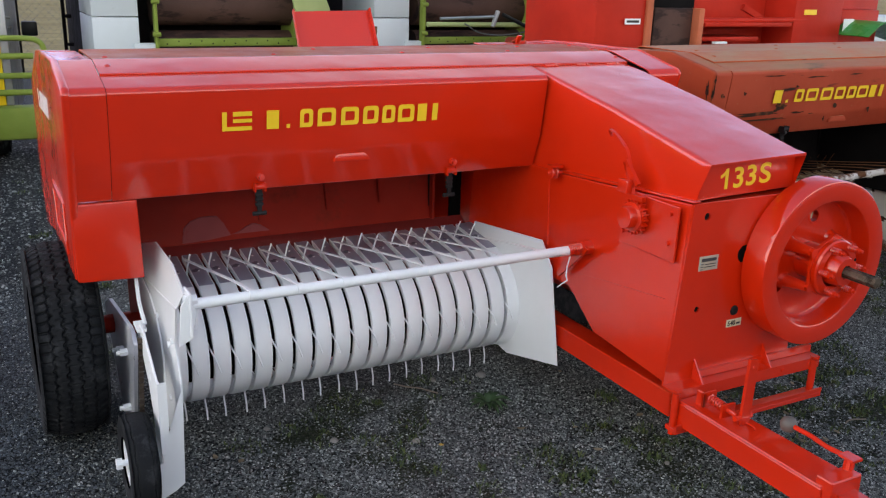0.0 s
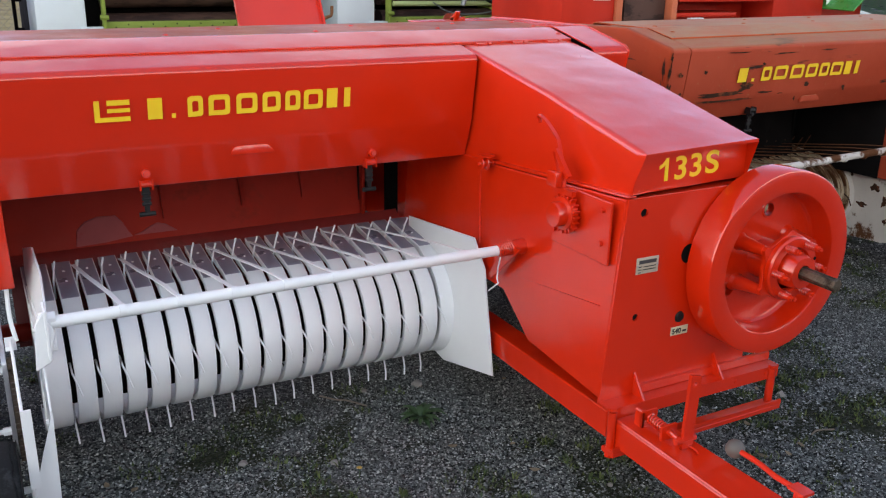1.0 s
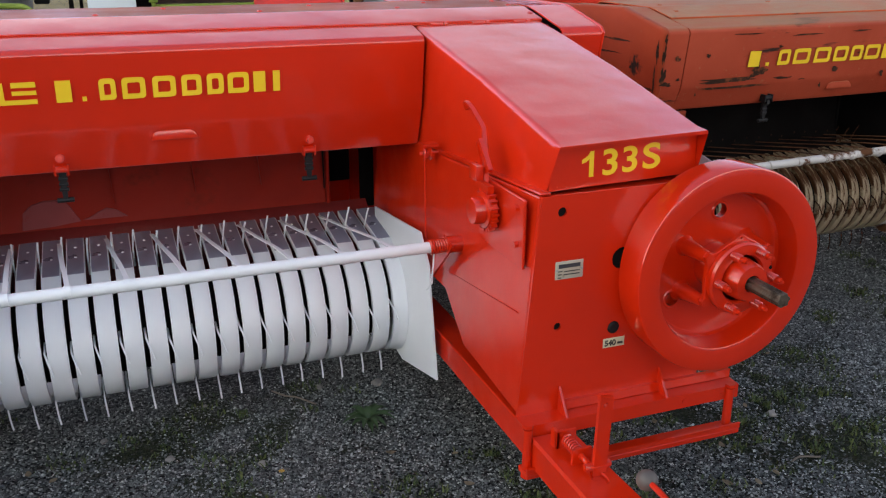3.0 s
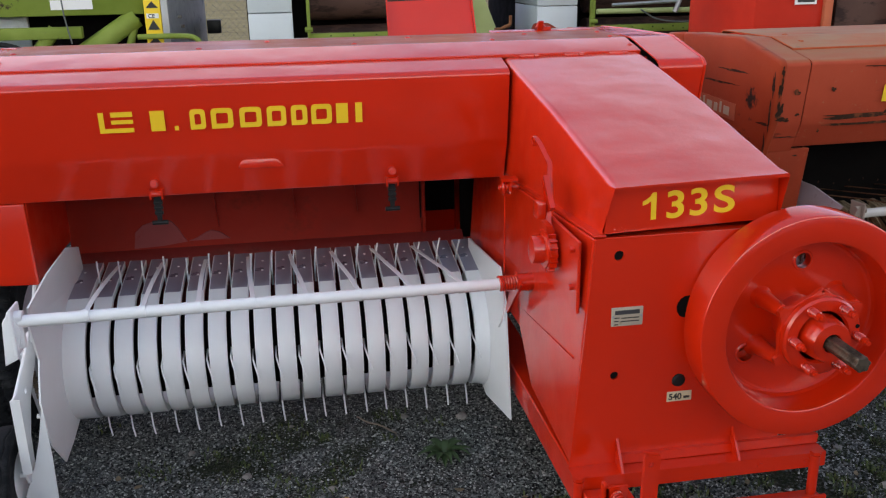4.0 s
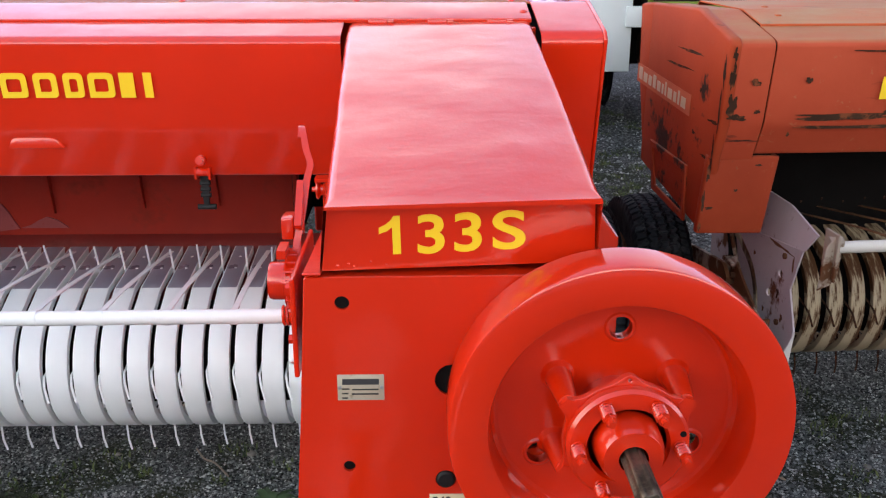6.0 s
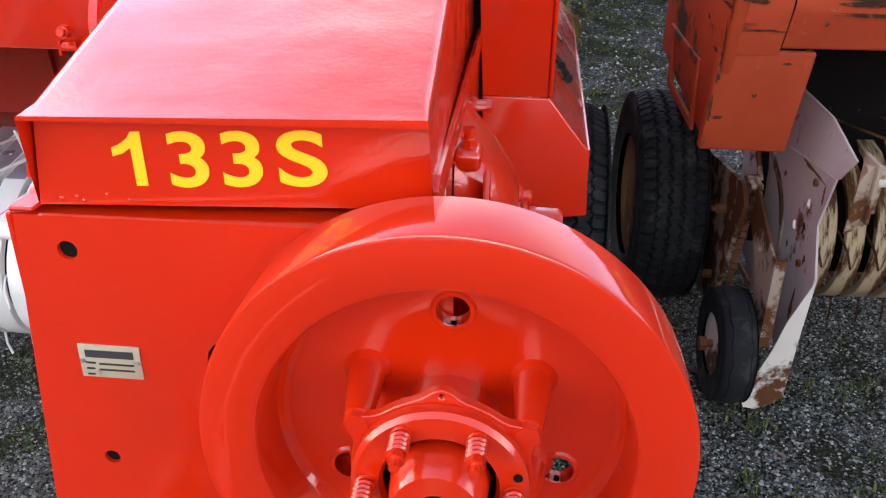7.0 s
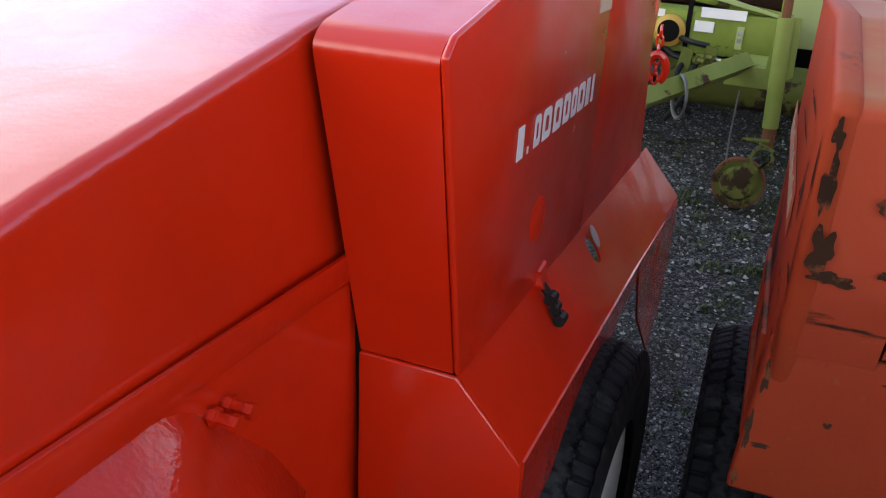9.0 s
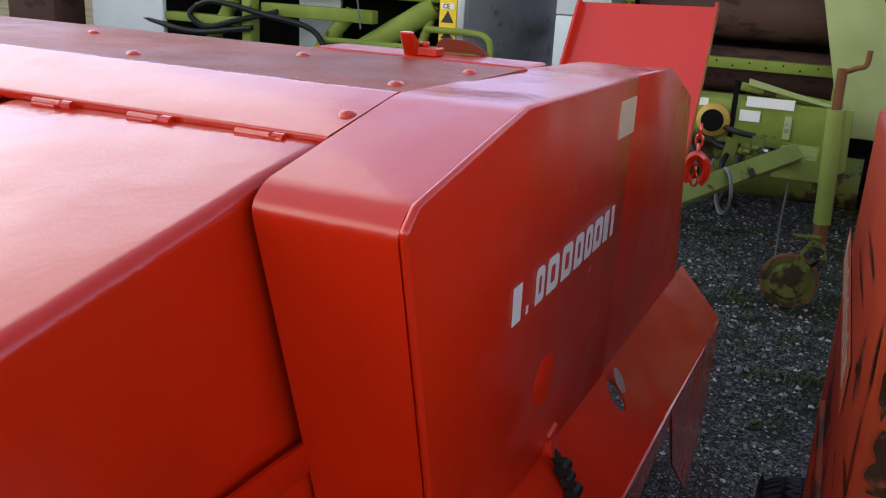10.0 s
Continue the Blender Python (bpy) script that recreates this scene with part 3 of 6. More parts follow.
def brand_blocks(parent, mat, m, scale=1.0, height=0.056, first=0):
    """The maker's mark as plain shapes, one a sign, in the plane x, z from x = 0."""
    for k, (a, b, tall) in enumerate(BRAND):
        if k < first:
            continue
        x0, x1, h = a * scale + 0.002, b * scale - 0.002, height
        t = 0.24 * h
        if not tall:
            bm = box(bmnew(), x0, x1, -0.0008, 0.0, 0.0, 0.22 * h)
        elif k == 0:        # emblem: a bracket round two short bars
            bm = box(bmnew(), x0, x0 + t, -0.0008, 0.0, 0.0, h)
            box(bm, x0 + t, x1, -0.0008, 0.0, 0.0, t * 0.9)
            box(bm, x0 + 0.36 * (x1 - x0), x1, -0.0008, 0.0, h - t, h)
            box(bm, x0 + 0.36 * (x1 - x0), x1, -0.0008, 0.0, 0.42 * h, 0.42 * h + t * 0.8)
        elif k in (1, 9, 10):
            c, w = (x0 + x1) / 2, 0.36 * (x1 - x0)
            bm = box(bmnew(), c - w, c + w, -0.0008, 0.0, 0.0, h)
        else:
            w = x1 - x0
            u = min(t, 0.30 * w)
            outer = fillet([(x0 + 0.4 * w, 0), (x0 + w, 0), (x0 + w, h), (x0, h), (x0, 0)], 0.22 * h, 4)
            inner = fillet([(x0 + 0.45 * w, t), (x1 - u, t), (x1 - u, h - t), (x0 + u, h - t), (x0 + u, t)], 0.10 * h, 3)
            bm = plate(bmnew(), outer, [inner], "y", -0.0008, 0.0)
        part("marking", moved(bm, m), mat, parent)


def rivets(parent, mat, spots, r=0.007, up=0.004):
    for p in spots:
        bm = bmnew()
        closed_lathe(bm, [(r * 1.15, -0.002), (r, up * 0.4), (r * 0.6, up), (r * 0.1, up * 1.1)], p, "z", 10)
        part("rivet", bm, mat, parent)


def rubber_latch(parent, mat, x, y, z):
    """Black rubber pull strap with a bolt and bracket above and a T grip below."""
    bm = bmnew()
    rod(bm, (x - 0.014, y - 0.010, z), (x + 0.014, y - 0.010, z), 0.010, 10)
    box(bm, x - 0.019, x - 0.014, y - 0.02, y + 0.01, z - 0.016, z + 0.012)
    box(bm, x + 0.014, x + 0.019, y - 0.02, y + 0.01, z - 0.016, z + 0.012)
    br = part("latch_bracket", bm, mat, parent)
    bm = bmnew()
    prism(bm, [(x - 0.010, z - 0.008), (x + 0.010, z - 0.008), (x + 0.008, z - 0.05), (x + 0.006, z - 0.085), (x - 0.006, z - 0.085), (x - 0.008, z - 0.05)], "y", y - 0.004, y + 0.006)
    rod(bm, (x - 0.022, y + 0.001, z - 0.09), (x + 0.022, y + 0.001, z - 0.09), 0.007, 8)
    for k in (0.03, 0.045, 0.06):
        rod(bm, (x - 0.012, y + 0.001, z - k), (x + 0.012, y + 0.001, z - k), 0.006, 8)
    part("latch_strap", bm, BLACK, br, "black rubber pull strap")


def letters_side(hood_x, y0, y1, z0, z1, flip):
    """Placement of the side marking: reads along +y on the +x face, along -y on the -x face."""
    rise = math.degrees(math.atan2(z1 - z0, abs(y1 - y0)))
    return pose(hood_x, y0, z0, 0, 0, 0) @ pose(0, 0, 0, 0, 0, -90 if flip else 90) @ pose(0, 0, 0, 0, -rise, 0)


def sheet_of(pts, thick):
    """A flat or slightly bent sheet with the given outline and thickness."""
    bm = bmnew()
    t = Vector(thick)
    v = [bm.verts.new(p) for p in pts]
    w = [bm.verts.new(p.co + t) for p in v]
    bm.faces.new(v)
    bm.faces.new(w[::-1])
    for i in range(len(v)):
        j = (i + 1) % len(v)
        bm.faces.new((v[i], w[i], w[j], v[j]))
    bmesh.ops.recalc_face_normals(bm, faces=bm.faces[:])
    return bm


def pickup(root, old):
    wm, bandm = (OLD_WHITE, OLD_BAND) if old else (WHITE, WHITE)
    lilac = OLD_LILAC if old else WHITE
    bm = closed_lathe(bmnew(), [(0.06, -0.196), (0.14, -0.196), (0.14, 1.08 + (0.069 if old else 0.0)), (0.06, 1.08 + (0.069 if old else 0.0))], (0, 0.995, 0.32), "x", 20)
    drum = part("pickup", bm, DARK, root, "drum with stripper bands and wire tines")
    arc = [(0.985 + 0.19 * math.cos(radians(a)), 0.312 + 0.19 * math.sin(radians(a))) for a in range(108, 272, 9)]
    prof = [(1.225, 0.548), (1.08, 0.530), (1.005, 0.520), (0.975, 0.516)] + arc + [(1.08, 0.125)]
    pitch, x0 = 0.0690, -0.1355
    wider = 0.069 if old else 0.0
    count = 20 if old else 19

    def band(w):
        bm = bmnew()
        vs = [Vector(p) for p in prof]
        rows = []
        for i, p in enumerate(vs):
            d = (vs[min(i + 1, len(vs) - 1)] - vs[max(i - 1, 0)]).normalized()
            inward = Vector((-d.y, d.x))
            row = []
            for x, h in ((0, 0), (0.003, -0.0012), (w - 0.003, -0.0012), (w, 0), (w, 0.017), (w - 0.003, 0.017), (w - 0.003, 0.002), (0.003, 0.002), (0.003, 0.017), (0, 0.017)):
                q = p + inward * h
                row.append(bm.verts.new((x, q.x, q.y)))
            rows.append(row)
        for r, q in zip(rows, rows[1:]):
            for k in range(10):
                f = bm.faces.new((r[k], r[(k + 1) % 10], q[(k + 1) % 10], q[k]))
                # flat tops lie under the hood and take the darkened colour
                f.material_index = 1 if r[0].co.y > 1.0 and k in (1, 6) else 0
        bm.faces.new(rows[0][::-1])
        bm.faces.new(rows[-1])
        me = bpy.data.meshes.new("stripper_band")
        bmesh.ops.recalc_face_normals(bm, faces=bm.faces[:])
        bm.to_mesh(me)
        bm.free()
        return me
    inner, end = band(pitch - (0.026 if old else 0.015)), band(0.075)
    rivet = bmnew()
    closed_lathe(rivet, [(0.0045, -0.001), (0.004, 0.002), (0.001, 0.003)], (0.028, 1.085, 0.531), "z", 8)
    rme = bpy.data.meshes.new("rivet")
    rivet.to_mesh(rme)
    rivet.free()
    for i in range(count):
        ob = part_of("stripper_band", end if i in (0, count - 1) else inner, bandm, drum)
        if len(ob.data.materials) == 1:
            ob.data.materials.append(bandm if old or i == count - 1 else SHADED_BAND)
        ob.location.x = x0 - 0.0825 if i == 0 else x0 + pitch * (i - 1) + 0.0075
        for dy, dz in ((0, 0), (0.07, 0.009)):
            rv = part_of("rivet", rme, wm, drum)
            rv.location = (ob.location.x, dy, dz)
    rng = random.Random(5)
    tines = []
    for pts in ([(1.10, 0.47), (1.095, 0.53), (1.075, 0.575), (1.060, 0.603)], [(0.86, 0.355), (0.808, 0.345), (0.784, 0.326), (0.772, 0.286)], [(0.955, 0.18), (0.945, 0.12), (0.938, 0.08), (0.945, 0.044)]):
        lean = (0.0, 0.0, 0.007, 0.018) if pts[0][0] < 0.9 else (0.0, 0.0, 0.003, 0.006)
        bm = pipe(bmnew(), [(x, y, z) for x, (y, z) in zip(lean, pts)], 0.0030, 6)
        me = bpy.data.meshes.new("tine")
        bm.to_mesh(me)
        bm.free()
        tines.append(me)
    for i in range(count - 1):
        for me in tines:
            ob = part_of("tine", me, CHIP if old else wm, drum)
            ob.location = (x0 + pitch * i + rng.uniform(-0.003, 0.003), 0, rng.uniform(-0.007, 0.007))
    # crop guard: tube across the front, flat spring strips running back over the bands
    bm = rod(bmnew(), (-0.190, 0.445, 0.660), (1.195 if old else 1.048, 0.438, 0.676 if old else 0.666), 0.0155, 16)
    for i in range(8):
        rod(bm, (-0.035 + 0.137 * i, 0.441, 0.664), (-0.02 + 0.137 * i, 0.441, 0.664), 0.0168, 16)
    tube = part("guard_tube", bm, wm, root, "rusty white tube" if old else "white painted tube")
    for i in range(8):
        x = -0.028 + 0.137 * i
        bm = bmnew()
        pts = smooth_line([(x, 0.455, 0.672), (x - 0.012, 0.62, 0.652), (x - 0.03, 0.86, 0.612), (x - 0.045, 1.12, 0.568)], 4)
        rows = [[bm.verts.new(p + Vector((d, 0, h))) for d, h in ((-0.006, 0), (0.006, 0), (0.006, 0.003), (-0.006, 0.003))] for p in pts]
        for r, q in zip(rows, rows[1:]):
            for k in range(4):
                bm.faces.new((r[k], r[(k + 1) % 4], q[(k + 1) % 4], q[k]))
        bm.faces.new(rows[0][::-1])
        bm.faces.new(rows[-1])
        part("guard_strip", bm, RUST if old else wm, tube)
    bm = bmnew()
    box(bm, -0.204, -0.196, 0.415, 0.485, 0.575, 0.700)
    box(bm, -0.196, -0.180, 0.435, 0.452, 0.590, 0.655)
    rod(bm, (-0.214, 0.445, 0.672), (-0.178, 0.445, 0.672), 0.018, 6)
    rod(bm, (-0.214, 0.44, 0.605), (-0.186, 0.44, 0.605), 0.010, 6)
    prism(bm, [(-0.205, 0.695), (-0.182, 0.640), (-0.199, 0.565), (-0.234, 0.548), (-0.225, 0.664)], "y", 0.428, 0.433)
    part("tube_clamp", soften(bm, 0.002, 1), OLD_RUSTY if old else wm, tube)
    if old:
        bm = soften(plate(bmnew(), [(0.425, 0.695), (0.460, 0.705), (0.70, 0.545), (0.68, 0.520)], [ellipse(0.447, 0.682, 0.008)], "x", 1.176, 1.186), 0.002, 1)
        part("tube_arm", bm, OLD_WHITE, tube)
    # side plates
    front = [(0.60, 0.636), (0.470, 0.636), (0.370, 0.225), (0.400, 0.185), (0.60, 0.130)] if old else [(0.672, 0.630), (0.600, 0.545), (0.528, 0.200)]
    bm = plate(bmnew(), [(1.15, 0.575)] + front + [(0.86, 0.115), (1.15, 0.15)], [], "x", 1.092 + wider, 1.097 + wider)
    closed_lathe(bm, [(0.17, 1.055 + wider), (0.19, 1.06 + wider), (0.198, 1.091 + wider)], (0, 0.985, 0.312), "x", 40)
    part("side_plate", bm, OLD_WHITE if old else wm, root)
    line = [(1.22, 0.515), (1.01, 0.543), (0.569, 0.606), (0.612, 0.48), (0.560, 0.375), (0.60, 0.22), (0.70, 0.11), (0.80, 0.12), (1.20, 0.20)]
    bm = plate(bmnew(), line, [ellipse(0.68, 0.50, 0.012), ellipse(0.74, 0.42, 0.012)] if old else [], "x", -0.213, -0.208)
    lp = part("side_plate", bm, lilac, root)
    bm = sheet_of([(-0.209, 1.01, 0.543), (-0.209, 0.569, 0.606), (-0.195, 0.535, 0.660), (-0.188, 0.72, 0.690), (-0.190, 0.96, 0.690), (-0.205, 1.16, 0.630), (-0.209, 1.20, 0.520)], (0.005, 0, 0))
    part("bent_top", bm, lilac, lp)
    bm = sheet_of([(-0.207, 0.560, 0.372), (-0.209, 0.580, 0.20), (-0.213, 0.586, 0.036), (-0.240, 0.586, 0.016), (-0.275, 0.580, 0.004), (-0.304, 0.578, 0.010), (-0.312, 0.578, 0.030), (-0.290, 0.580, 0.095), (-0.262, 0.584, 0.165), (-0.240, 0.588, 0.244)], (0, 0.004, 0))
    part("skid", bm, OLD_WHITE if old else wm, lp, "bent white skid eaten by rust" if old else "")
    for y, z in ((0.66, 0.56), (0.66, 0.36)) if old else ((0.640, 0.478), (0.690, 0.450), (0.86, 0.48), (0.72, 0.26)):
        bm = closed_lathe(bmnew(), [(0.009, -0.220), (0.009, -0.213)], (0, y, z), "x", 6)
        part("bolt", bm, RUST if old else wm, lp)
    # drive side at the outer end: cover plate, chain slot, gauge wheel on its arm
    bm = soften(plate(bmnew(), fillet([(1.41, 0.345), (1.28, 0.405), (0.795, 0.475), (0.748, 0.44), (0.873, 0.12), (0.95, 0.06), (1.09, 0.04)], 0.02), [], "x", -0.307, -0.295), 0.003, 1)
    guard = part("chain_guard", bm, OLD_RUSTY if old else GALV, root)
    for y, z in ((0.905, 0.355), (0.99, 0.330), (0.93, 0.150)):
        bm = rod(rod(bmnew(), (-0.330, y, z), (-0.300, y, z), 0.013, 6), (-0.342, y, z), (-0.330, y, z), 0.008, 8)
        part("bolt", bm, RUST if old else wm, guard)
    bm = bmnew()
    for i in range(18):
        z = 0.44 - 0.021 * i
        box(bm, -0.293, -0.279, 0.752 + 0.006 * i, 0.764 + 0.006 * i, z, z + 0.014)
    part("drive_chain", bm, RUST if old else SHAFT, guard, "rusty roller chain" if old else "oily steel roller chain")
    bm = soften(plate(bmnew(), [(0.845, 0.455), (0.775, 0.500), (0.700, 0.455), (0.575, 0.395), (0.550, 0.395), (0.545, 0.17), (0.570, 0.125), (0.630, 0.12), (0.640, 0.24), (0.690, 0.33)], [ellipse(0.66, 0.37, 0.010)], "x", -0.281, -0.273), 0.002, 1)
    box(bm, -0.292, -0.264, 0.765, 0.835, 0.470, 0.482)
    box(bm, -0.281, -0.256, 0.545, 0.551, 0.17, 0.395)
    pipe(bm, smooth_line([(-0.262, 0.80, 0.480), (-0.270, 0.83, 0.54), (-0.268, 0.88, 0.62), (-0.272, 0.90, 0.68)], 3), 0.006, 6)
    arm = part("wheel_arm", bm, OLD_RUSTY if old else wm, root)
    rod_bm = rod(bmnew(), (-0.39, 0.60, 0.139), (-0.27, 0.60, 0.139), 0.010, 10)
    rod(rod_bm, (-0.402, 0.60, 0.139), (-0.385, 0.60, 0.139), 0.017, 6)
    part("axle", rod_bm, RUST if old else wm, arm)
    wheel(root, (-0.338, 0.60, 0.139), SMALL_TYRE, OLD_WHITE if old else wm, 0.078, 0.075, "small gauge wheel with white disc")


def baler(at, old):
    R, RT = (OLD_STREAK, OLD) if old else (RED, RED_TOP)
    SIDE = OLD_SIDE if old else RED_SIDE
    label = "old pickup baler in faded, scraped orange-red paint on gravel" if old else "freshly painted red pickup baler with white pickup on gravel"
    root = thing("hay_baler", label, "baler", at, "pickup balers")
    # hood over the pickup: hinged front sheet and fixed top
    lip = 0.036 if old else 0.0
    prof = fillet([(0.850, 0.862 + lip), (0.838, 0.864 + lip), (0.797, 0.985), (0.770, 1.187), (0.781, 1.198), (0.884, 1.2215)], 0.012)
    bm = ribbon(bmnew(), prof, -0.004, "x", -0.364 if old else -0.322, 1.143)
    hood = part("hood", bm, R, root, "scraped and dented sheet" if old else "glossy sheet with yellow marking")
    mark = pose(-0.262 if old else -0.007, 0.7815, 1.050 if old else 1.062, 7.6, 0, 0)
    brand_blocks(hood, YELLOW, mark, 1.32 if old else 1.0, 0.058, 1 if old else 0)
    bm = bmnew()
    prism(bm, fillet([(0.352, 0.938), (0.364, 0.966), (0.466, 0.966), (0.486, 0.938)], 0.016), "y", 0.8015, 0.815)
    part("hood_grip", soften(bm, 0.005), R, hood)
    for x in ((0.055,) if old else (0.116, 0.797)):
        bm = rod(bmnew(), (x, 0.806, 0.908), (x, 0.82, 0.906), 0.012, 14, 0.013)
        rod(bm, (x, 0.796, 0.909), (x, 0.808, 0.907), 0.0085, 6)
        part("catch_bolt", bm, BLACK if old else R, hood)
        rubber_latch(root, BLACK if old else RED, x, 0.815 if old else 0.835, 0.925 if old else 0.875)
    end = 1.583 if old else 1.5840
    bm = ribbon(bmnew(), fillet([(0.887, 1.2180), (0.8855, 1.2275), (1.02, 1.2555), (1.026, 1.2555)], 0.003), -0.004, "x", -0.364 if old else -0.322, end)
    part("sloping_strip", bm, RT if old else RED, root, "dusty sloping sheet" if old else "glossy sloping sheet")
    bm = ribbon(bmnew(), fillet([(1.027, 1.2550), (1.36, 1.2555), (1.375, 1.243)], 0.010), -0.004, "x", -0.364 if old else -0.322, end if old else 1.603)
    top = part("top_panel", bm, RT, root, "dusty top sheet" if old else "glossy top sheet with dried splashes")
    rivets(top, RT if old else RED, [(x, y, 1.2450 + (y - 0.97) * 0.2) for x, y in ((-0.29, 0.96), (1.570, 0.945))] + [(x, 1.075, 1.2555) for x in (-0.28, 0.25, 0.72, 1.16, 1.553)] + [(x, 1.245, 1.2558) for x in (0.45, 0.91, 1.31, 1.567)], 0.009)
    # end covers: front strip, side sheets, skirts
    for side, xa, xb, xo in (("left", -0.368 if old else -0.3235, -0.450 if old else -0.415, -0.480 if old else -0.440), ("right", 1.5935, 1.733, 1.742)):
        if old and side == "right":
            continue
        lo, hi = min(xa, xb), max(xa, xb)
        if side == "right":
            prof = fillet([(0.857, 0.799), (0.757, 1.190), (0.776, 1.208), (1.004, 1.2575), (1.440, 1.2515)], 0.018)
        else:
            prof = fillet([(0.838, 0.886 if old else 0.868), (0.797, 0.985), (0.771, 1.186), (0.786, 1.200), (1.030, 1.2535), (1.455, 1.240)], 0.016)
        bm = ribbon(bmnew(), prof, -0.004, "x", lo - (0.008 if side == "left" else 0), hi - (0.0012 if side == "right" else 0))
        if side == "right":
            for v in bm.verts:
                if v.co.x < 1.65:
                    v.co.x += max(0.0, 1.19 - v.co.z) * 0.034
        # old strip keeps the lighter red, standing for its sunlit slope
        strip = part("end_cover", bm, R if old else SIDE, root)
        if side == "right":
            line = [(0.854, 0.799), (0.754, 1.193), (0.774, 1.2115), (1.003, 1.2610), (1.438, 1.2545), (1.424, 0.797)]
        else:
            line = [(0.835, 0.886 if old else 0.868), (0.794, 0.985), (0.768, 1.190), (0.784, 1.204), (1.029, 1.2575), (1.452, 1.244), (1.470, 0.735 if old else 0.60), (0.87, 0.678 if old else 0.62)]
        bm = prism_soft(line, "x", min(xo, xb), max(xo, xb), 0.009 if side == "left" else 0.010)
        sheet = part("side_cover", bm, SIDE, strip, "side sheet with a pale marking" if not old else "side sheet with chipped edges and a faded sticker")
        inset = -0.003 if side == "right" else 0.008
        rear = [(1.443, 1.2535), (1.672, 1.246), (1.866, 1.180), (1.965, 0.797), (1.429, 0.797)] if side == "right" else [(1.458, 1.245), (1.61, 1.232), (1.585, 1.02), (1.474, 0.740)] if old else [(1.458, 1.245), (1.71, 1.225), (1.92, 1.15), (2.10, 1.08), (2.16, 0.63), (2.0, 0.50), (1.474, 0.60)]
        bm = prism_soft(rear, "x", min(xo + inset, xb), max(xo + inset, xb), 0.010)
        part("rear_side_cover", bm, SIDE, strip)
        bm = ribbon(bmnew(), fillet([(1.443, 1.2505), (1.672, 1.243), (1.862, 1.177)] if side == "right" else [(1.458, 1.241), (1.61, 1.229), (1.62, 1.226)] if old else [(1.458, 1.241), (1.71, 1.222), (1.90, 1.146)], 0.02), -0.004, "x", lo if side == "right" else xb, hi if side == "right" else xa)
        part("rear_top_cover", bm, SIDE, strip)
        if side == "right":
            # unseen near-black block inside the cover, added against light leaks
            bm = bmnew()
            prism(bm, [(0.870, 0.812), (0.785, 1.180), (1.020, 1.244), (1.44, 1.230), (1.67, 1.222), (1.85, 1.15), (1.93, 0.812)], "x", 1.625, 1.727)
            part("dark_filler", bm, DARK, strip)
            brand_blocks(sheet, WHITE_VINYL, letters_side(1.7430, 0.9045, 1.35, 1.0290, 1.0370, False), 0.652, 0.043, 1)
            bm = box(bmnew(), 1.7415, 1.7435, 1.352, 1.430, 1.175, 1.226)
            part("sticker", bm, TAN, sheet, "weathered paper sticker")
            bm = prism_soft(ellipse(1.127, 0.914, 0.036, 0.034, 18), "x", 1.740, 1.7424, 0.0002)
            part("paint_patch", bm, RED_MATTE, sheet, "brighter touched-up paint")
        elif not old:
            brand_blocks(sheet, WHITE_VINYL, letters_side(-0.4412, 1.72, 1.15, 1.03, 1.05, True), 0.66, 0.065, 1)
        else:
            bm = moved(box(bmnew(), 0, 0.54, -0.001, 0, 0, 0.06), letters_side(-0.4815, 1.56, 1.03, 0.985, 0.965, True))
            part("sticker", bm, ORANGE, sheet, "faded red and yellow sticker")
            for k, (a, b) in enumerate(((0.02, 0.06), (0.075, 0.115), (0.13, 0.165), (0.18, 0.21), (0.225, 0.26), (0.275, 0.29), (0.305, 0.32), (0.335, 0.375), (0.39, 0.415), (0.43, 0.445), (0.46, 0.50))):
                bm = moved(box(bmnew(), a, b, -0.0018, -0.001, 0.012, 0.042 + 0.01 * (k % 3 == 0)), letters_side(-0.4815, 1.56, 1.03, 0.985, 0.965, True))
                part("marking", bm, TAN, sheet)
        if side == "right":
            bm = bmnew()
            # slanting skirt with an oval cut-out, its edge turned down
            length, slope, wide = 1.185, math.atan2(0.115, 0.086), 0.1436
            hole = ellipse(0.578, 0.046, 0.021, 0.027, 20, 0.0)
            plate(bm, [(0, 0), (length, 0), (length + 0.035, wide), (0.022, wide)], [hole], "z", 0, 0.004)
            lay = Matrix(((0, math.cos(slope), -math.sin(slope), 1.736), (1, 0, 0, 0.860), (0, -math.sin(slope), -math.cos(slope), 0.798), (0, 0, 0, 1)))
            moved(bm, lay)
            skirt = part("skirt", bm, RED, root, "bent skirt plate with an oval hole")
            # bent-out lip; its highlight is put in as pale zinc colour
            bm = moved(soften(plate(bmnew(), ellipse(0.596, 0.030, 0.012, 0.022, 16, 0.5), [], "z", -0.010, -0.007), 0.001, 1), lay)
            part("torn_lip", bm, ZINC, skirt, "bent-out lip of the hole, pale for its highlight")
            bm = prism_soft([(1.606, 0.7985), (1.737, 0.7975), (1.822, 0.682), (1.829, 0.541), (1.611, 0.520)], "y", 0.852, 0.860, 0.003)
            for v in bm.verts:
                v.co.y += max(0.0, v.co.x - 1.735) * 0.28
            prism(bm, [(0.884, 0.684), (1.60, 0.684), (1.59, 0.650), (0.884, 0.541)], "x", 1.820, 1.825)
            prism(bm, [(1.60, 0.684), (2.085, 0.672), (2.06, 0.42), (1.94, 0.33), (1.70, 0.52)], "x", 1.820, 1.825)
            part("skirt_flange", bm, RED, skirt)
            bm = rod(bmnew(), (1.738, 1.168, 0.800), (1.752, 1.168, 0.804), 0.014, 12)
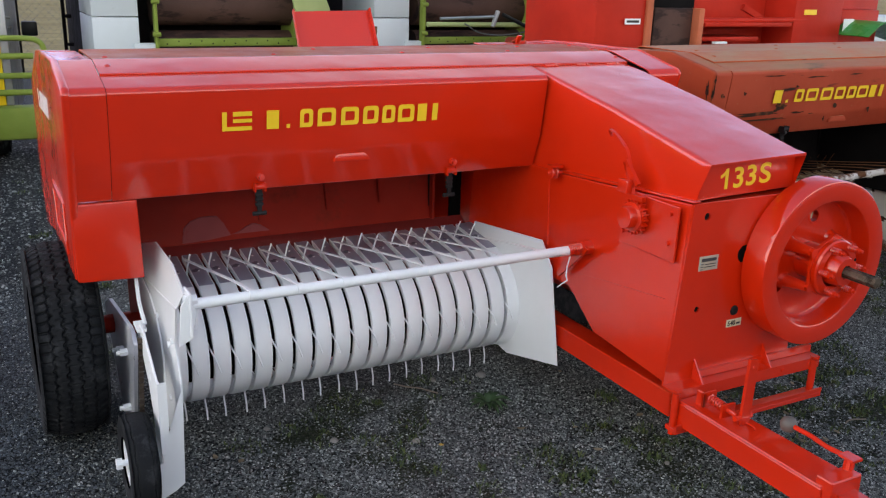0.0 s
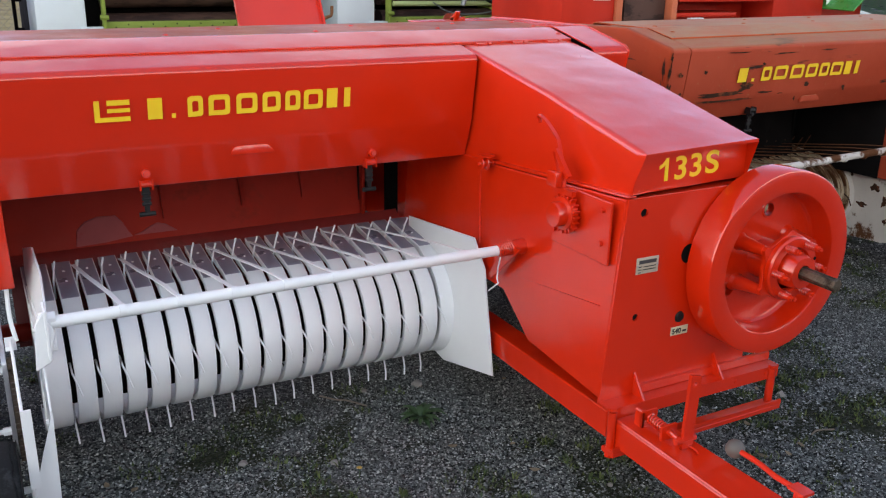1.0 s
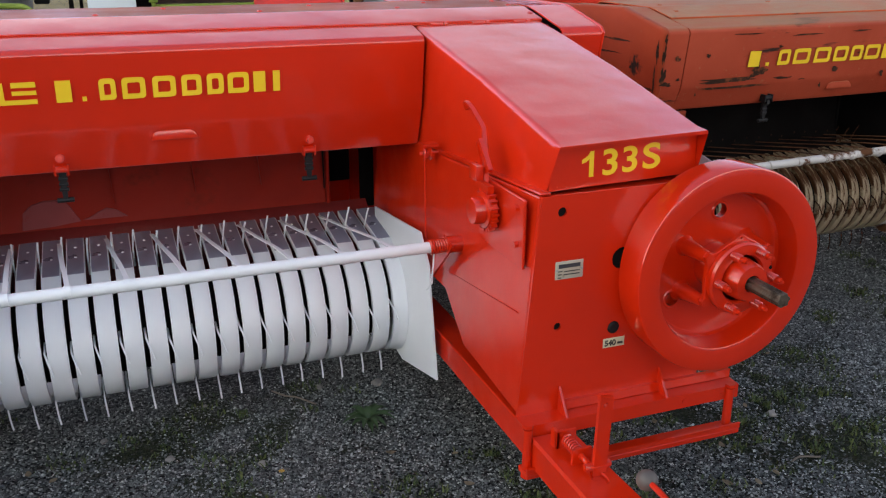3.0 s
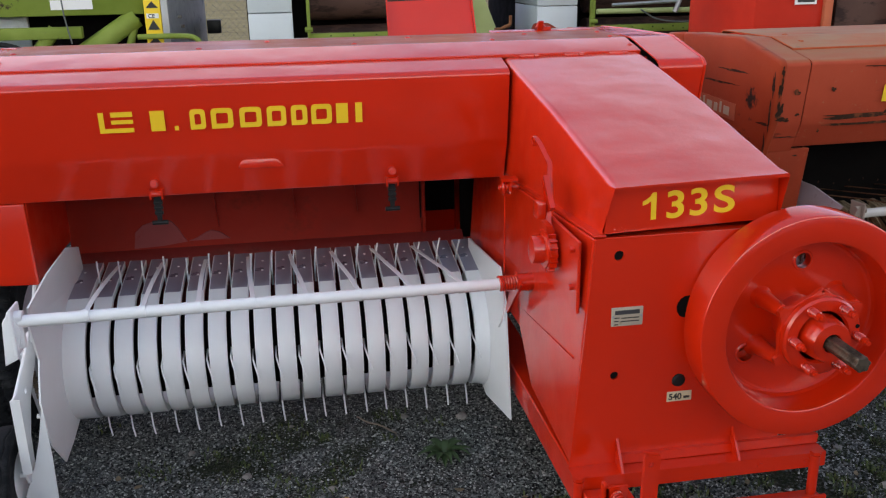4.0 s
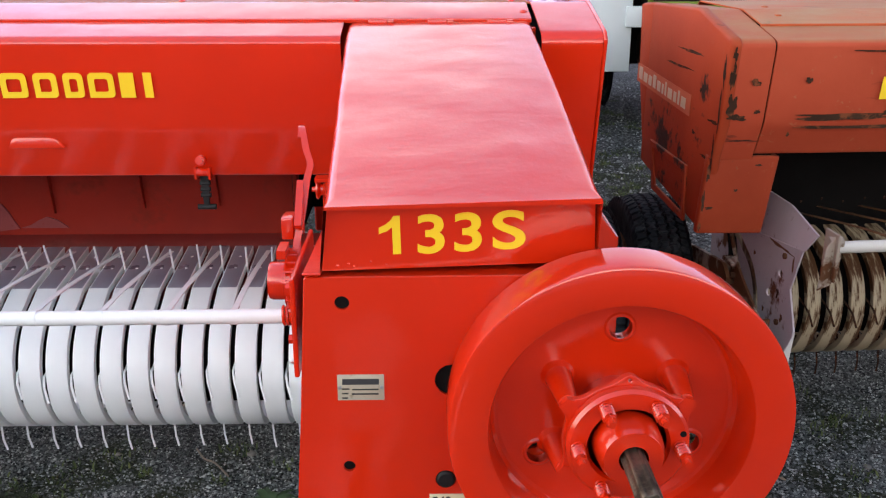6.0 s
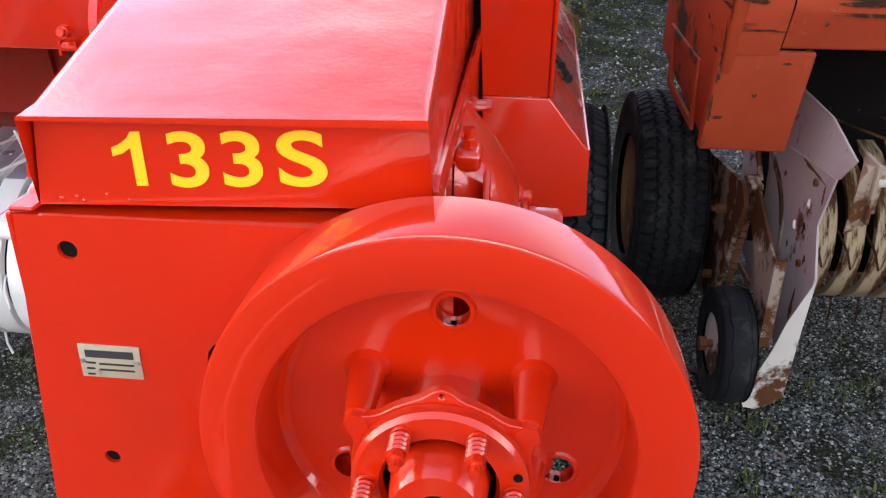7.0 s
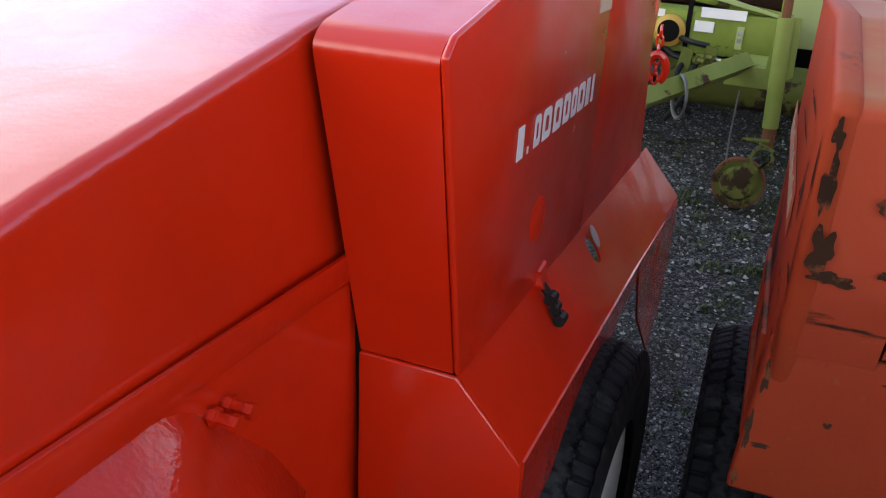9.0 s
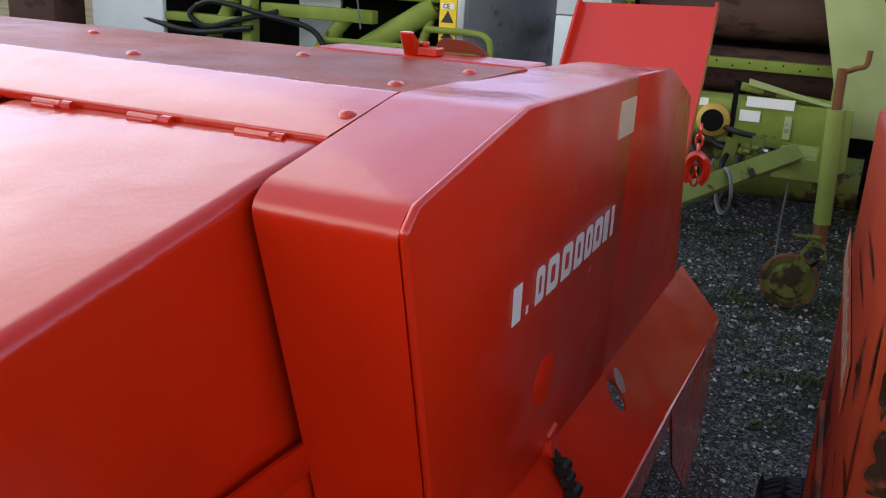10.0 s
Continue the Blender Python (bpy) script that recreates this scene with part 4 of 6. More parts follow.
            rod(bm, (1.742, 1.160, 0.815), (1.742, 1.190, 0.822), 0.006, 8)
            part("latch_bolt", bm, RED, skirt)
            bm = pipe(bmnew(), smooth_line([(1.748, 1.168, 0.798), (1.764, 1.167, 0.780), (1.782, 1.164, 0.752)], 4), 0.007, 8)
            for p, r in (((1.766, 1.167, 0.779), 0.009), ((1.774, 1.166, 0.765), 0.0075), ((1.784, 1.164, 0.750), 0.0095)):
                rod(bm, (p[0], p[1] - 0.012, p[2]), (p[0], p[1] + 0.012, p[2]), r, 10)
            part("latch_strap", bm, BLACK, skirt, "black rubber pull strap")
        else:
            bm = prism_soft([(-0.482, 0.896), (-0.289, 0.892), (-0.315, 0.677), (-0.497, 0.680)] if old else [(-0.436, 0.862), (-0.252, 0.862), (-0.246, 0.615), (-0.436, 0.622)], "y", 0.842, 0.87, 0.006)
            if old:
                prism(bm, [(-0.295, 0.89), (-0.289, 0.89), (-0.314, 0.680), (-0.320, 0.680)], "y", 0.86, 1.30)
            else:
                box(bm, -0.256, -0.250, 0.86, 1.30, 0.62, 0.90)
            low = part("lower_corner", bm, SIDE, root)
            bm = soften(plate(bmnew(), [(1.00, 0.83), (1.35, 0.83), (1.30, 0.68), (0.99, 0.67)], [[(1.02, 0.81), (1.32, 0.81), (1.28, 0.70), (1.01, 0.69)]], "x", -0.487 if old else -0.446, -0.477 if old else -0.438), 0.002, 1)
            part("recess_frame", bm, SIDE, low)
    # near-black fillers behind the seams, added to stop light leaking through
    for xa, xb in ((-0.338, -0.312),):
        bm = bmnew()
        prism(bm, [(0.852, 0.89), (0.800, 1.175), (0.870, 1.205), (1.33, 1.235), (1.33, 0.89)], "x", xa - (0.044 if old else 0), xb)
        part("dark_filler", bm, DARK, root)
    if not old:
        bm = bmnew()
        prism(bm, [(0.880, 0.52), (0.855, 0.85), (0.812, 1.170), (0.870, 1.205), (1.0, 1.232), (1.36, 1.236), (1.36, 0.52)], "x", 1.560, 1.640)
        part("dark_filler", bm, DARK, root)
    # inside of the feed chamber; the old one's shade is painted in near-black
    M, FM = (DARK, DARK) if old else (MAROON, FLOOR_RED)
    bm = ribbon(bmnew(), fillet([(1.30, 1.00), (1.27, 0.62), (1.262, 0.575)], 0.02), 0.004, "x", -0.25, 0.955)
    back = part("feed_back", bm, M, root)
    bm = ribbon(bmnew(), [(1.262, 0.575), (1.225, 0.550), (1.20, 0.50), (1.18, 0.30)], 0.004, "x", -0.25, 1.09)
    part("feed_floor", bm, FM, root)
    # slabs close the passage and carry its shade in their colour
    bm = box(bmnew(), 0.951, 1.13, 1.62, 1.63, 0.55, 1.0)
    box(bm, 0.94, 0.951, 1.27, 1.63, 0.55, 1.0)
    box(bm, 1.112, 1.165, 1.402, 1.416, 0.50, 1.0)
    part("feed_passage", bm, DARK, back, "near-black slabs painting in the shade of the passage to the bale chamber")
    # added sheet that darkens the housing side for shade and grime
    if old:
        part("dark_side_sheet", slab(1.098, 1.104, 0.86, 1.66, 0.50, 0.98, 0.001), DARK, back, "near-black sheet added for grime and shade on the housing side")
    if not old:
        for pts in ([(-0.045, 0.578), (-0.038, 0.632), (-0.012, 0.656), (0.027, 0.668), (0.083, 0.666), (0.104, 0.640), (0.118, 0.612), (0.131, 0.592), (0.05, 0.582)],
                    [(0.136, 0.594), (0.161, 0.601), (0.185, 0.615), (0.212, 0.627), (0.242, 0.618), (0.275, 0.594)]):
            bm = bmnew()
            prism(bm, [(p[0], p[1] + 0.002) for p in pts], "y", 1.2625 - 0.0, 1.2685)
            for v in bm.verts:
                v.co.y += (v.co.z - 0.62) * 0.08
            part("bare_patch", bm, BARE_PINK, back, "thinly painted repair patch")
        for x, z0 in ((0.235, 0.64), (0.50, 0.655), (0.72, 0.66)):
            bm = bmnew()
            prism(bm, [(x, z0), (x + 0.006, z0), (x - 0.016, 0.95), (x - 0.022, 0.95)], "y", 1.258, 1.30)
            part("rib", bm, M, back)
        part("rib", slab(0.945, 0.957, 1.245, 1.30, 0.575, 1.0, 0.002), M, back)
    bm = box(bmnew(), 1.14, 1.56, 1.42, 2.75, 0.45, 0.98)
    box(bm, 0.95, 1.14, 1.66, 2.75, 0.45, 0.98)
    box(bm, -0.25, 1.58, 1.32, 1.40, 0.98, 1.235)
    part("bale_chamber", soften(bm, 0.006, 1), R, root)
    # drive housing with sloping cover
    bm = bmnew()
    side = [(0.007, 0.917), (0.007, 0.365), (0.36, 0.392), (0.52, 0.500), (1.25, 0.500), (1.25, 0.860), (0.66, 0.872)]
    vs = prism(bm, side, "x", 1.12, 1.598)
    for v in bm.verts:
        if v.co.x < 1.3:
            v.co.x = 1.106 + (v.co.z - 0.36) * 0.068
    house = part("drive_housing", soften(bm, 0.003, 1), R, root)
    outer = [(1.148, 0.919), (1.626, 0.921), (1.630, 0.352), (1.103, 0.352)]
    holes = [ellipse(1.202, 0.878, 0.0115), ellipse(1.204, 0.588, 0.010), ellipse(1.362, 0.561, 0.017), ellipse(1.372, 0.744, 0.028), ellipse(1.490, 0.660, 0.045), ellipse(1.596, 0.856, 0.021)]
    bm = plate(bmnew(), outer, holes, "y", 0.0, 0.006)
    face = part("front_plate", bm, R, house)
    # near-black sheet added behind the holes, standing for the shade inside
    bm = box(bmnew(), 1.16, 1.62, 0.0065, 0.0069, 0.45, 0.90)
    part("hole_shade_sheet", bm, DARK, face)
    for a, b in (((0.66, 0.874), (0.0, 0.922)),):
        bm = bmnew()
        prism(bm, [(a[0], a[1]), (b[0], b[1]), (b[0], b[1] + 0.005), (a[0], a[1] + 0.011)], "x", 1.143, 1.172)
        part("ledge", soften(bm, 0.002, 1), R, house)
        bm = bmnew()
        prism(bm, [(0.052, 0.915), (0.060, 0.944), (0.080, 0.954), (0.83, 0.938), (0.83, 0.902)], "x", 1.597, 1.6045)
        part("side_strip", soften(bm, 0.002, 2), R, house)
        bm = bmnew()
        prism(bm, [(0.012, 0.36), (0.060, 0.925), (0.84, 0.915), (0.84, 0.50), (0.50, 0.50)], "x", 1.594, 1.600)
        part("side_sheet", bm, R, house)
    # cover: front, top and two sides, one bent sheet
    cover_bm = bmnew()
    sect = [(-0.010, 1.034, 1.029, 1.181, 1.182, 1.598, 1.598), (0.022, 1.040, 0.924, 1.168, 1.181, 1.600, 1.598), (0.42, 1.131, 0.900, 1.160, 1.168, 1.594, 1.588), (0.78, 1.2005, 0.868, 1.150, 1.153, 1.587, 1.584), (0.884, 1.2175, 0.868, 1.150, 1.152, 1.587, 1.584)]
    rows = []
    for y, zt, zb, xl, xlt, xr, xrt in sect:
        pts = [(xl, zb)] + fillet([(xl, zb), (xlt, zt), (xrt, zt + 0.004), (xr, zb)], 0.016 if y >= 0 else 0.008, 4)[1:-1] + [(xr, zb)]
        rows.append([cover_bm.verts.new((x, y, z)) for x, z in pts])
    for r, s in zip(rows, rows[1:]):
        for i in range(len(r) - 1):
            cover_bm.faces.new((r[i], r[i + 1], s[i + 1], s[i]))
    cover_bm.faces.new(rows[0][::-1])
    for v in rows[0]:
        v.co.y += (v.co.x - 1.18) * 0.062
    for v in rows[1]:
        v.co.y += (v.co.x - 1.18) * 0.062
    face_vs = prism(cover_bm, [(1.172, 0.924), (1.598, 0.924), (1.594, 1.030), (1.184, 1.028)], "y", 0.0235, 0.030)
    for v in face_vs:
        v.co.y += (v.co.x - 1.24) * 0.084
    cover = part("sloping_cover", cover_bm, RT if old else RED, root)
    if not old:
        for x, z, r in ((1.196, 0.931, 0.0032), (1.213, 0.934, 0.0024), (1.221, 0.929, 0.0028), (1.247, 0.937, 0.0022), (1.270, 0.931, 0.0020)):
            bm = closed_lathe(bmnew(), [(r, 0.001), (r * 0.8, -0.0012), (r * 0.3, -0.0020)], (x, 0.0235 + (x - 1.24) * 0.084, z), "y", 8)
            part("paint_run", bm, RED, cover)
    for k in range(3):
        x = 1.200 + 0.140 * k
        bm = rod(bmnew(), (x, 0.881, 1.2205), (x + 0.044, 0.881, 1.2205), 0.0048, 10)
        box(bm, x + 0.004, x + 0.041, 0.872, 0.881, 1.2150, 1.2205)
        hinge = part("hinge", soften(bm, 0.002, 1), R, cover)
        part("hinge_knuckle", rod(bmnew(), (x + 0.046, 0.881, 1.2205), (x + 0.059, 0.881, 1.2205), 0.0052, 10), R, hinge)
    if not old:
        part("corner_filler", slab(1.565, 1.5905, 0.845, 0.886, 1.150, 1.2110, 0.003), RED, root)
    # pulley with cord, crank quadrant with lever, spring bracket
    bm = bmnew()
    closed_lathe(bm, [(0.020, -0.05), (0.022, -0.046), (0.013, -0.040), (0.013, -0.034), (0.022, -0.028), (0.020, -0.024)], (1.14, 0.646, 0.880), "x", 16)
    rod(bm, (1.08, 0.646, 0.880), (1.14, 0.646, 0.880), 0.006, 8)
    box(bm, 1.088, 1.135, 0.63, 0.665, 0.900, 0.908)
    pul = part("pulley", bm, RUST if old else RED, house)
    bm = pipe(bmnew(), [(1.103, 0.664, 0.88), (1.104, 0.66, 0.75), (1.10, 0.645, 0.62)], 0.0025, 6)
    part("cord", bm, STEEL if old else RED, pul)
    bm = soften(box(bmnew(), 1.118, 1.126, 0.030, 0.285, 0.735, 0.905), 0.002, 1)
    pl = part("quadrant_plate", bm, SIDE, house)
    if not old:
        bm = bmnew()
        closed_lathe(bm, [(0.012, -0.075), (0.032, -0.072), (0.034, -0.066), (0.034, -0.045), (0.046, -0.042), (0.046, -0.022), (0.046, -0.02)], (1.13, 0.20, 0.838), "x", 28)
        gear = []
        for i in range(20):
            for da, r in ((-4, 0.046), (-1.5, 0.057), (2, 0.057), (6, 0.046)):
                t = radians(18 * i + da)
                gear.append((0.20 + r * math.cos(t), 0.838 + r * math.sin(t)))
        prism(bm, gear, "x", 1.092, 1.109)
        part("ratchet_wheel", bm, RED, pl)
        bm = bmnew()
        pts = smooth_line([(1.100, 0.205, 0.875), (1.106, 0.222, 0.905), (1.114, 0.240, 0.945), (1.121, 0.272, 1.000), (1.126, 0.292, 1.024), (1.118, 0.308, 1.046), (1.111, 0.332, 1.068), (1.105, 0.354, 1.079), (1.104, 0.360, 1.074), (1.104, 0.348, 1.060)], 4)
        rows = []
        for i, p in enumerate(pts):
            d = (pts[min(i + 1, len(pts) - 1)] - pts[max(i - 1, 0)]).normalized()
            nrm = Vector((0, -d.z, d.y)).normalized() * 0.0022
            rows.append([bm.verts.new(p + Vector((x, 0, 0)) + nrm * k) for x, k in ((-0.006, -1), (0.006, -1), (0.006, 1), (-0.006, 1))])
        for r, q in zip(rows, rows[1:]):
            for k in range(4):
                bm.faces.new((r[k], r[(k + 1) % 4], q[(k + 1) % 4], q[k]))
        bm.faces.new(rows[0][::-1])
        bm.faces.new(rows[-1])
        prism(bm, [(0.203, 0.938), (0.212, 0.928), (0.274, 0.993), (0.268, 1.002)], "x", 1.104, 1.116)
        prism(bm, [(0.240, 0.910), (0.248, 0.914), (0.289, 0.988), (0.281, 0.992)], "x", 1.104, 1.116)
        prism(bm, [(0.205, 0.940), (0.240, 0.912), (0.283, 0.990), (0.270, 1.000)], "x", 1.112, 1.115)
        prism(bm, [(0.196, 0.872), (0.208, 0.866), (0.246, 0.912), (0.236, 0.918)], "x", 1.098, 1.112)
        rod(bm, (1.07, 0.20, 0.838), (1.10, 0.20, 0.838), 0.012, 8)
        part("crank_lever", bm, RED, pl)
        bm = soften(box(bmnew(), 1.078, 1.100, 0.222, 0.268, 0.905, 0.945), 0.004)
        box(bm, 1.08, 1.095, 0.15, 0.20, 0.895, 0.91)
        part("pawl", bm, RED, pl)
        for y, z in ((0.06, 0.79), (0.06, 0.88), (0.265, 0.775)):
            part("bolt", rod(bmnew(), (1.108, y, z), (1.12, y, z), 0.008, 6), RED, pl)
    bm = bmnew()
    prism(bm, [(0.39, 0.675), (0.46, 0.690), (0.56, 0.545), (0.545, 0.535)], "x", 1.084, 1.090)
    rod(bm, (1.085, 0.438, 0.667), (1.13, 0.438, 0.667), 0.024, 16)
    brk = part("tube_bracket", bm, OLD_WHITE if old else RED, house)
    bm = pipe(bmnew(), coil((1.035, 0.438, 0.667), (1.088, 0.438, 0.667), 0.019, 7, 12), 0.0035, 6)
    part("spring", bm, RUST if old else RED, brk)
    bm = pipe(bmnew(), [(1.05, 0.44, 0.645), (1.055, 0.46, 0.60), (1.05, 0.455, 0.57), (1.045, 0.44, 0.56), (1.05, 0.50, 0.515)], 0.0025, 6)
    part("wire_link", bm, STEEL if old else WHITE, brk)
    # chassis
    bm = bmnew()
    prism(bm, [(0.052, 0.6175), (0.052, 0.6150), (0.60, 0.546), (0.60, 0.5485)], "x", 1.1192, 1.1295)
    part("seam", bm, R, house)
    chassis = part("chassis", soften(box(bmnew(), 1.215 if old else 1.118, 1.295 if old else 1.20, -0.02, 1.35, 0.256, 0.336), 0.003, 1), R, root)
    part("frame_rail", soften(box(bmnew(), 1.50, 1.58, 0.28, 1.35, 0.256, 0.336), 0.003, 1), R, chassis)
    part("axle_tube", rod(bmnew(), (-0.36, 1.408 if old else 1.19, 0.345), (1.70, 1.408 if old else 1.265, 0.345), 0.032, 16), OLD_DARK if old else MAROON, chassis)
    wheel(root, (-0.459 if old else -0.466, 1.408 if old else 1.185, 0.297 if old else 0.323), TYRE, RUST if old else WHITE, 0.193, 0.19)
    if not old:
        wheel(root, (1.792, 1.265, 0.323), TYRE, WHITE, 0.193, 0.19)
    before = set(root.children)
    pickup(root, old)
    if old:     # its pickup stands raised, folded back
        for ob in set(root.children) - before:
            ob.location += Vector((-0.01, 0.21, 0.040))
            if ob.name.split(".")[0] in ("chain_guard", "wheel_arm", "wheel"):
                ob.location += Vector((-0.012, 0.045, 0.004))
        return root
    new_baler_front(root, house, face, chassis)
    return root


def prism_soft(pts, axis, a0, a1, w):
    bm = bmnew()
    prism(bm, pts, axis, a0, a1)
    return soften(bm, w, 3)


FX, FZ = 1.626, 0.704      # flywheel axis


def flywheel(root):
    R = 0.264
    c = (FX, 0.0, FZ)
    bm = bmnew()
    lathe(bm, [(0.180, -0.012), (0.182, -0.004), (0.210, -0.001), (R - 0.006, -0.001), (R, -0.007), (R, -0.0875), (R - 0.0015, -0.0915), (R - 0.0050, -0.0930), (0.2085, -0.0920), (0.2030, -0.0895), (0.2005, -0.0850), (0.1970, -0.045), (0.1945, -0.0300), (0.1890, -0.0235), (0.180, -0.0210), (0.180, -0.012)], c, "y", 112)
    wheel_ob = part("flywheel", bm, RED_RIM, root, "heavy cast flywheel with glossy red paint", 28)
    spokes = (89, 214, 333)
    holes = [ellipse(FX + 0.140 * math.cos(radians(a)), FZ + 0.140 * math.sin(radians(a)), 0.0185, n=18) for a in spokes]
    bm = plate(bmnew(), ellipse(FX, FZ, 0.1830, n=72), holes + [ellipse(FX, FZ, 0.045, n=20)], "y", -0.022, -0.004)
    web = part("web", bm, RED_CAST, wheel_ob)
    for a in spokes:
        x, z = FX + 0.140 * math.cos(radians(a)), FZ + 0.140 * math.sin(radians(a))
        bm = bmnew()
        lathe(bm, [(0.0185, -0.012), (0.0185, -0.0245), (0.0225, -0.0248), (0.0260, -0.0215)], (x, 0, z), "y", 18)
        part("boss", bm, RED_CAST, web)
    lugs = (33, 147, 213, 327)
    for a in lugs:
        d = Vector((math.cos(radians(a)), 0, math.sin(radians(a))))
        p = Vector((FX, -0.020, FZ)) + d * 0.108
        q = Vector((FX, -0.106, FZ)) + d * 0.103
        bm = rod(bmnew(), p, q, 0.0225, 16, 0.0145)
        rod(bm, p + Vector((0, 0.002, 0)), p - Vector((0, 0.012, 0)), 0.029, 16, 0.021)
        rod(bm, q, q + Vector((0, -0.012, 0)), 0.0135, 6)
        part("lug", bm, RED_CAST, web)
    out = []
    for i in range(72):
        a = 360 * i / 72
        near = min(abs((a - k + 180) % 360 - 180) for k in lugs)
        top = abs((a - 90 + 180) % 360 - 180)
        r = 0.094 + 0.019 * math.exp(-(near / 9) ** 2) + 0.012 * math.exp(-(top / 9) ** 2)
        out.append((FX + r * math.cos(radians(a)), FZ + r * math.sin(radians(a))))
    bm = soften(plate(bmnew(), out, [ellipse(FX, FZ, 0.055, n=24), ellipse(FX, FZ + 0.098, 0.003, n=10)], "y", -0.116, -0.104), 0.002, 1)
    clutch = part("clutch_plate", bm, RED, wheel_ob)
    bm = bmnew()
    lathe(bm, [(0.060, -0.112), (0.088, -0.114), (0.091, -0.118), (0.091, -0.130), (0.086, -0.135), (0.062, -0.136), (0.058, -0.128)], c, "y", 44)
    part("clutch_ring", bm, RED, clutch)
    bm = rod(bmnew(), (FX + 0.079, -0.1355, FZ + 0.020), (FX + 0.079, -0.1365, FZ + 0.020), 0.005, 10)
    part("ring_hole", bm, DARK, clutch)
    for i in range(6):
        a = radians(60 * i)
        x, z = FX + 0.075 * math.cos(a), FZ + 0.075 * math.sin(a)
        bm = pipe(bmnew(), coil((x, -0.134, z), (x, -0.166, z), 0.0085, 5, 10), 0.0026, 5)
        rod(bm, (x, -0.13, z), (x, -0.168, z), 0.0070, 8)
        rod(bm, (x, -0.168, z), (x, -0.176, z), 0.0095, 6)
        rod(bm, (x, -0.176, z), (x, -0.186, z), 0.0055, 8)
        part("spring_bolt", bm, RED, clutch)
    bm = bmnew()
    lathe(bm, [(0.058, -0.015), (0.058, -0.112), (0.0525, -0.116), (0.048, -0.160), (0.043, -0.170), (0.0215, -0.171), (0.0200, -0.140)], c, "y", 32)
    hub = part("hub", bm, RED, wheel_ob)
    bm = closed_lathe(bmnew(), [(0.059, -0.1215), (0.041, -0.1215)], c, "y", 32)
    part("hub_well", bm, MAROON, hub)
    prof = []
    for i in range(36):
        a = 2 * math.pi * i / 36
        k = 0.0180 if (i % 6) in (0, 1, 2) else 0.0152
        prof.append((FX + k * math.cos(a), FZ + k * math.sin(a)))
    bm = bmnew()
    prism(bm, prof, "y", -0.14, -0.278)
    part("splined_shaft", soften(bm, 0.0012, 1), SHAFT, hub, "dark oily splined steel shaft end")


def new_baler_front(root, house, face, chassis):
    flywheel(root)
    # model number on the cover, plates on the front
    for ch, a, b in (("1", 0.0, 0.144), ("3", 0.257, 0.443), ("3", 0.508, 0.697), ("S", 0.770, 1.0)):
        if ch == "1":
            w, h = 0.226 * (b - a), 0.0615
            bm = bmnew()
            prism(bm, [(0.62 * w, 0), (w, 0), (w, h), (0.70 * w, h), (0.55 * w, 0.88 * h), (0.30 * w, 0.78 * h), (0, 0.71 * h), (0, 0.555 * h), (0.35 * w, 0.61 * h), (0.62 * w, 0.71 * h)], "y", -0.0006, 0.0006)
        else:
            bm = text_bm(ch, 0.0865, 0.0016, 0.0006)
            x0, x1 = min(v.co.x for v in bm.verts), max(v.co.x for v in bm.verts)
            bmesh.ops.translate(bm, vec=(-x0, 0, 0), verts=bm.verts[:])
            bmesh.ops.scale(bm, vec=(0.226 * (b - a) / (x1 - x0), 1, 1), verts=bm.verts[:])
        moved(bm, pose(1.261 + 0.226 * a, 0.0248 + 0.019 * a, 0.947 + 0.005 * a, 0, -1.2, 4.8))
        part("numeral", bm, YELLOW, house, "bold yellow vinyl numeral")
    bm = slab(1.190, 1.264, -0.0022, 0.0, 0.711, 0.756, 0.0006)
    dp = part("data_plate", bm, PLATE, face, "scratched aluminium data plate")
    part("print_bar", box(bmnew(), 1.198, 1.256, -0.0028, -0.0022, 0.739, 0.749), PLATE_BLUE, dp)
    for x0, x1, z in ((1.197, 1.209, 0.731), (1.213, 1.255, 0.730), (1.197, 1.207, 0.723), (1.212, 1.255, 0.722), (1.197, 1.206, 0.715)):
        part("print_bar", box(bmnew(), x0, x1, -0.0027, -0.0022, z - 0.001, z + 0.0015), INK, dp)
    for x in (1.194, 1.260):
        part("rivet", closed_lathe(bmnew(), [(0.0032, -0.0022), (0.003, -0.0040), (0.001, -0.0045)], (x, 0, 0.734), "y", 8), ZINC, dp)
    sp = part("speed_plate", slab(1.335, 1.396, -0.0018, 0.0, 0.508, 0.533, 0.0005), PAPER, face, "cream speed label")
    bm = moved(text_bm("540", 0.0215, 0.0007, 0.0003), pose(1.339, -0.0021, 0.5130, 0, 0, 0))
    part("print", bm, INK, sp)
    part("print_bar", box(bmnew(), 1.376, 1.391, -0.0022, -0.0018, 0.5145, 0.5205), INK, sp)
    part("bolt_head", closed_lathe(bmnew(), [(0.0155, 0.004), (0.0155, -0.001), (0.012, -0.004), (0.004, -0.0045)], (1.362, 0, 0.561), "y", 16), BLACK, face)
    # bearing housing and gusset on the far side
    bm = bmnew()
    cy, cz = 0.42, 0.735
    base = [(0.272, 0.56), (0.288, 0.880), (0.345, 0.903), (0.490, 0.905), (0.533, 0.892), (0.665, 0.765), (0.742, 0.655), (0.69, 0.55), (0.42, 0.50)]

    def reach(a):
        """Distance from the centre to the foot's outline in direction a."""
        d, best = Vector((math.cos(a), math.sin(a))), 0.3
        for p, q in zip(base, base[1:] + base[:1]):
            p, e = Vector(p) - Vector((cy, cz)), Vector(q) - Vector(p)
            den = d.x * e.y - d.y * e.x
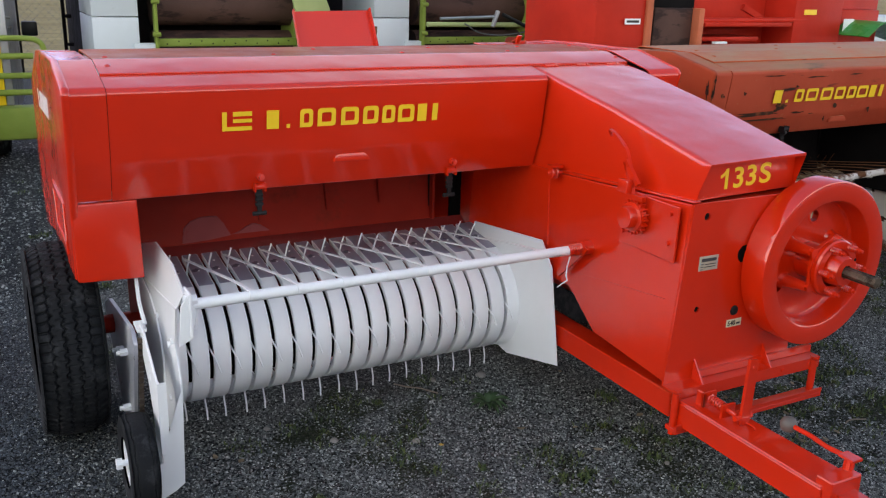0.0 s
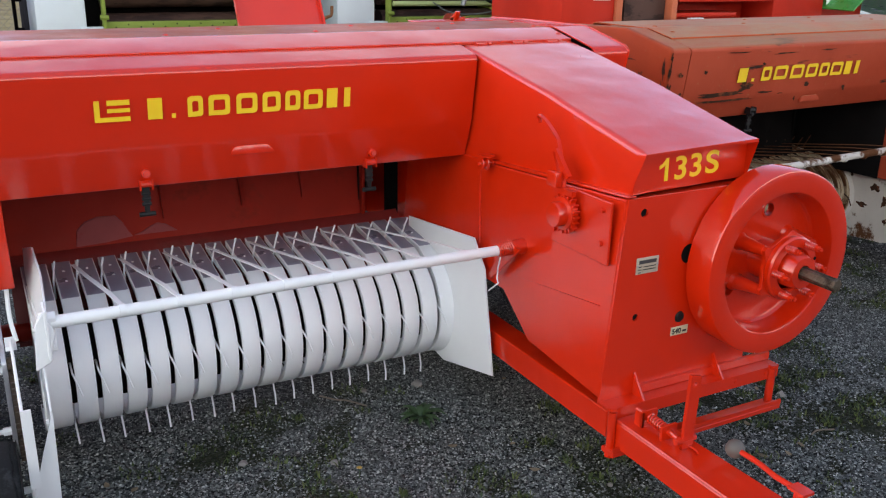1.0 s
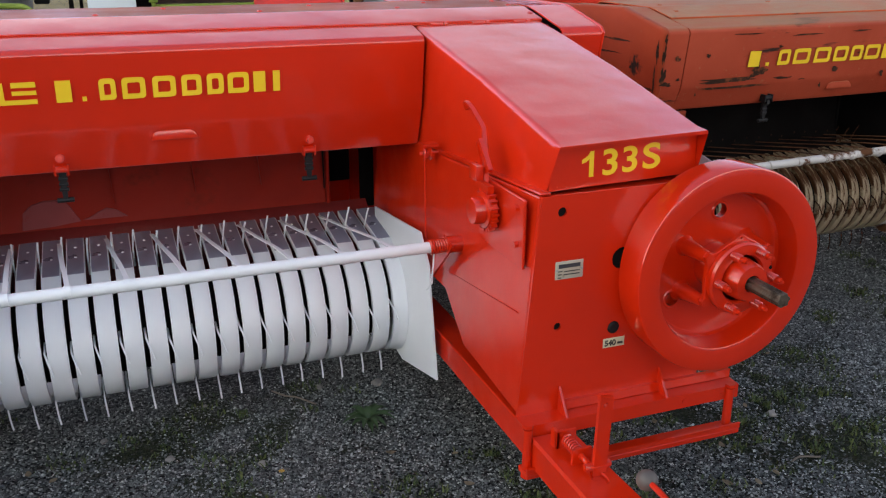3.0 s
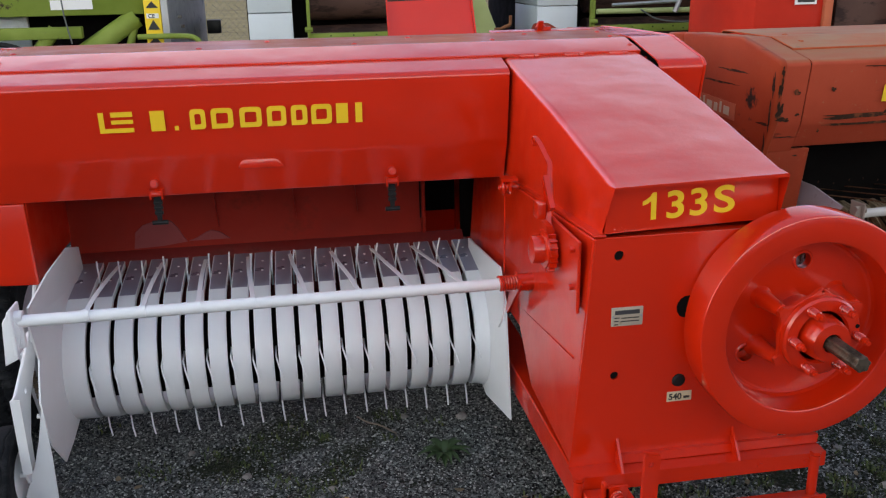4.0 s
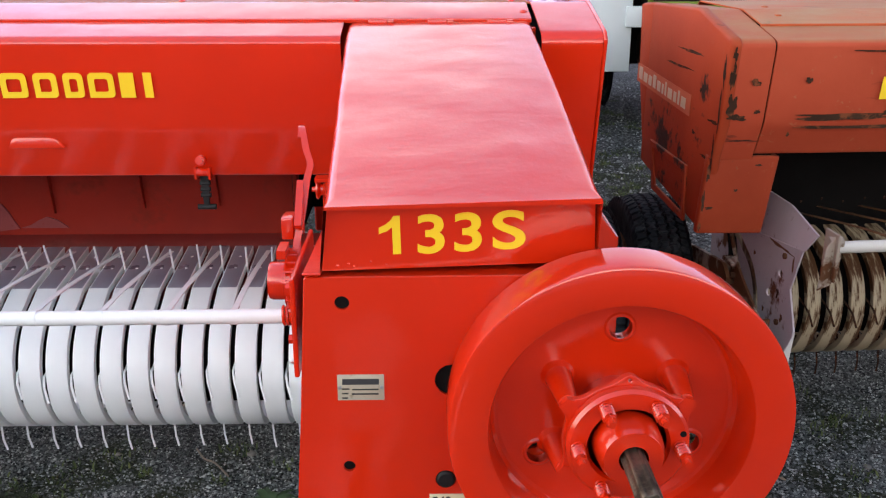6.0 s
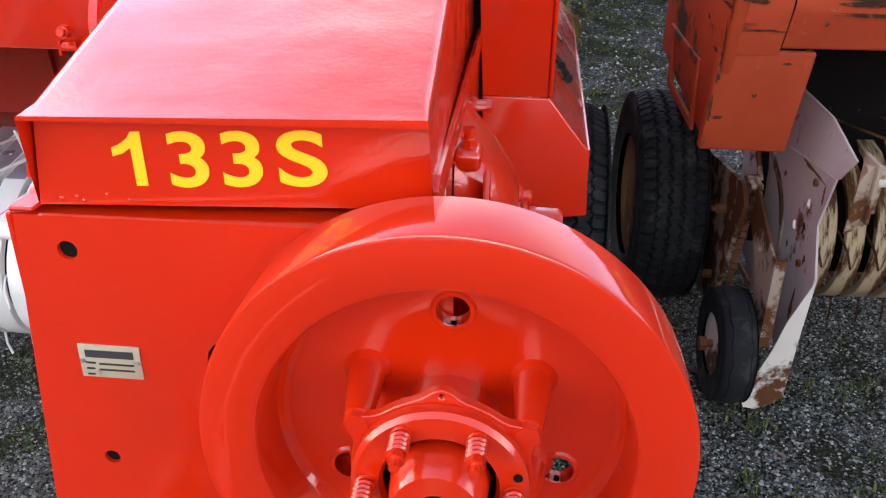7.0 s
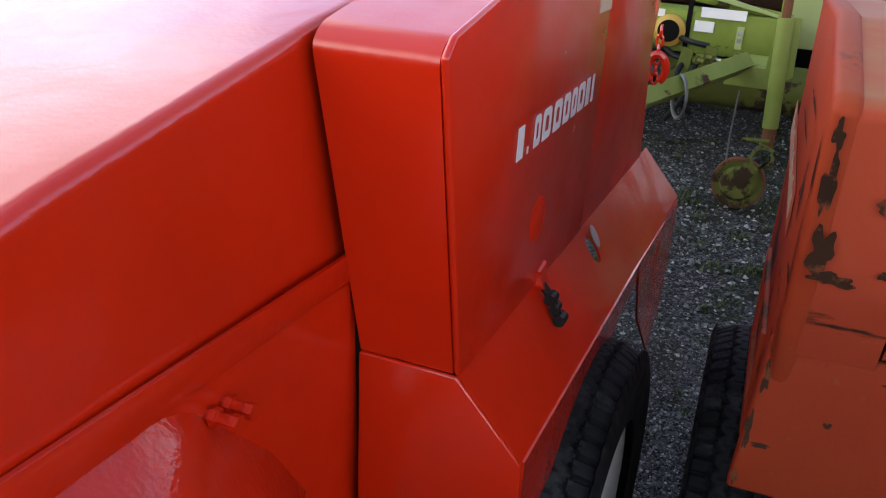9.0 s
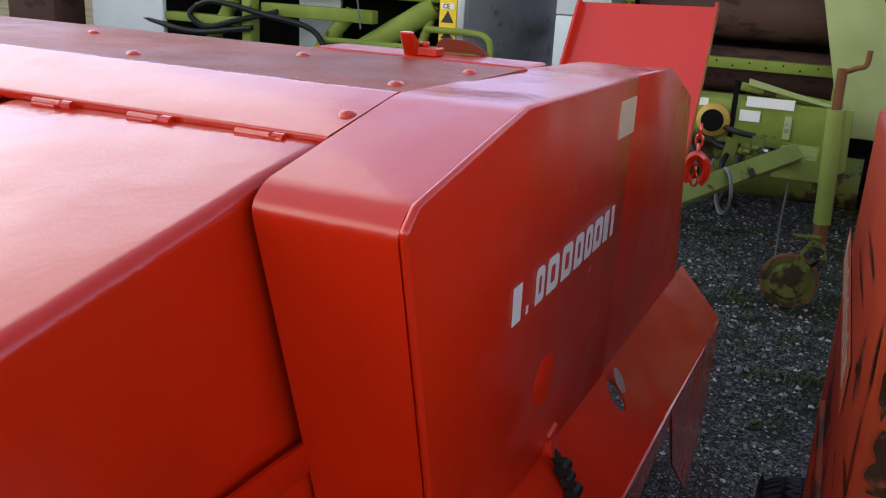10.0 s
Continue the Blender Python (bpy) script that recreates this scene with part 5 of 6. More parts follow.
            if abs(den) > 1e-9:
                s, u = (p.x * e.y - p.y * e.x) / den, (p.x * d.y - p.y * d.x) / den
                if s > 0 and 0 <= u <= 1:
                    best = s
        return best
    rings = []
    steps = 9
    for k in range(steps + 1):
        s = k / steps
        ring = []
        for i in range(56):
            a = 2 * math.pi * i / 56
            far = reach(a)
            r = 0.060 + (far - 0.060) * (1 - s) ** 1.35
            ring.append(bm.verts.new((1.600 + 0.090 * (1 - (1 - s) ** 2.0), cy - 0.02 * s + r * math.cos(a), cz + r * math.sin(a))))
        rings.append(ring)
    for r, q in zip(rings, rings[1:]):
        for i in range(56):
            j = (i + 1) % 56
            bm.faces.new((r[i], r[j], q[j], q[i]))
    bm.faces.new(rings[-1])
    bm.faces.new(rings[0][::-1])
    gear = part("gearbox", bm, RED_GEAR, house, "smooth cast gear housing", 55)
    bm = bmnew()
    prism(bm, [(0.300, 0.872), (0.345, 0.80), (0.345, 0.58), (0.14, 0.58)], "x", 1.640, 1.650)
    part("web_plate", soften(bm, 0.003, 2), RED, gear)
    bm = soften(box(bmnew(), 1.598, 1.636, 0.296, 0.348, 0.866, 0.896), 0.010, 4)
    part("boss", bm, RED, gear)
    # thin near-black plate painting in the opening's shade
    bm = bmnew()
    prism(bm, [(0.296, 0.880), (0.300, 0.56), (0.222, 0.56), (0.284, 0.880)], "x", 1.6002, 1.6012)
    part("slot", bm, DARK, house, "dark opening in the housing side")
    bm = rod(rod(rod(bmnew(), (1.618, 0.325, 0.896), (1.618, 0.325, 0.907), 0.011, 6), (1.618, 0.325, 0.906), (1.618, 0.325, 0.914), 0.0075, 10), (1.618, 0.325, 0.913), (1.618, 0.325, 0.922), 0.009, 6)
    part("breather", bm, RED, gear)
    bm = bmnew()
    closed_lathe(bm, [(0.066, 0.0), (0.068, 0.030), (0.064, 0.034), (0.054, 0.036), (0.052, 0.052), (0.056, 0.056), (0.056, 0.062), (0.047, 0.066), (0.046, 0.108), (0.041, 0.116), (0.010, 0.117)], (1.640, 0.405, 0.722), "x", 36)
    cap = part("bearing_cap", bm, RED, house)
    for y, z in ((0.335, 0.775), (0.455, 0.765), (0.455, 0.690)):
        bm = closed_lathe(bmnew(), [(0.020, 1.640), (0.019, 1.690), (0.015, 1.694), (0.012, 1.696), (0.012, 1.706), (0.009, 1.709)], (0, y, z), "x", 14)
        part("bolt", bm, RED, cap)
    for y in (0.560, 0.584):
        bm = rod(rod(bmnew(), (1.60, y, 0.872), (1.632, y, 0.872), 0.006, 8), (1.606, y, 0.872), (1.613, y, 0.872), 0.010, 6)
        rod(bm, (1.628, y, 0.872), (1.637, y, 0.872), 0.009, 6)
        part("grease_pin", bm, RED, house)
    st = part("sticker", box(bmnew(), 1.5995, 1.6010, 0.098, 0.173, 0.864, 0.905), PAPER, house, "cream sticker")
    bm = moved(text_bm("IMPORTANTE", 0.0088, 0.0003, 0.0002), pose(1.6013, 0.104, 0.892, 0, 0, 90))
    part("print", bm, INK, st)
    for z in (0.886, 0.881, 0.875, 0.869):
        part("print_bar", box(bmnew(), 1.6010, 1.6013, 0.104, 0.166 - 0.012 * (z < 0.871), z, z + 0.0018), INK, st)
    bm = pipe(bmnew(), coil((1.670, 0.885, 0.555), (1.671, 0.885, 0.475), 0.013, 8, 10), 0.003, 6)
    rod(bm, (1.671, 0.885, 0.475), (1.668, 0.885, 0.430), 0.004, 6)
    part("spring", bm, RED, chassis)
    # front cross bar, lower bar and posts
    bm = bmnew()
    prism(bm, [(0.0, 0.360), (-0.052, 0.360), (-0.052, 0.322), (-0.045, 0.322), (-0.045, 0.353), (0.0, 0.353)], "x", 1.100, 1.730)
    prism(bm, [(0.0, 0.362), (-0.012, 0.362), (-0.012, 0.385), (0.0, 0.385)], "x", 1.22, 1.73)
    bar = part("cross_bar", bm, RED, chassis)
    for x in (1.215, 1.505):
        bm = bmnew()
        prism(bm, [(-0.002, 0.36), (-0.050, 0.36), (-0.002, 0.425)], "x", x, x + 0.006)
        part("gusset", bm, RED, bar)
    for x in (1.56, 1.68):
        part("bolt", rod(bmnew(), (x, -0.056, 0.342), (x, -0.05, 0.342), 0.007, 10), RED, bar)
    bm = soften(box(bmnew(), 1.095, 1.722, -0.085, -0.035, 0.232, 0.248), 0.002, 1)
    box(bm, 1.095, 1.722, -0.085, -0.079, 0.248, 0.262)
    low = part("lower_bar", bm, RED, chassis)
    for x in (1.108, 1.700):
        bm = rod(bmnew(), (x, -0.055, 0.245), (x, -0.055, 0.356), 0.012, 12)
        rod(bm, (x, -0.055, 0.36), (x, -0.055, 0.368), 0.014, 6)
        rod(bm, (x, -0.055, 0.222), (x, -0.055, 0.234), 0.014, 6)
        part("post_bolt", bm, RED, low)
    # tongue with its catch lever, spring and ball handle
    outer = [(1.117, -0.055), (1.226, -0.055), (1.240, -0.575), (1.118, -0.575)]
    bm = plate(bmnew(), outer, [ellipse(1.185, -0.262, 0.016, 0.026)], "z", 0.326, 0.332)
    prism(bm, outer, "z", 0.250, 0.325)
    tongue = part("tongue", soften(bm, 0.003, 1), RED, chassis)
    bm = soften(box(bmnew(), 1.125, 1.236, -0.60, -0.55, 0.245, 0.352), 0.003, 1)
    box(bm, 1.15, 1.215, -1.25, -0.59, 0.265, 0.315)
    rod(bm, (1.225, -0.565, 0.34), (1.225, -0.565, 0.385), 0.014, 10)
    box(bm, 1.205, 1.240, -0.59, -0.545, 0.383, 0.390)
    part("tongue_end", bm, RED, tongue)
    bm = pipe(bmnew(), smooth_line([(1.225, -0.565, 0.383), (1.235, -0.49, 0.372), (1.243, -0.43, 0.372), (1.248, -0.36, 0.368)], 4), 0.007, 8)
    handle = part("handle", bm, RED, tongue)
    bm = closed_lathe(bmnew(), [(0.0235 * math.sin(radians(a)) + 0.0005, -0.0235 * math.cos(radians(a))) for a in range(0, 181, 15)], (1.249, -0.350, 0.366), "z", 20)
    part("ball_grip", bm, GRIP, handle, "grey-black ball grip")
    bm = plate(bmnew(), [(1.178, 0.320), (1.212, 0.320), (1.218, 0.522), (1.184, 0.530)], [ellipse(1.198, 0.505, 0.006)], "y", -0.246, -0.236)
    lever = part("catch_lever", bm, RED, tongue)
    bm = soften(box(bmnew(), 1.148, 1.158, -0.125, -0.095, 0.330, 0.378), 0.002, 1)
    box(bm, 1.148, 1.20, -0.125, -0.119, 0.330, 0.378)
    box(bm, 1.150, 1.20, -0.200, -0.192, 0.330, 0.372)
    rod(bm, (1.172, -0.10, 0.360), (1.172, -0.235, 0.352), 0.008, 10)
    rod(bm, (1.160, -0.238, 0.348), (1.225, -0.238, 0.348), 0.009, 8)
    part("catch_bracket", bm, RED, lever)
    bm = pipe(bmnew(), coil((1.172, -0.128, 0.359), (1.172, -0.190, 0.355), 0.013, 7, 12), 0.0028, 6)
    part("spring", bm, RED, lever)
    # raised chute at the tail, twine-box clip on the top
    bm = bmnew()
    q = [Vector(p) for p in ((1.064, 3.305, 1.285), (1.534, 3.285, 1.297), (1.545, 2.95, 0.70), (1.05, 2.97, 0.70))]
    nrm = (q[1] - q[0]).cross(q[3] - q[0]).normalized()
    vs = [bm.verts.new(p) for p in q] + [bm.verts.new(p + nrm * 0.004) for p in q]
    for f in ((0, 1, 2, 3), (7, 6, 5, 4), (0, 4, 5, 1), (1, 5, 6, 2), (2, 6, 7, 3), (3, 7, 4, 0)):
        bm.faces.new([vs[i] for i in f])
    chute = part("bale_chute", bm, RED, root, "raised red tail chute sheet")
    for a, b in ((q[0], q[3]), (q[1], q[2])):
        bm = bmnew()
        s = Vector((0.014, 0, 0))
        t = nrm * -0.035
        w = [bm.verts.new(p) for p in (a - s * 0.3, a + s * 0.3, b + s * 0.3, b - s * 0.3, a - s * 0.3 + t, a + s * 0.3 + t, b + s * 0.3 + t, b - s * 0.3 + t)]
        for f in ((0, 1, 2, 3), (7, 6, 5, 4), (0, 4, 5, 1), (1, 5, 6, 2), (2, 6, 7, 3), (3, 7, 4, 0)):
            bm.faces.new([w[i] for i in f])
        part("chute_flange", bm, RED, chute)
    bm = bmnew()
    for i in range(6):
        z = 0.955 - 0.030 * i
        pts = [(1.60 + (0.010 * math.cos(a) if i % 2 else 0), 2.88 + (0 if i % 2 else 0.010 * math.cos(a)), z + 0.019 * math.sin(a)) for a in [2 * math.pi * k / 10 for k in range(11)]]
        pipe(bm, pts, 0.0045, 5)
    part("chain", bm, RED, chute, "red painted link chain")
    bm = pipe(bmnew(), [(1.602 + 0.030 * math.cos(radians(a)), 2.875, 0.838 + 0.045 * math.sin(radians(a))) for a in range(-60, 250, 20)], 0.013, 8)
    part("hook", bm, RED, chute)
    bm = pipe(bmnew(), coil((1.690, 2.10, 0.850), (1.696, 2.10, 0.770), 0.013, 8, 10), 0.0035, 6)
    part("spring", bm, RED, chassis)
    bm = box(bmnew(), 1.235, 1.592, 1.380, 1.47, 1.2490, 1.2548)
    part("knotter_cover", soften(bm, 0.003, 1), RED_SIDE, root)
    bm = bmnew()
    prism(bm, [(1.385, 1.254), (1.425, 1.254), (1.404, 1.270), (1.378, 1.291), (1.368, 1.289)], "x", 1.394, 1.414)
    box(bm, 1.394, 1.446, 1.388, 1.418, 1.2550, 1.268)
    rod(bm, (1.420, 1.403, 1.268), (1.420, 1.403, 1.276), 0.008, 8)
    part("twine_clip", soften(bm, 0.002, 1), RED, root)
    bm = bmnew()
    prism(bm, fillet([(1.398, 1.255), (1.408, 1.276), (1.462, 1.275), (1.494, 1.256)], 0.012), "y", 1.478, 1.484)
    part("flap", bm, OLD_DARK, root, "dark brown guide flap")


def blotch(parent, axis, at, p, q, rp, rq, seed, mat, lift):
    """A chip where the paint has gone: an uneven flake lying on the sheet."""
    rng = random.Random(seed)
    n = 30
    waves = [(rng.uniform(0.06, 0.26) / (1 + 0.25 * k), k, rng.uniform(0, 6.28)) for k in (2, 3, 4, 5, 7, 9)]
    pts = []
    for i in range(n):
        t = 2 * math.pi * i / n
        k = max(0.2, 0.72 + sum(a * math.sin(m * t + f) for a, m, f in waves))
        pts.append((p + rp * k * math.cos(t), q + rq * k * math.sin(t)))
    bm = bmnew()
    if lift:        # along the leaning hood front
        vs = [bm.verts.new((x, 0.797 - (z - 0.985) * 0.1343 - 0.0055, z)) for x, z in pts]
        bm.faces.new(vs)
    else:
        vs = [bm.verts.new(at_axis(axis, at, *w)) for w in pts]
        bm.faces.new(vs)
    part("bare_patch", bm, mat, parent, "bare brown patch")


new_baler = baler((0, 0, 0), False)
old_baler = baler((2.594, 0.181, -0.028), True)
old_baler.rotation_euler.z = radians(2.5)
hood_old = next(o for o in old_baler.children if o.name.startswith("hood"))
cover_old = next(o for o in old_baler.children if o.name.startswith("end_cover"))
for k, (x, z, rx, rz) in enumerate(((-0.16, 1.005, 0.19, 0.012), (-0.13, 0.978, 0.20, 0.007), (-0.02, 1.03, 0.05, 0.022), (-0.035, 1.06, 0.018, 0.04), (0.10, 1.00, 0.06, 0.006), (0.36, 1.02, 0.02, 0.015), (0.62, 0.99, 0.012, 0.02), (0.95, 1.01, 0.03, 0.008), (0.48, 1.08, 0.03, 0.006))):
    blotch(hood_old, "y", 0, x, z, rx, rz, 40 + k, CHIP, True)
for k, (y, z, ry, rz) in enumerate(((0.795, 1.12, 0.009, 0.06), (0.805, 1.02, 0.008, 0.07), (0.84, 0.985, 0.05, 0.006), (0.825, 0.90, 0.008, 0.07), (0.87, 0.885, 0.05, 0.006), (0.855, 0.78, 0.008, 0.07), (0.875, 0.70, 0.012, 0.03), (0.95, 1.05, 0.010, 0.010), (0.98, 0.93, 0.014, 0.008), (1.05, 1.14, 0.12, 0.006), (1.15, 1.09, 0.16, 0.005), (1.0, 0.78, 0.012, 0.02))):
    blotch(cover_old, "x", -0.4812, y, z, ry, rz, 70 + k, CHIP, False)
for k, (x, z, rx, rz) in enumerate(((-0.466, 1.110, 0.010, 0.045), (-0.458, 1.035, 0.016, 0.040), (-0.440, 1.005, 0.034, 0.010), (-0.405, 1.095, 0.016, 0.013), (-0.390, 1.020, 0.010, 0.008), (-0.468, 1.165, 0.008, 0.020))):
    blotch(cover_old, "y", 0, x, z, rx, rz, 90 + k, CHIP, True)
corner_old = next(o for o in old_baler.children if o.name.startswith("lower_corner"))
for k, (x, z, rx, rz) in enumerate(((-0.478, 0.850, 0.007, 0.030), (-0.486, 0.770, 0.006, 0.035), (-0.468, 0.752, 0.016, 0.005), (-0.490, 0.700, 0.005, 0.018), (-0.345, 0.868, 0.012, 0.004), (-0.40, 0.80, 0.006, 0.006))):
    blotch(corner_old, "y", 0.8412, x, z, rx, rz, 96 + k, CHIP, False)
for k, (x, z, rx, rz) in enumerate(((0.18, 1.160, 0.10, 0.004), (-0.10, 1.172, 0.08, 0.004), (0.45, 1.165, 0.06, 0.004), (0.30, 0.960, 0.008, 0.012), (-0.30, 0.960, 0.006, 0.008), (-0.27, 1.10, 0.012, 0.010), (0.06, 1.12, 0.012, 0.008), (0.20, 0.99, 0.02, 0.004))):
    blotch(hood_old, "y", 0, x, z, rx, rz, 104 + k, CHIP, True)
plates = [o for o in old_baler.children if o.name.startswith("side_plate")]
right_plate = max(plates, key=lambda o: max(v.co.x for v in o.data.vertices))
left_plate = min(plates, key=lambda o: max(v.co.x for v in o.data.vertices))
for k, (y, z, ry, rz) in enumerate(((0.64, 0.50, 0.03, 0.09), (0.68, 0.40, 0.06, 0.06), (0.62, 0.34, 0.04, 0.07), (0.74, 0.30, 0.08, 0.035), (0.60, 0.24, 0.03, 0.04), (0.82, 0.44, 0.02, 0.03), (0.72, 0.575, 0.04, 0.010), (0.50, 0.50, 0.05, 0.06), (0.455, 0.36, 0.04, 0.07), (0.53, 0.40, 0.03, 0.04), (0.47, 0.27, 0.05, 0.03), (0.55, 0.22, 0.04, 0.02))):
    blotch(right_plate, "x", 1.1595, y, z, ry * 0.5, rz * 0.5, 110 + k, CHIP, False)
for k, (y, z, ry, rz) in enumerate(((0.70, 0.575, 0.09, 0.007), (0.61, 0.55, 0.008, 0.03), (0.68, 0.44, 0.010, 0.022), (0.64, 0.38, 0.010, 0.018), (0.76, 0.36, 0.008, 0.014), (0.655, 0.25, 0.014, 0.05), (0.86, 0.50, 0.012, 0.010))):
    blotch(left_plate, "x", -0.2142, y, z, ry, rz, 130 + k, RUST, False)
# wheels touch the ground on both
for ob in old_baler.children:
    if ob.name.startswith("wheel") and not ob.name.startswith("wheel_arm"):
        ob.location.z += 0.028 if ob.location.x < -0.40 else 0.0
        if ob.location.x < -0.40:
            ob.scale = (0.90, 0.915, 0.915)


# ---- machines behind ----
def round_baler(x, label):
    """Green round baler seen from its front: pale side box, roller mouth, slanting side sheet."""
    root = thing("round_baler", label, "baler", (x, 5.5, 0), "green round balers")
    for z0, z1 in ((0.45, 1.125), (1.132, 1.95)):
        bm = slab(-0.34, 0.0, 0.0, 0.75, z0, z1, 0.006)
        part("side_box", bm, PANEL, root)
    part("box_foot", slab(-0.05, 0.12, -0.03, 0.05, 0.78, 0.93, 0.004), PANEL, root)
    bm = slab(0.11, 0.135, -0.06, 0.02, 0.45, 1.8, 0.004)
    for z in (1.0, 1.25, 1.4):
        rod(bm, (0.09, -0.065, z), (0.15, -0.065, z), 0.018, 8)
    part("post", bm, LIME, root)
    for z in (0.60, 0.88, 1.20, 1.56):
        bm = rod(bmnew(), (0.14, 0.25, z), (1.30, 0.25, z), 0.150 if z != 0.88 else 0.13, 28)
        part("roller", bm, ROLLER, root, "rusty pressing roller")
    bm = slab(0.12, 1.30, -0.03, 0.03, 0.905, 0.965, 0.003)
    holes_x = [0.2 + 0.09 * i for i in range(12)]
    beam = part("front_beam", bm, LIME, root)
    for i, hx in enumerate(holes_x):
        part("beam_hole", closed_lathe(bmnew(), [(0.006, -0.0305), (0.006, -0.033)], (hx, 0, 0.925 + 0.02 * (i % 2)), "y", 8), DARK, beam)
    bm = slab(0.12, 1.30, -0.06, 0.0, 0.70, 0.76, 0.004)
    part("cross_tube", bm, LIME, root)
    bm = bmnew()
    prism(bm, [(1.36, 0.62), (1.62, 0.62), (1.62, 0.90), (1.24, 1.85), (1.24, 2.02), (0.97, 2.02), (1.02, 1.85)], "y", -0.20, -0.17)
    part("side_sheet", soften(bm, 0.006, 2), LIME_PALE, root)
    bm = box(bmnew(), 1.28, 1.33, -0.05, 0.6, 0.45, 1.7)
    part("post", soften(bm, 0.004, 1), LIME, root)
    # near-black block: the mouth's shade is put into its colour
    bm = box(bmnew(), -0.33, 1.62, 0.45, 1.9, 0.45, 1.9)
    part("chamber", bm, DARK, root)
    # unseen block, added so that the red top sheets mirror something brown
    part("unseen_top_block", slab(-0.30, 1.58, 0.40, 1.9, 1.86, 2.02, 0.05), ROLLER, root)
    bm = slab(0.30, 1.36, -0.55, -0.30, 0.58, 0.80, 0.01)
    hs = part("gear_guard", bm, LIME, root)
    for x0, x1, z0, z1 in ((0.42, 0.72, 0.755, 0.795), (0.36, 0.46, 0.70, 0.745)):
        part("sticker", box(bmnew(), x0, x1, -0.552, -0.550, z0, z1), WHITE_VINYL, hs)
    part("gear_latch", slab(0.72, 0.76, -0.565, -0.55, 0.62, 0.74, 0.003), LIME, hs)
    bm = rod(bmnew(), (0.05, -0.40, 0.42), (1.50, -0.40, 0.42), 0.13, 22)
    # darker lime puts the shade under the machine into the drum's colour
    part("pickup_drum", bm, LIME_DIRT_SHADE, root)
    bm = closed_lathe(bmnew(), [(0.06, -0.62), (0.085, -0.60), (0.085, -0.50), (0.06, -0.48)], (0.76, 0.02, 0.69), "y", 24)
    part("shaft_guard", bm, OCHRE, root, "ochre plastic shaft guard")
    part("guard_mouth", closed_lathe(bmnew(), [(0.058, -0.625), (0.058, -0.622)], (0.76, 0.02, 0.69), "y", 24), DARK, root)
    for wx in (-0.12, 1.52):
        w = wheel(root, (wx, 1.0, 0.40), BIG_TYRE, LIME, 0.22, 0.28)
    return root


BIG_TYRE = tyre_mesh(0.40, 0.27, 0.22, 3, 120)
green_a = round_baler(0.56, "lime green round baler with rusty rollers and pale side box")
green_b = round_baler(2.88, "lime green round baler with dark mouth and wire hanging inside")
bm = rod(bmnew(), (0.14, -0.08, 1.08), (1.25, -0.08, 1.075), 0.022, 10)
bar = part("ram_bar", bm, LIME_PALE, green_b)
bm = rod(rod(bmnew(), (0.26, -0.10, 1.13), (0.85, -0.10, 1.15), 0.014, 8), (0.80, -0.11, 1.06), (0.86, -0.10, 1.20), 0.022, 8)
part("ram", bm, ZINC, bar)
bm = rod(bmnew(), (0.90, -0.12, 1.17), (1.22, -0.12, 1.04), 0.018, 8)
part("hose", bm, BLACK, bar)
bm = pipe(bmnew(), smooth_line([(0.50, -0.12, 1.09), (0.65, -0.13, 1.01), (0.9, -0.13, 0.985), (1.2, -0.12, 1.02)], 6), 0.006, 6)
part("wire", bm, CABLE, bar)
# drawbar, parking jack and jockey wheel of the first round baler
bm = bmnew()
for a, b, r in (((1.20, -0.95, 0.63), (0.70, -2.05, 0.50), 0.055),):
    d = (Vector(b) - Vector(a)).normalized()
    rod(bm, a, b, r, 4, spin=math.pi / 4)
box(bm, 1.12, 1.36, -1.00, -0.60, 0.52, 0.62)
draw = part("drawbar", soften(bm, 0.003, 1), LIME_CHIPPED, green_a)
for k in range(3):
    c = Vector((0.98 - 0.02 * k, -1.45 - 0.015 * k, 0.545))
    pts = [c + Vector((0.02 * k + 0.085 * math.cos(a) * 0.5, -0.085 * math.cos(a), 0.095 * math.sin(a) - 0.02)) for a in [2 * math.pi * i / 20 for i in range(21)]]
    part("cable_loop", pipe(bmnew(), pts, 0.006, 6), CABLE, draw)
for dx, dz in ((0.0, 0.0), (0.05, 0.02), (0.09, -0.01)):
    pts = smooth_line([(0.55 + dx, -0.55, 0.62), (0.62 + dx, -0.75, 0.60 + dz), (0.72 + dx, -0.95, 0.50 + dz), (0.68 + dx, -0.80, 0.36)], 5)
    part("hose", pipe(bmnew(), pts, 0.014, 6), BLACK, draw)
JX, JY = 1.37, -1.26
bm = bmnew()
rod(bm, (JX + 0.01, JY, 0.400), (JX - 0.015, JY, 0.890), 0.036, 14)
prism(bm, [(JX - 0.06, 0.630), (JX - 0.02, 0.580), (JX + 0.06, 0.630), (JX + 0.05, 0.890), (JX - 0.05, 0.890)], "y", JY + 0.03, JY + 0.07)
jack = part("jack_tube", bm, LIME_CHIPPED, green_a)
bm = rod(bmnew(), (JX - 0.015, JY, 0.870), (JX - 0.02, JY, 1.060), 0.020, 10)
pipe(bm, smooth_line([(JX - 0.02, JY, 1.040), (JX + 0.03, JY - 0.01, 1.065), (JX + 0.065, JY - 0.01, 1.080), (JX + 0.07, JY - 0.01, 1.140)], 4), 0.011, 8)
part("jack_screw", bm, RUST, jack)
part("jack_leg", rod(bmnew(), (JX + 0.012, JY, 0.300), (JX + 0.010, JY, 0.420), 0.030, 10), RUST, jack)
bm = bmnew()
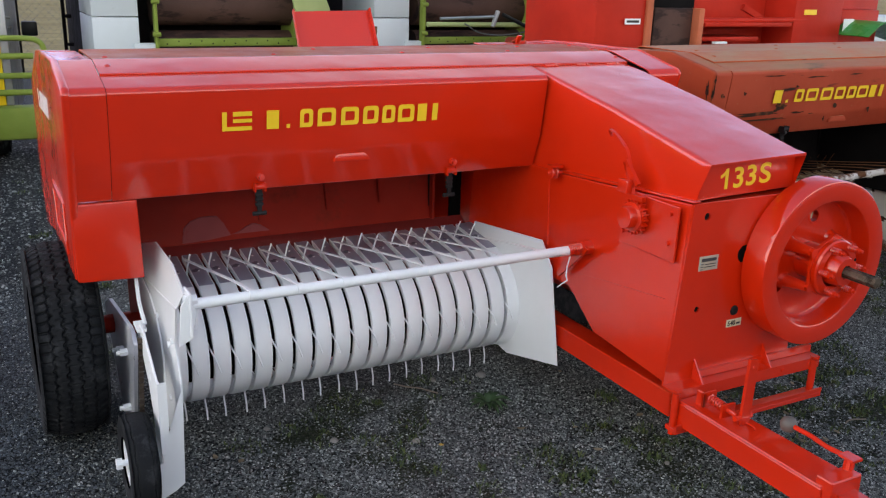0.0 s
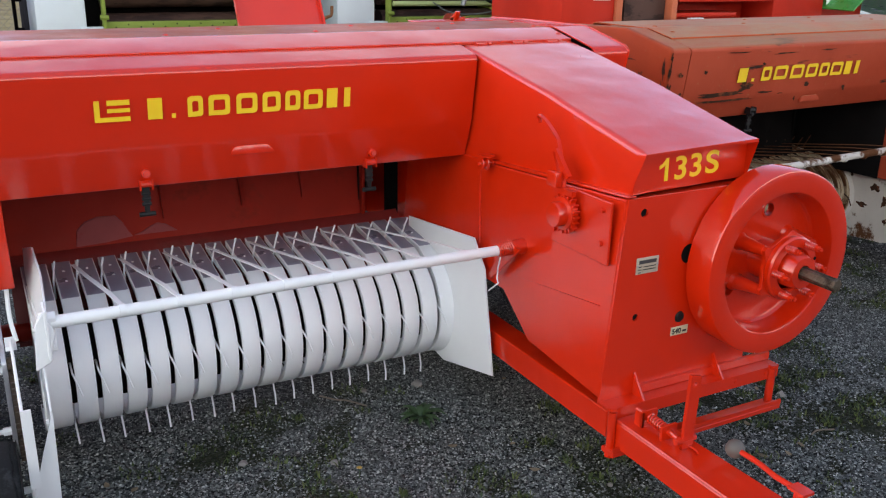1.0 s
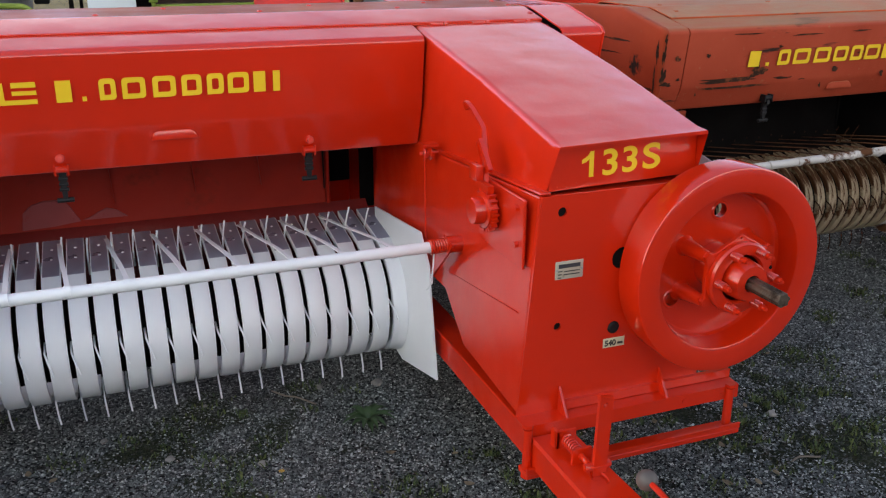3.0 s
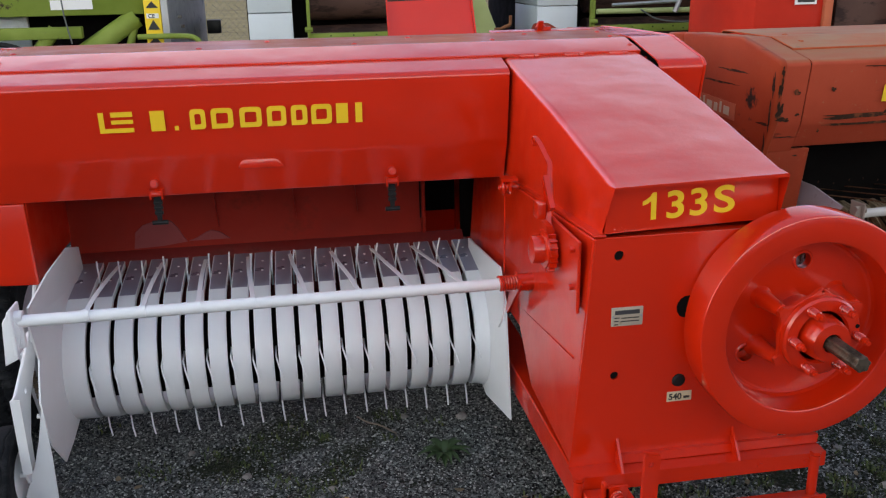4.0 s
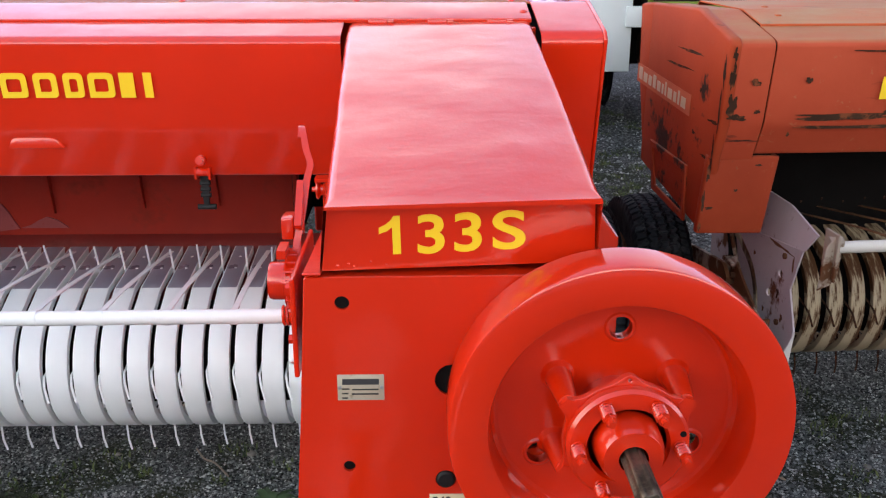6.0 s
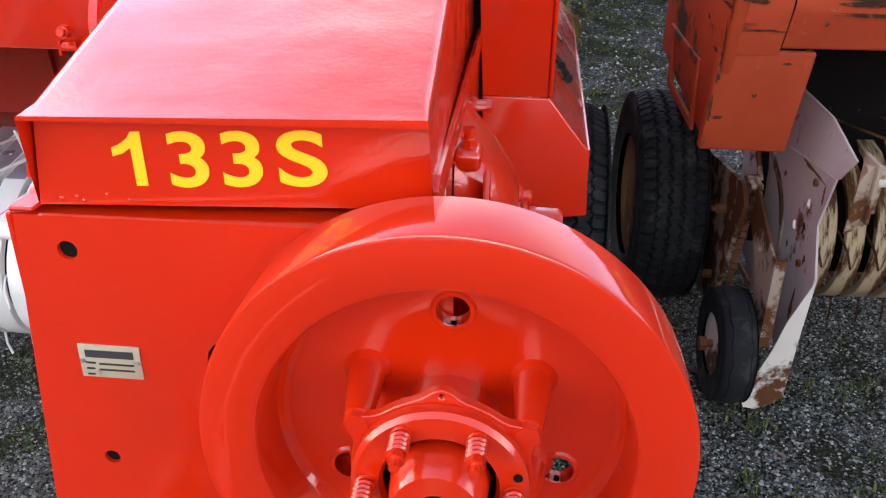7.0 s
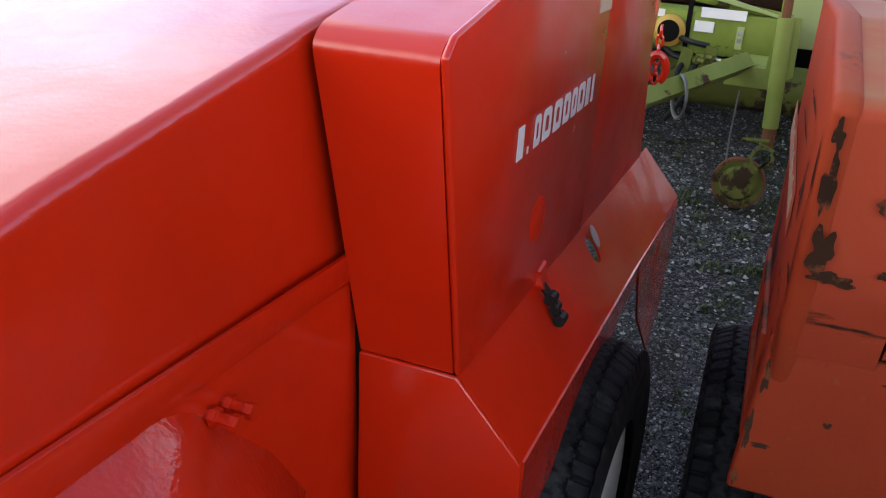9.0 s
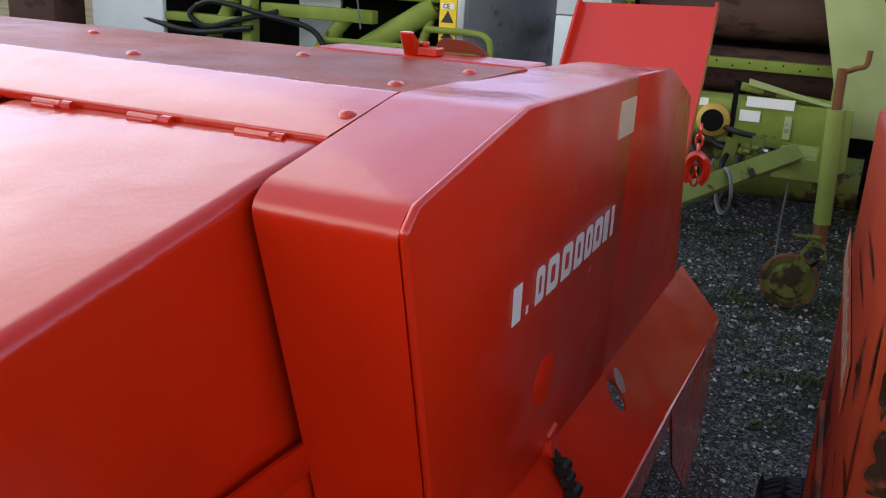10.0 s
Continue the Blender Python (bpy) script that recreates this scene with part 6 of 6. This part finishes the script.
plate(bm, [(JX - 0.10, 0.160), (JX - 0.06, 0.130), (JX + 0.04, 0.260), (JX + 0.045, 0.320), (JX - 0.01, 0.340), (JX - 0.04, 0.300)], [ellipse(JX + 0.01, 0.265, 0.048)], "y", JY - 0.075, JY - 0.060)
rod(bm, (JX - 0.10, JY - 0.05, 0.340), (JX + 0.02, JY - 0.04, 0.345), 0.010, 8)
part("caster_fork", bm, LIME_DIRT_SHADE, jack)
bm = closed_lathe(bmnew(), [(0.02, -0.040), (0.07, -0.036), (0.085, -0.016), (0.112, -0.020), (0.112, 0.020), (0.085, 0.016), (0.07, 0.036), (0.02, 0.040)], (JX - 0.08, JY - 0.01, 0.122), "y", 32)
wh = part("jockey_wheel", bm, LIME_DIRT_SHADE, jack, "muddy lime disc with rusty rim")
bm = bmnew()
lathe(bm, [(0.110, -0.024), (0.122, -0.022), (0.122, 0.022), (0.110, 0.024), (0.110, -0.024)], (JX - 0.08, JY - 0.01, 0.122), "y", 32)
part("rim", bm, RUST, wh)


# couplings, hoses and brackets under the gear guard
base = Vector((0.56, 5.5, 0))


def near_guard(pts):
    return [Vector(p) - base for p in pts]


for k, (x, z) in enumerate(((1.50, 0.585), (1.545, 0.575), (1.46, 0.56))):
    p = near_guard([(x, 4.86, z), (x + 0.05, 4.80, z + 0.01)])
    bm = rod(rod(bmnew(), p[0], p[1], 0.020, 10), p[1], p[1] + Vector((0.035, -0.02, 0.0)), 0.013, 8)
    part("coupling", bm, STEEL if k % 2 else LIME_DIRT_SHADE, draw)
for pts in ([(1.44, 4.85, 0.56), (1.42, 4.75, 0.50), (1.45, 4.70, 0.38), (1.52, 4.74, 0.30)], [(1.50, 4.85, 0.57), (1.49, 4.72, 0.48), (1.46, 4.66, 0.36), (1.40, 4.72, 0.26)], [(1.36, 4.95, 0.66), (1.46, 4.84, 0.655), (1.55, 4.83, 0.645)], [(1.30, 4.95, 0.60), (1.38, 4.86, 0.57), (1.48, 4.84, 0.565)]):
    part("hose", pipe(bmnew(), smooth_line(near_guard(pts), 6), 0.015, 8), BLACK, draw)
# gap_strip is a near-black strip standing for a gap's shade
for x0, x1, z0, z1, m, nm in ((1.47, 1.70, 0.775, 0.825, WHITE_VINYL, "sticker"), (1.445, 1.545, 0.70, 0.755, WHITE_VINYL, "sticker"), (1.665, 1.70, 0.63, 0.745, LIME_PALE, "gear_latch"), (1.40, 1.425, 0.60, 0.90, DARK, "gap_strip")):
    part(nm, box(bmnew(), x0 - 0.56, x1 - 0.56, -0.565, -0.552, z0, z1), m, green_a)
for z in (0.700, 0.662):
    part("latch_plate", box(bmnew(), 1.672 - 0.56, 1.693 - 0.56, -0.572, -0.565, z, z + 0.022), ZINC, green_a)
bm = rod(bmnew(), (0.86, -0.45, 0.86), (1.36, -0.45, 0.80), 0.022, 10)
part("tie_tube", bm, LIME, green_a)
bm = bmnew()
prism(bm, [(0.90, 0.905), (1.36, 0.80), (1.36, 0.79), (0.90, 0.875)], "y", -0.50, -0.46)
part("guard_lid", bm, LIME_PALE, green_a)
part("wire", pipe(bmnew(), [(1.20, -1.0, 0.50), (1.195, -1.0, 0.30), (1.20, -1.0, 0.02)], 0.005, 5), CABLE, draw)
part("wire", pipe(bmnew(), smooth_line([(0.84, -0.9, 0.55), (0.80, -1.0, 0.42), (0.76, -1.1, 0.34), (0.74, -1.3, 0.40)], 5), 0.007, 6), CABLE, draw)
for x, z in ((1.40, 0.60), (1.52, 0.62)):
    bm = bmnew()
    prism(bm, [(x - 0.56, z - 0.1), (x - 0.50, z - 0.12), (x - 0.48, z + 0.02), (x - 0.54, z + 0.03)], "y", -0.70, -0.68)
    part("bracket", bm, LIME_DIRT_SHADE, draw)


def forage_machine():
    """Lime green harvester header behind, with guard sheets, hoses and warning signs."""
    root = thing("forage_header", "lime green harvester header with grey sheets and yellow warning signs", "farm machine", (-0.5, 5.4, 0))
    part("hopper", slab(-3.4, -0.05, 0.10, 0.55, 1.145, 1.62, 0.01), LIME, root)
    # added out of view to darken what the glossy sheets reflect
    part("unseen_hopper_top", slab(-3.3, -0.10, 0.14, 0.55, 1.62, 1.95, 0.02), RUST, root)
    # near-black slab behind the header, shade held in its colour
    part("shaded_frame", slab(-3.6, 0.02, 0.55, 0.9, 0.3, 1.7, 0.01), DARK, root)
    part("beam", slab(-1.4, -0.50, -0.02, 0.06, 0.985, 1.07, 0.006), LIME, root)
    part("beam", slab(-2.2, -1.55, -0.10, 0.0, 0.90, 0.96, 0.006), LIME, root)
    part("upright", slab(-1.52, -1.44, -0.08, 0.02, 0.4, 1.3, 0.006), LIME, root)
    for k, (a, b, r) in enumerate((((-0.62, 0.05, 0.80), (-0.12, 0.15, 1.12), 0.075), ((-0.22, 0.10, 0.80), (-0.12, 0.15, 1.12), 0.03), ((-1.0, 0.0, 0.70), (-0.70, 0.05, 1.05), 0.05), ((-1.9, 0.0, 0.7), (-1.6, 0.0, 1.15), 0.05))):
        part("brace", rod(bmnew(), a, b, r, 14), LIME, root)
    part("sign_board", slab(-0.045, 0.075, 0.05, 0.09, 0.4, 1.6, 0.003), SIGN, root, "yellow strip with warning signs")
    for z, h in ((1.19, 0.05), (1.03, 0.075), (0.93, 0.05)):
        bm = bmnew()
        prism(bm, [(-0.03, z), (0.06, z), (0.015, z + h)], "y", 0.046, 0.05)
        part("warning_sign", bm, INK, root)
    part("post", slab(0.08, 0.13, 0.05, 0.12, 0.4, 1.6, 0.003), ZINC, root)
    bm = ribbon(bmnew(), fillet([(0.095, 0.12), (0.127, 0.30), (0.20, 0.85), (0.277, 1.53)], 0.1, 3), 0.012, "z", 0.35, 1.75)
    part("zinc_sheet", bm, ZINC, root, "long dull zinc side sheet")
    for x, y, z in ((0.215, 0.95, 1.22), (0.150, 0.48, 1.10), (0.158, 0.55, 1.02)):
        part("bolt", rod(bmnew(), (x, y, z), (x + 0.03, y - 0.004, z), 0.013, 8), STEEL, root)
    part("lamp_box", slab(0.30, 0.42, 1.30, 1.42, 0.90, 1.02, 0.012), BLACK, root)
    part("sheet_label", box(bmnew(), -0.030, 0.060, 0.044, 0.047, 1.115, 1.150), WHITE_VINYL, root)
    part("print", moved(text_bm("CE", 0.040, 0.001, 0.0008), pose(-0.018, 0.0425, 1.119)), INK, root)
    part("side_sheet", slab(-1.30, -0.95, 0.30, 0.34, 0.5, 1.5, 0.005), PANEL, root)
    part("side_sheet", slab(-2.9, -2.2, -0.12, -0.08, 0.5, 1.5, 0.005), PANEL, root)
    part("rust_box", slab(-3.6, -3.1, -0.3, 0.0, 0.6, 1.22, 0.01), ROLLER, root)
    part("handrail", pipe(bmnew(), smooth_line([(-0.10, -0.02, 0.985), (0.20, -0.03, 0.985), (0.32, -0.03, 0.965), (0.36, -0.03, 0.88), (0.36, -0.03, 0.6)], 5), 0.020, 10), LIME, root)
    for z in (0.86, 0.72, 0.60):
        part("rail", rod(bmnew(), (-0.9, -0.05, z), (0.28, -0.05, z), 0.022, 10), LIME, root)
    part("lower_beam", slab(-2.6, 0.30, -0.12, 0.05, 0.26, 0.50, 0.03), LIME, root)
    for pts in ([(-1.9, -0.1, 1.02), (-1.7, -0.14, 1.06), (-1.3, -0.14, 1.0), (-0.9, -0.12, 0.92), (-0.75, -0.12, 0.70)], [(-1.9, -0.1, 1.02), (-1.95, -0.12, 0.95), (-1.8, -0.12, 0.88), (-1.5, -0.12, 0.95), (-1.2, -0.1, 1.02)], [(-2.4, -0.1, 0.9), (-1.9, -0.14, 0.84), (-1.4, -0.12, 0.90)]):
        part("hose", pipe(bmnew(), smooth_line(pts, 6), 0.020, 8), BLACK, root)
    part("wire", pipe(bmnew(), [(-0.62, -0.05, 1.6), (-0.60, -0.05, 1.15), (-0.57, -0.05, 0.95)], 0.006, 5), CABLE, root)
    part("sticker", box(bmnew(), -0.72, -0.42, 0.096, 0.10, 1.19, 1.26), WHITE_VINYL, root)
    for wx in (-0.05, -2.2):
        wheel(root, (wx, 0.75, 0.40), BIG_TYRE, LIME, 0.22, 0.28)


forage_machine()


def red_machine():
    """Weathered red trailed machine behind the old baler."""
    root = thing("red_baler", "weathered red trailed machine with dark opening and shelf", "farm machine", (3.0, 3.3, 0))
    part("body", slab(0.26, 0.70, 0.0, 0.9, 0.35, 1.85, 0.01), DULL_RED, root)
    part("post", slab(0.70, 0.755, -0.02, 0.06, 0.35, 1.6, 0.004), ORANGE, root)
    # solid near-black block standing for the unlit opening
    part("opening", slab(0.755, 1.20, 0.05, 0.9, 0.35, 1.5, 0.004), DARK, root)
    part("side_plate", slab(0.80, 1.17, 0.02, 0.05, 0.5, 1.33, 0.01), ROLLER, root)
    part("post", slab(1.17, 1.22, -0.05, 0.05, 0.4, 1.33, 0.004), ORANGE, root)
    part("back", slab(1.22, 3.6, 0.30, 0.6, 0.35, 1.85, 0.01), DULL_RED, root)
    part("shelf", slab(1.24, 2.15, -0.05, 0.30, 1.20, 1.23, 0.004), DULL_RED, root)
    part("shelf", slab(1.24, 1.85, 0.0, 0.30, 1.09, 1.12, 0.004), DULL_RED, root)
    part("roll", rod(bmnew(), (1.24, 0.0, 1.24), (2.35, 0.0, 1.25), 0.022, 12), DULL_RED, root)
    part("brace", rod(bmnew(), (1.75, 0.1, 1.34), (2.0, 0.05, 1.22), 0.03, 4), DULL_RED, root)
    part("side_panel", slab(2.2, 2.75, -0.02, 0.30, 0.6, 1.7, 0.01), DULL_RED, root)
    for x0, x1, z0, z1, m in ((0.50, 0.64, 1.215, 1.255, WHITE_VINYL), (1.35, 1.47, 1.075, 1.09, WHITE_VINYL), (2.30, 2.44, 1.29, 1.33, YELLOW), (2.78, 2.9, 1.16, 1.26, WHITE_VINYL)):
        p = part("label_plate", box(bmnew(), x0, x1, -0.058 if x0 == 1.35 else -0.025, -0.02, z0, z1), m, root)
        if x0 == 0.50:
            part("print_bar", box(bmnew(), x0 + 0.015, x1 - 0.015, -0.0262, -0.025, z0 + 0.012, z1 - 0.012), INK, p)
    part("guard", slab(2.75, 3.3, 0.05, 0.30, 0.6, 1.33, 0.01), DULL_RED, root)
    wheel(root, (0.45, 0.95, 0.40), BIG_TYRE, DULL_RED, 0.22, 0.28)


red_machine()


def green_trailer():
    """Deep green machine farther off, with a rounded hood."""
    root = thing("green_machine", "deep green farm machine with rounded hood", "farm machine", (6.1, 3.4, 0))
    bm = ribbon(bmnew(), fillet([(-0.35, 1.14), (-0.2, 1.26), (0.25, 1.22), (1.2, 1.02), (2.2, 0.72), (2.4, 0.5)], 0.12, 6), -0.01, "y", -0.4, 0.5)
    part("hood", bm, DEEP_GREEN, root)
    part("body", slab(-0.3, 2.2, -0.3, 0.5, 0.35, 0.70, 0.02), DEEP_GREEN, root)
    part("grey_cover", slab(0.9, 2.6, 0.6, 0.9, 0.5, 1.25, 0.02), PANEL, root)
    wheel(root, (0.3, 0.0, 0.40), BIG_TYRE, YELLOW, 0.22, 0.28)
    wheel(root, (1.9, 0.0, 0.40), BIG_TYRE, YELLOW, 0.22, 0.28)


green_trailer()


def fence():
    root = thing("wire_fence", "chain-link wire fence with dark posts before a dry meadow", "fence", (0, 11.5, 0))
    bm = bmnew()
    for i in range(-90, 91):
        for s in (1, -1):
            x = i * 0.1
            vs = [bm.verts.new(p) for p in ((x - 0.002, 0, 0.05), (x + 0.002, 0, 0.05), (x + s * 1.6 + 0.002, 0, 1.65), (x + s * 1.6 - 0.002, 0, 1.65))]
            bm.faces.new(vs)
    mesh = part("chain_link", bm, CABLE, root)
    for x in range(-9, 10, 3):
        part("post", slab(x - 0.03, x + 0.03, -0.03, 0.03, 0, 1.8, 0.004), DARK, root)
    lad = thing("steel_ladder", "dark steel access ladder beside the round baler", "ladder", (0.15, 7.0, 0))
    for x in (0.0, 0.32):
        part("rail", slab(x, x + 0.03, 0, 0.03, 0, 1.8, 0.003), DARK, lad)
    for z in (0.3, 0.55, 0.8, 1.05, 1.3, 1.55):
        part("rung", rod(bmnew(), (0.0, 0.015, z), (0.35, 0.015, z), 0.016, 8), DARK, lad)


fence()

# unseen wall added behind the camera, to shape light on the front faces
bm = bmnew()
box(bm, -14, 16, -9.3, -9.0, 0, 2.4)
tagged(part("unseen_wall_south", bm, ZINC), "unseen plain grey wall added to shape reflections", "wall", kind="structure")


# ---- gravel, moss and small growth ----
scatter("gravel", 430000, (-0.72, 3.9, -1.4, 2.9), (0.0024, 0.0048), PEBBLE, "loose grey crushed stone on the yard", "gravel", 1)
scatter("gravel", 72000, (-2.6, 6.9, 1.9, 8.3), (0.0055, 0.010), PEBBLE, "loose grey crushed stone on the yard", "gravel", 2)
scatter("gravel", 45000, (2.9, 7.9, -1.8, 3.0), (0.004, 0.008), PEBBLE, "loose grey crushed stone on the yard", "gravel", 3)
# darker, bluer chips on the left of the yard
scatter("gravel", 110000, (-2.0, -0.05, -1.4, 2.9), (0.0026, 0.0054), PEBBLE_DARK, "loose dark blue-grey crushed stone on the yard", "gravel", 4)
rng = random.Random(11)
spots = []
for _ in range(6000):
    x, y = rng.uniform(-1.0, 4.8), rng.uniform(-1.0, 6.8)
    if mossy(x, y) > rng.uniform(0.07, 0.36):
        spots.append((x, y, rng.uniform(0.02, 0.07), rng.randint(14, 40)))
blades("grass", spots, GRASS, "short moss and grass growing between the stones", 3, (0.005, 0.020))
weed = thing("weed", "low green rosette weed growing in the gravel", "weed", (0.920, 0.700, 0))
for i in range(16):
    a, ln = i * 2.4, rng.uniform(0.05, 0.10)
    bm = bmnew()
    rows = []
    for k in range(6):
        t = k / 5
        w = 0.010 * math.sin(math.pi * min(1, t * 0.9 + 0.1)) + 0.001
        c = Vector((math.cos(a) * ln * t, math.sin(a) * ln * t, 0.006 + 0.055 * t * (1.15 - t) * (1 + 0.3 * (i % 3))))
        s = Vector((-math.sin(a), math.cos(a), 0)) * w
        rows.append((bm.verts.new(c - s), bm.verts.new(c - Vector((0, 0, 0.003))), bm.verts.new(c + s)))
    for r, s in zip(rows, rows[1:]):
        bm.faces.new((r[0], r[1], s[1], s[0]))
        bm.faces.new((r[1], r[2], s[2], s[1]))
    part("leaf", bm, WEED, weed)
for pts in ([(0.665, 0.985, 0.01), (0.70, 0.925, 0.016), (0.735, 0.905, 0.014), (0.785, 0.845, 0.01)], [(2.03, 0.02, 0.008), (2.07, 0.028, 0.010), (2.13, 0.01, 0.007)]):
    tw = part("twig", pipe(bmnew(), smooth_line(pts, 5), 0.003, 6), TWIG)
    tagged(tw, "thin dry twig lying on the gravel", "twig", "dry twigs")
bm = closed_lathe(bmnew(), [(0.004, 0.0), (0.020, 0.005), (0.018, 0.024), (0.009, 0.041), (0.003, 0.047)], (1.963, 1.372, 0), "z", 7)
tagged(part("stone", bm, PLATE), "pale upright stone on the gravel", "stone")
# larger loose stones, fallen leaves and a small yellow flower
STONE = paint("pale_field_stone", (0.22, 0.205, 0.19), 0.85, 0.25, dirt=(0.16, 0.15, 0.13), dirt_at=0.55, spec=0.2, dirt_scale=60.0)
LEAF = paint("dry_leaf_brown", (0.28, 0.22, 0.15), 0.8, 0.3, dirt=(0.15, 0.10, 0.06), dirt_at=0.55, spec=0.2, dirt_scale=60.0)
for k in range(16):
    x, y = (1.02, 0.93) if k == 0 else (rng.uniform(0.0, 2.6), rng.uniform(-0.2, 1.1))
    r = 0.020 if k == 0 else rng.uniform(0.008, 0.016)
    bm = bmnew()
    bmesh.ops.create_icosphere(bm, subdivisions=2, radius=r)
    for v in bm.verts:
        v.co *= 1 + 0.5 * noise.noise(v.co / r * 1.3 + Vector((k * 3.1, 0, 0)))
        v.co.z *= 0.55
    moved(bm, pose(x, y, r * 0.22, 0, 0, rng.uniform(0, 360)))
    tagged(part("stone", bm, STONE), "pale rounded stone lying among the gravel", "stone", "loose stones")
for k in range(22):
    x, y, a, ln = rng.uniform(-0.1, 2.6), rng.uniform(-0.2, 1.0), rng.uniform(0, 6.283), rng.uniform(0.018, 0.034)
    bm = bmnew()
    rows = []
    for i in range(6):
        t = i / 5
        w = ln * 0.30 * math.sin(math.pi * min(1, t * 0.92 + 0.05)) + 0.0006
        curl = 0.006 + 0.35 * ln * (t - 0.5) ** 2 + 0.002 * math.sin(k + 3 * t)
        rows.append([bm.verts.new((ln * (t - 0.5), w * q, curl + 0.25 * w * abs(q))) for q in (-1, 0, 1)])
    for r, q in zip(rows, rows[1:]):
        bm.faces.new((r[0], r[1], q[1], q[0]))
        bm.faces.new((r[1], r[2], q[2], q[1]))
    bmesh.ops.solidify(bm, geom=bm.faces[:], thickness=0.0006)
    moved(bm, pose(x, y, 0, 0, 0, math.degrees(a)))
    tagged(part("dry_leaf", bm, LEAF), "curled brown dry leaf lying on the gravel", "leaf", "fallen leaves")
flower = thing("flower", "small yellow flower growing in the gravel", "flower", (0.594, 0.459, 0))
part("stem", pipe(bmnew(), [(0, 0, 0), (0.002, 0.001, 0.02), (0.001, 0.0, 0.035)], 0.0015, 6), WEED, flower)
for i in range(7):
    bm = plate(bmnew(), ellipse(0.005, 0.0, 0.005, 0.0025, 8), [], "z", 0.0, 0.0008)
    part("petal", moved(bm, pose(0.001, 0, 0.035, 0, -18, i * 51.4)), OCHRE, flower)
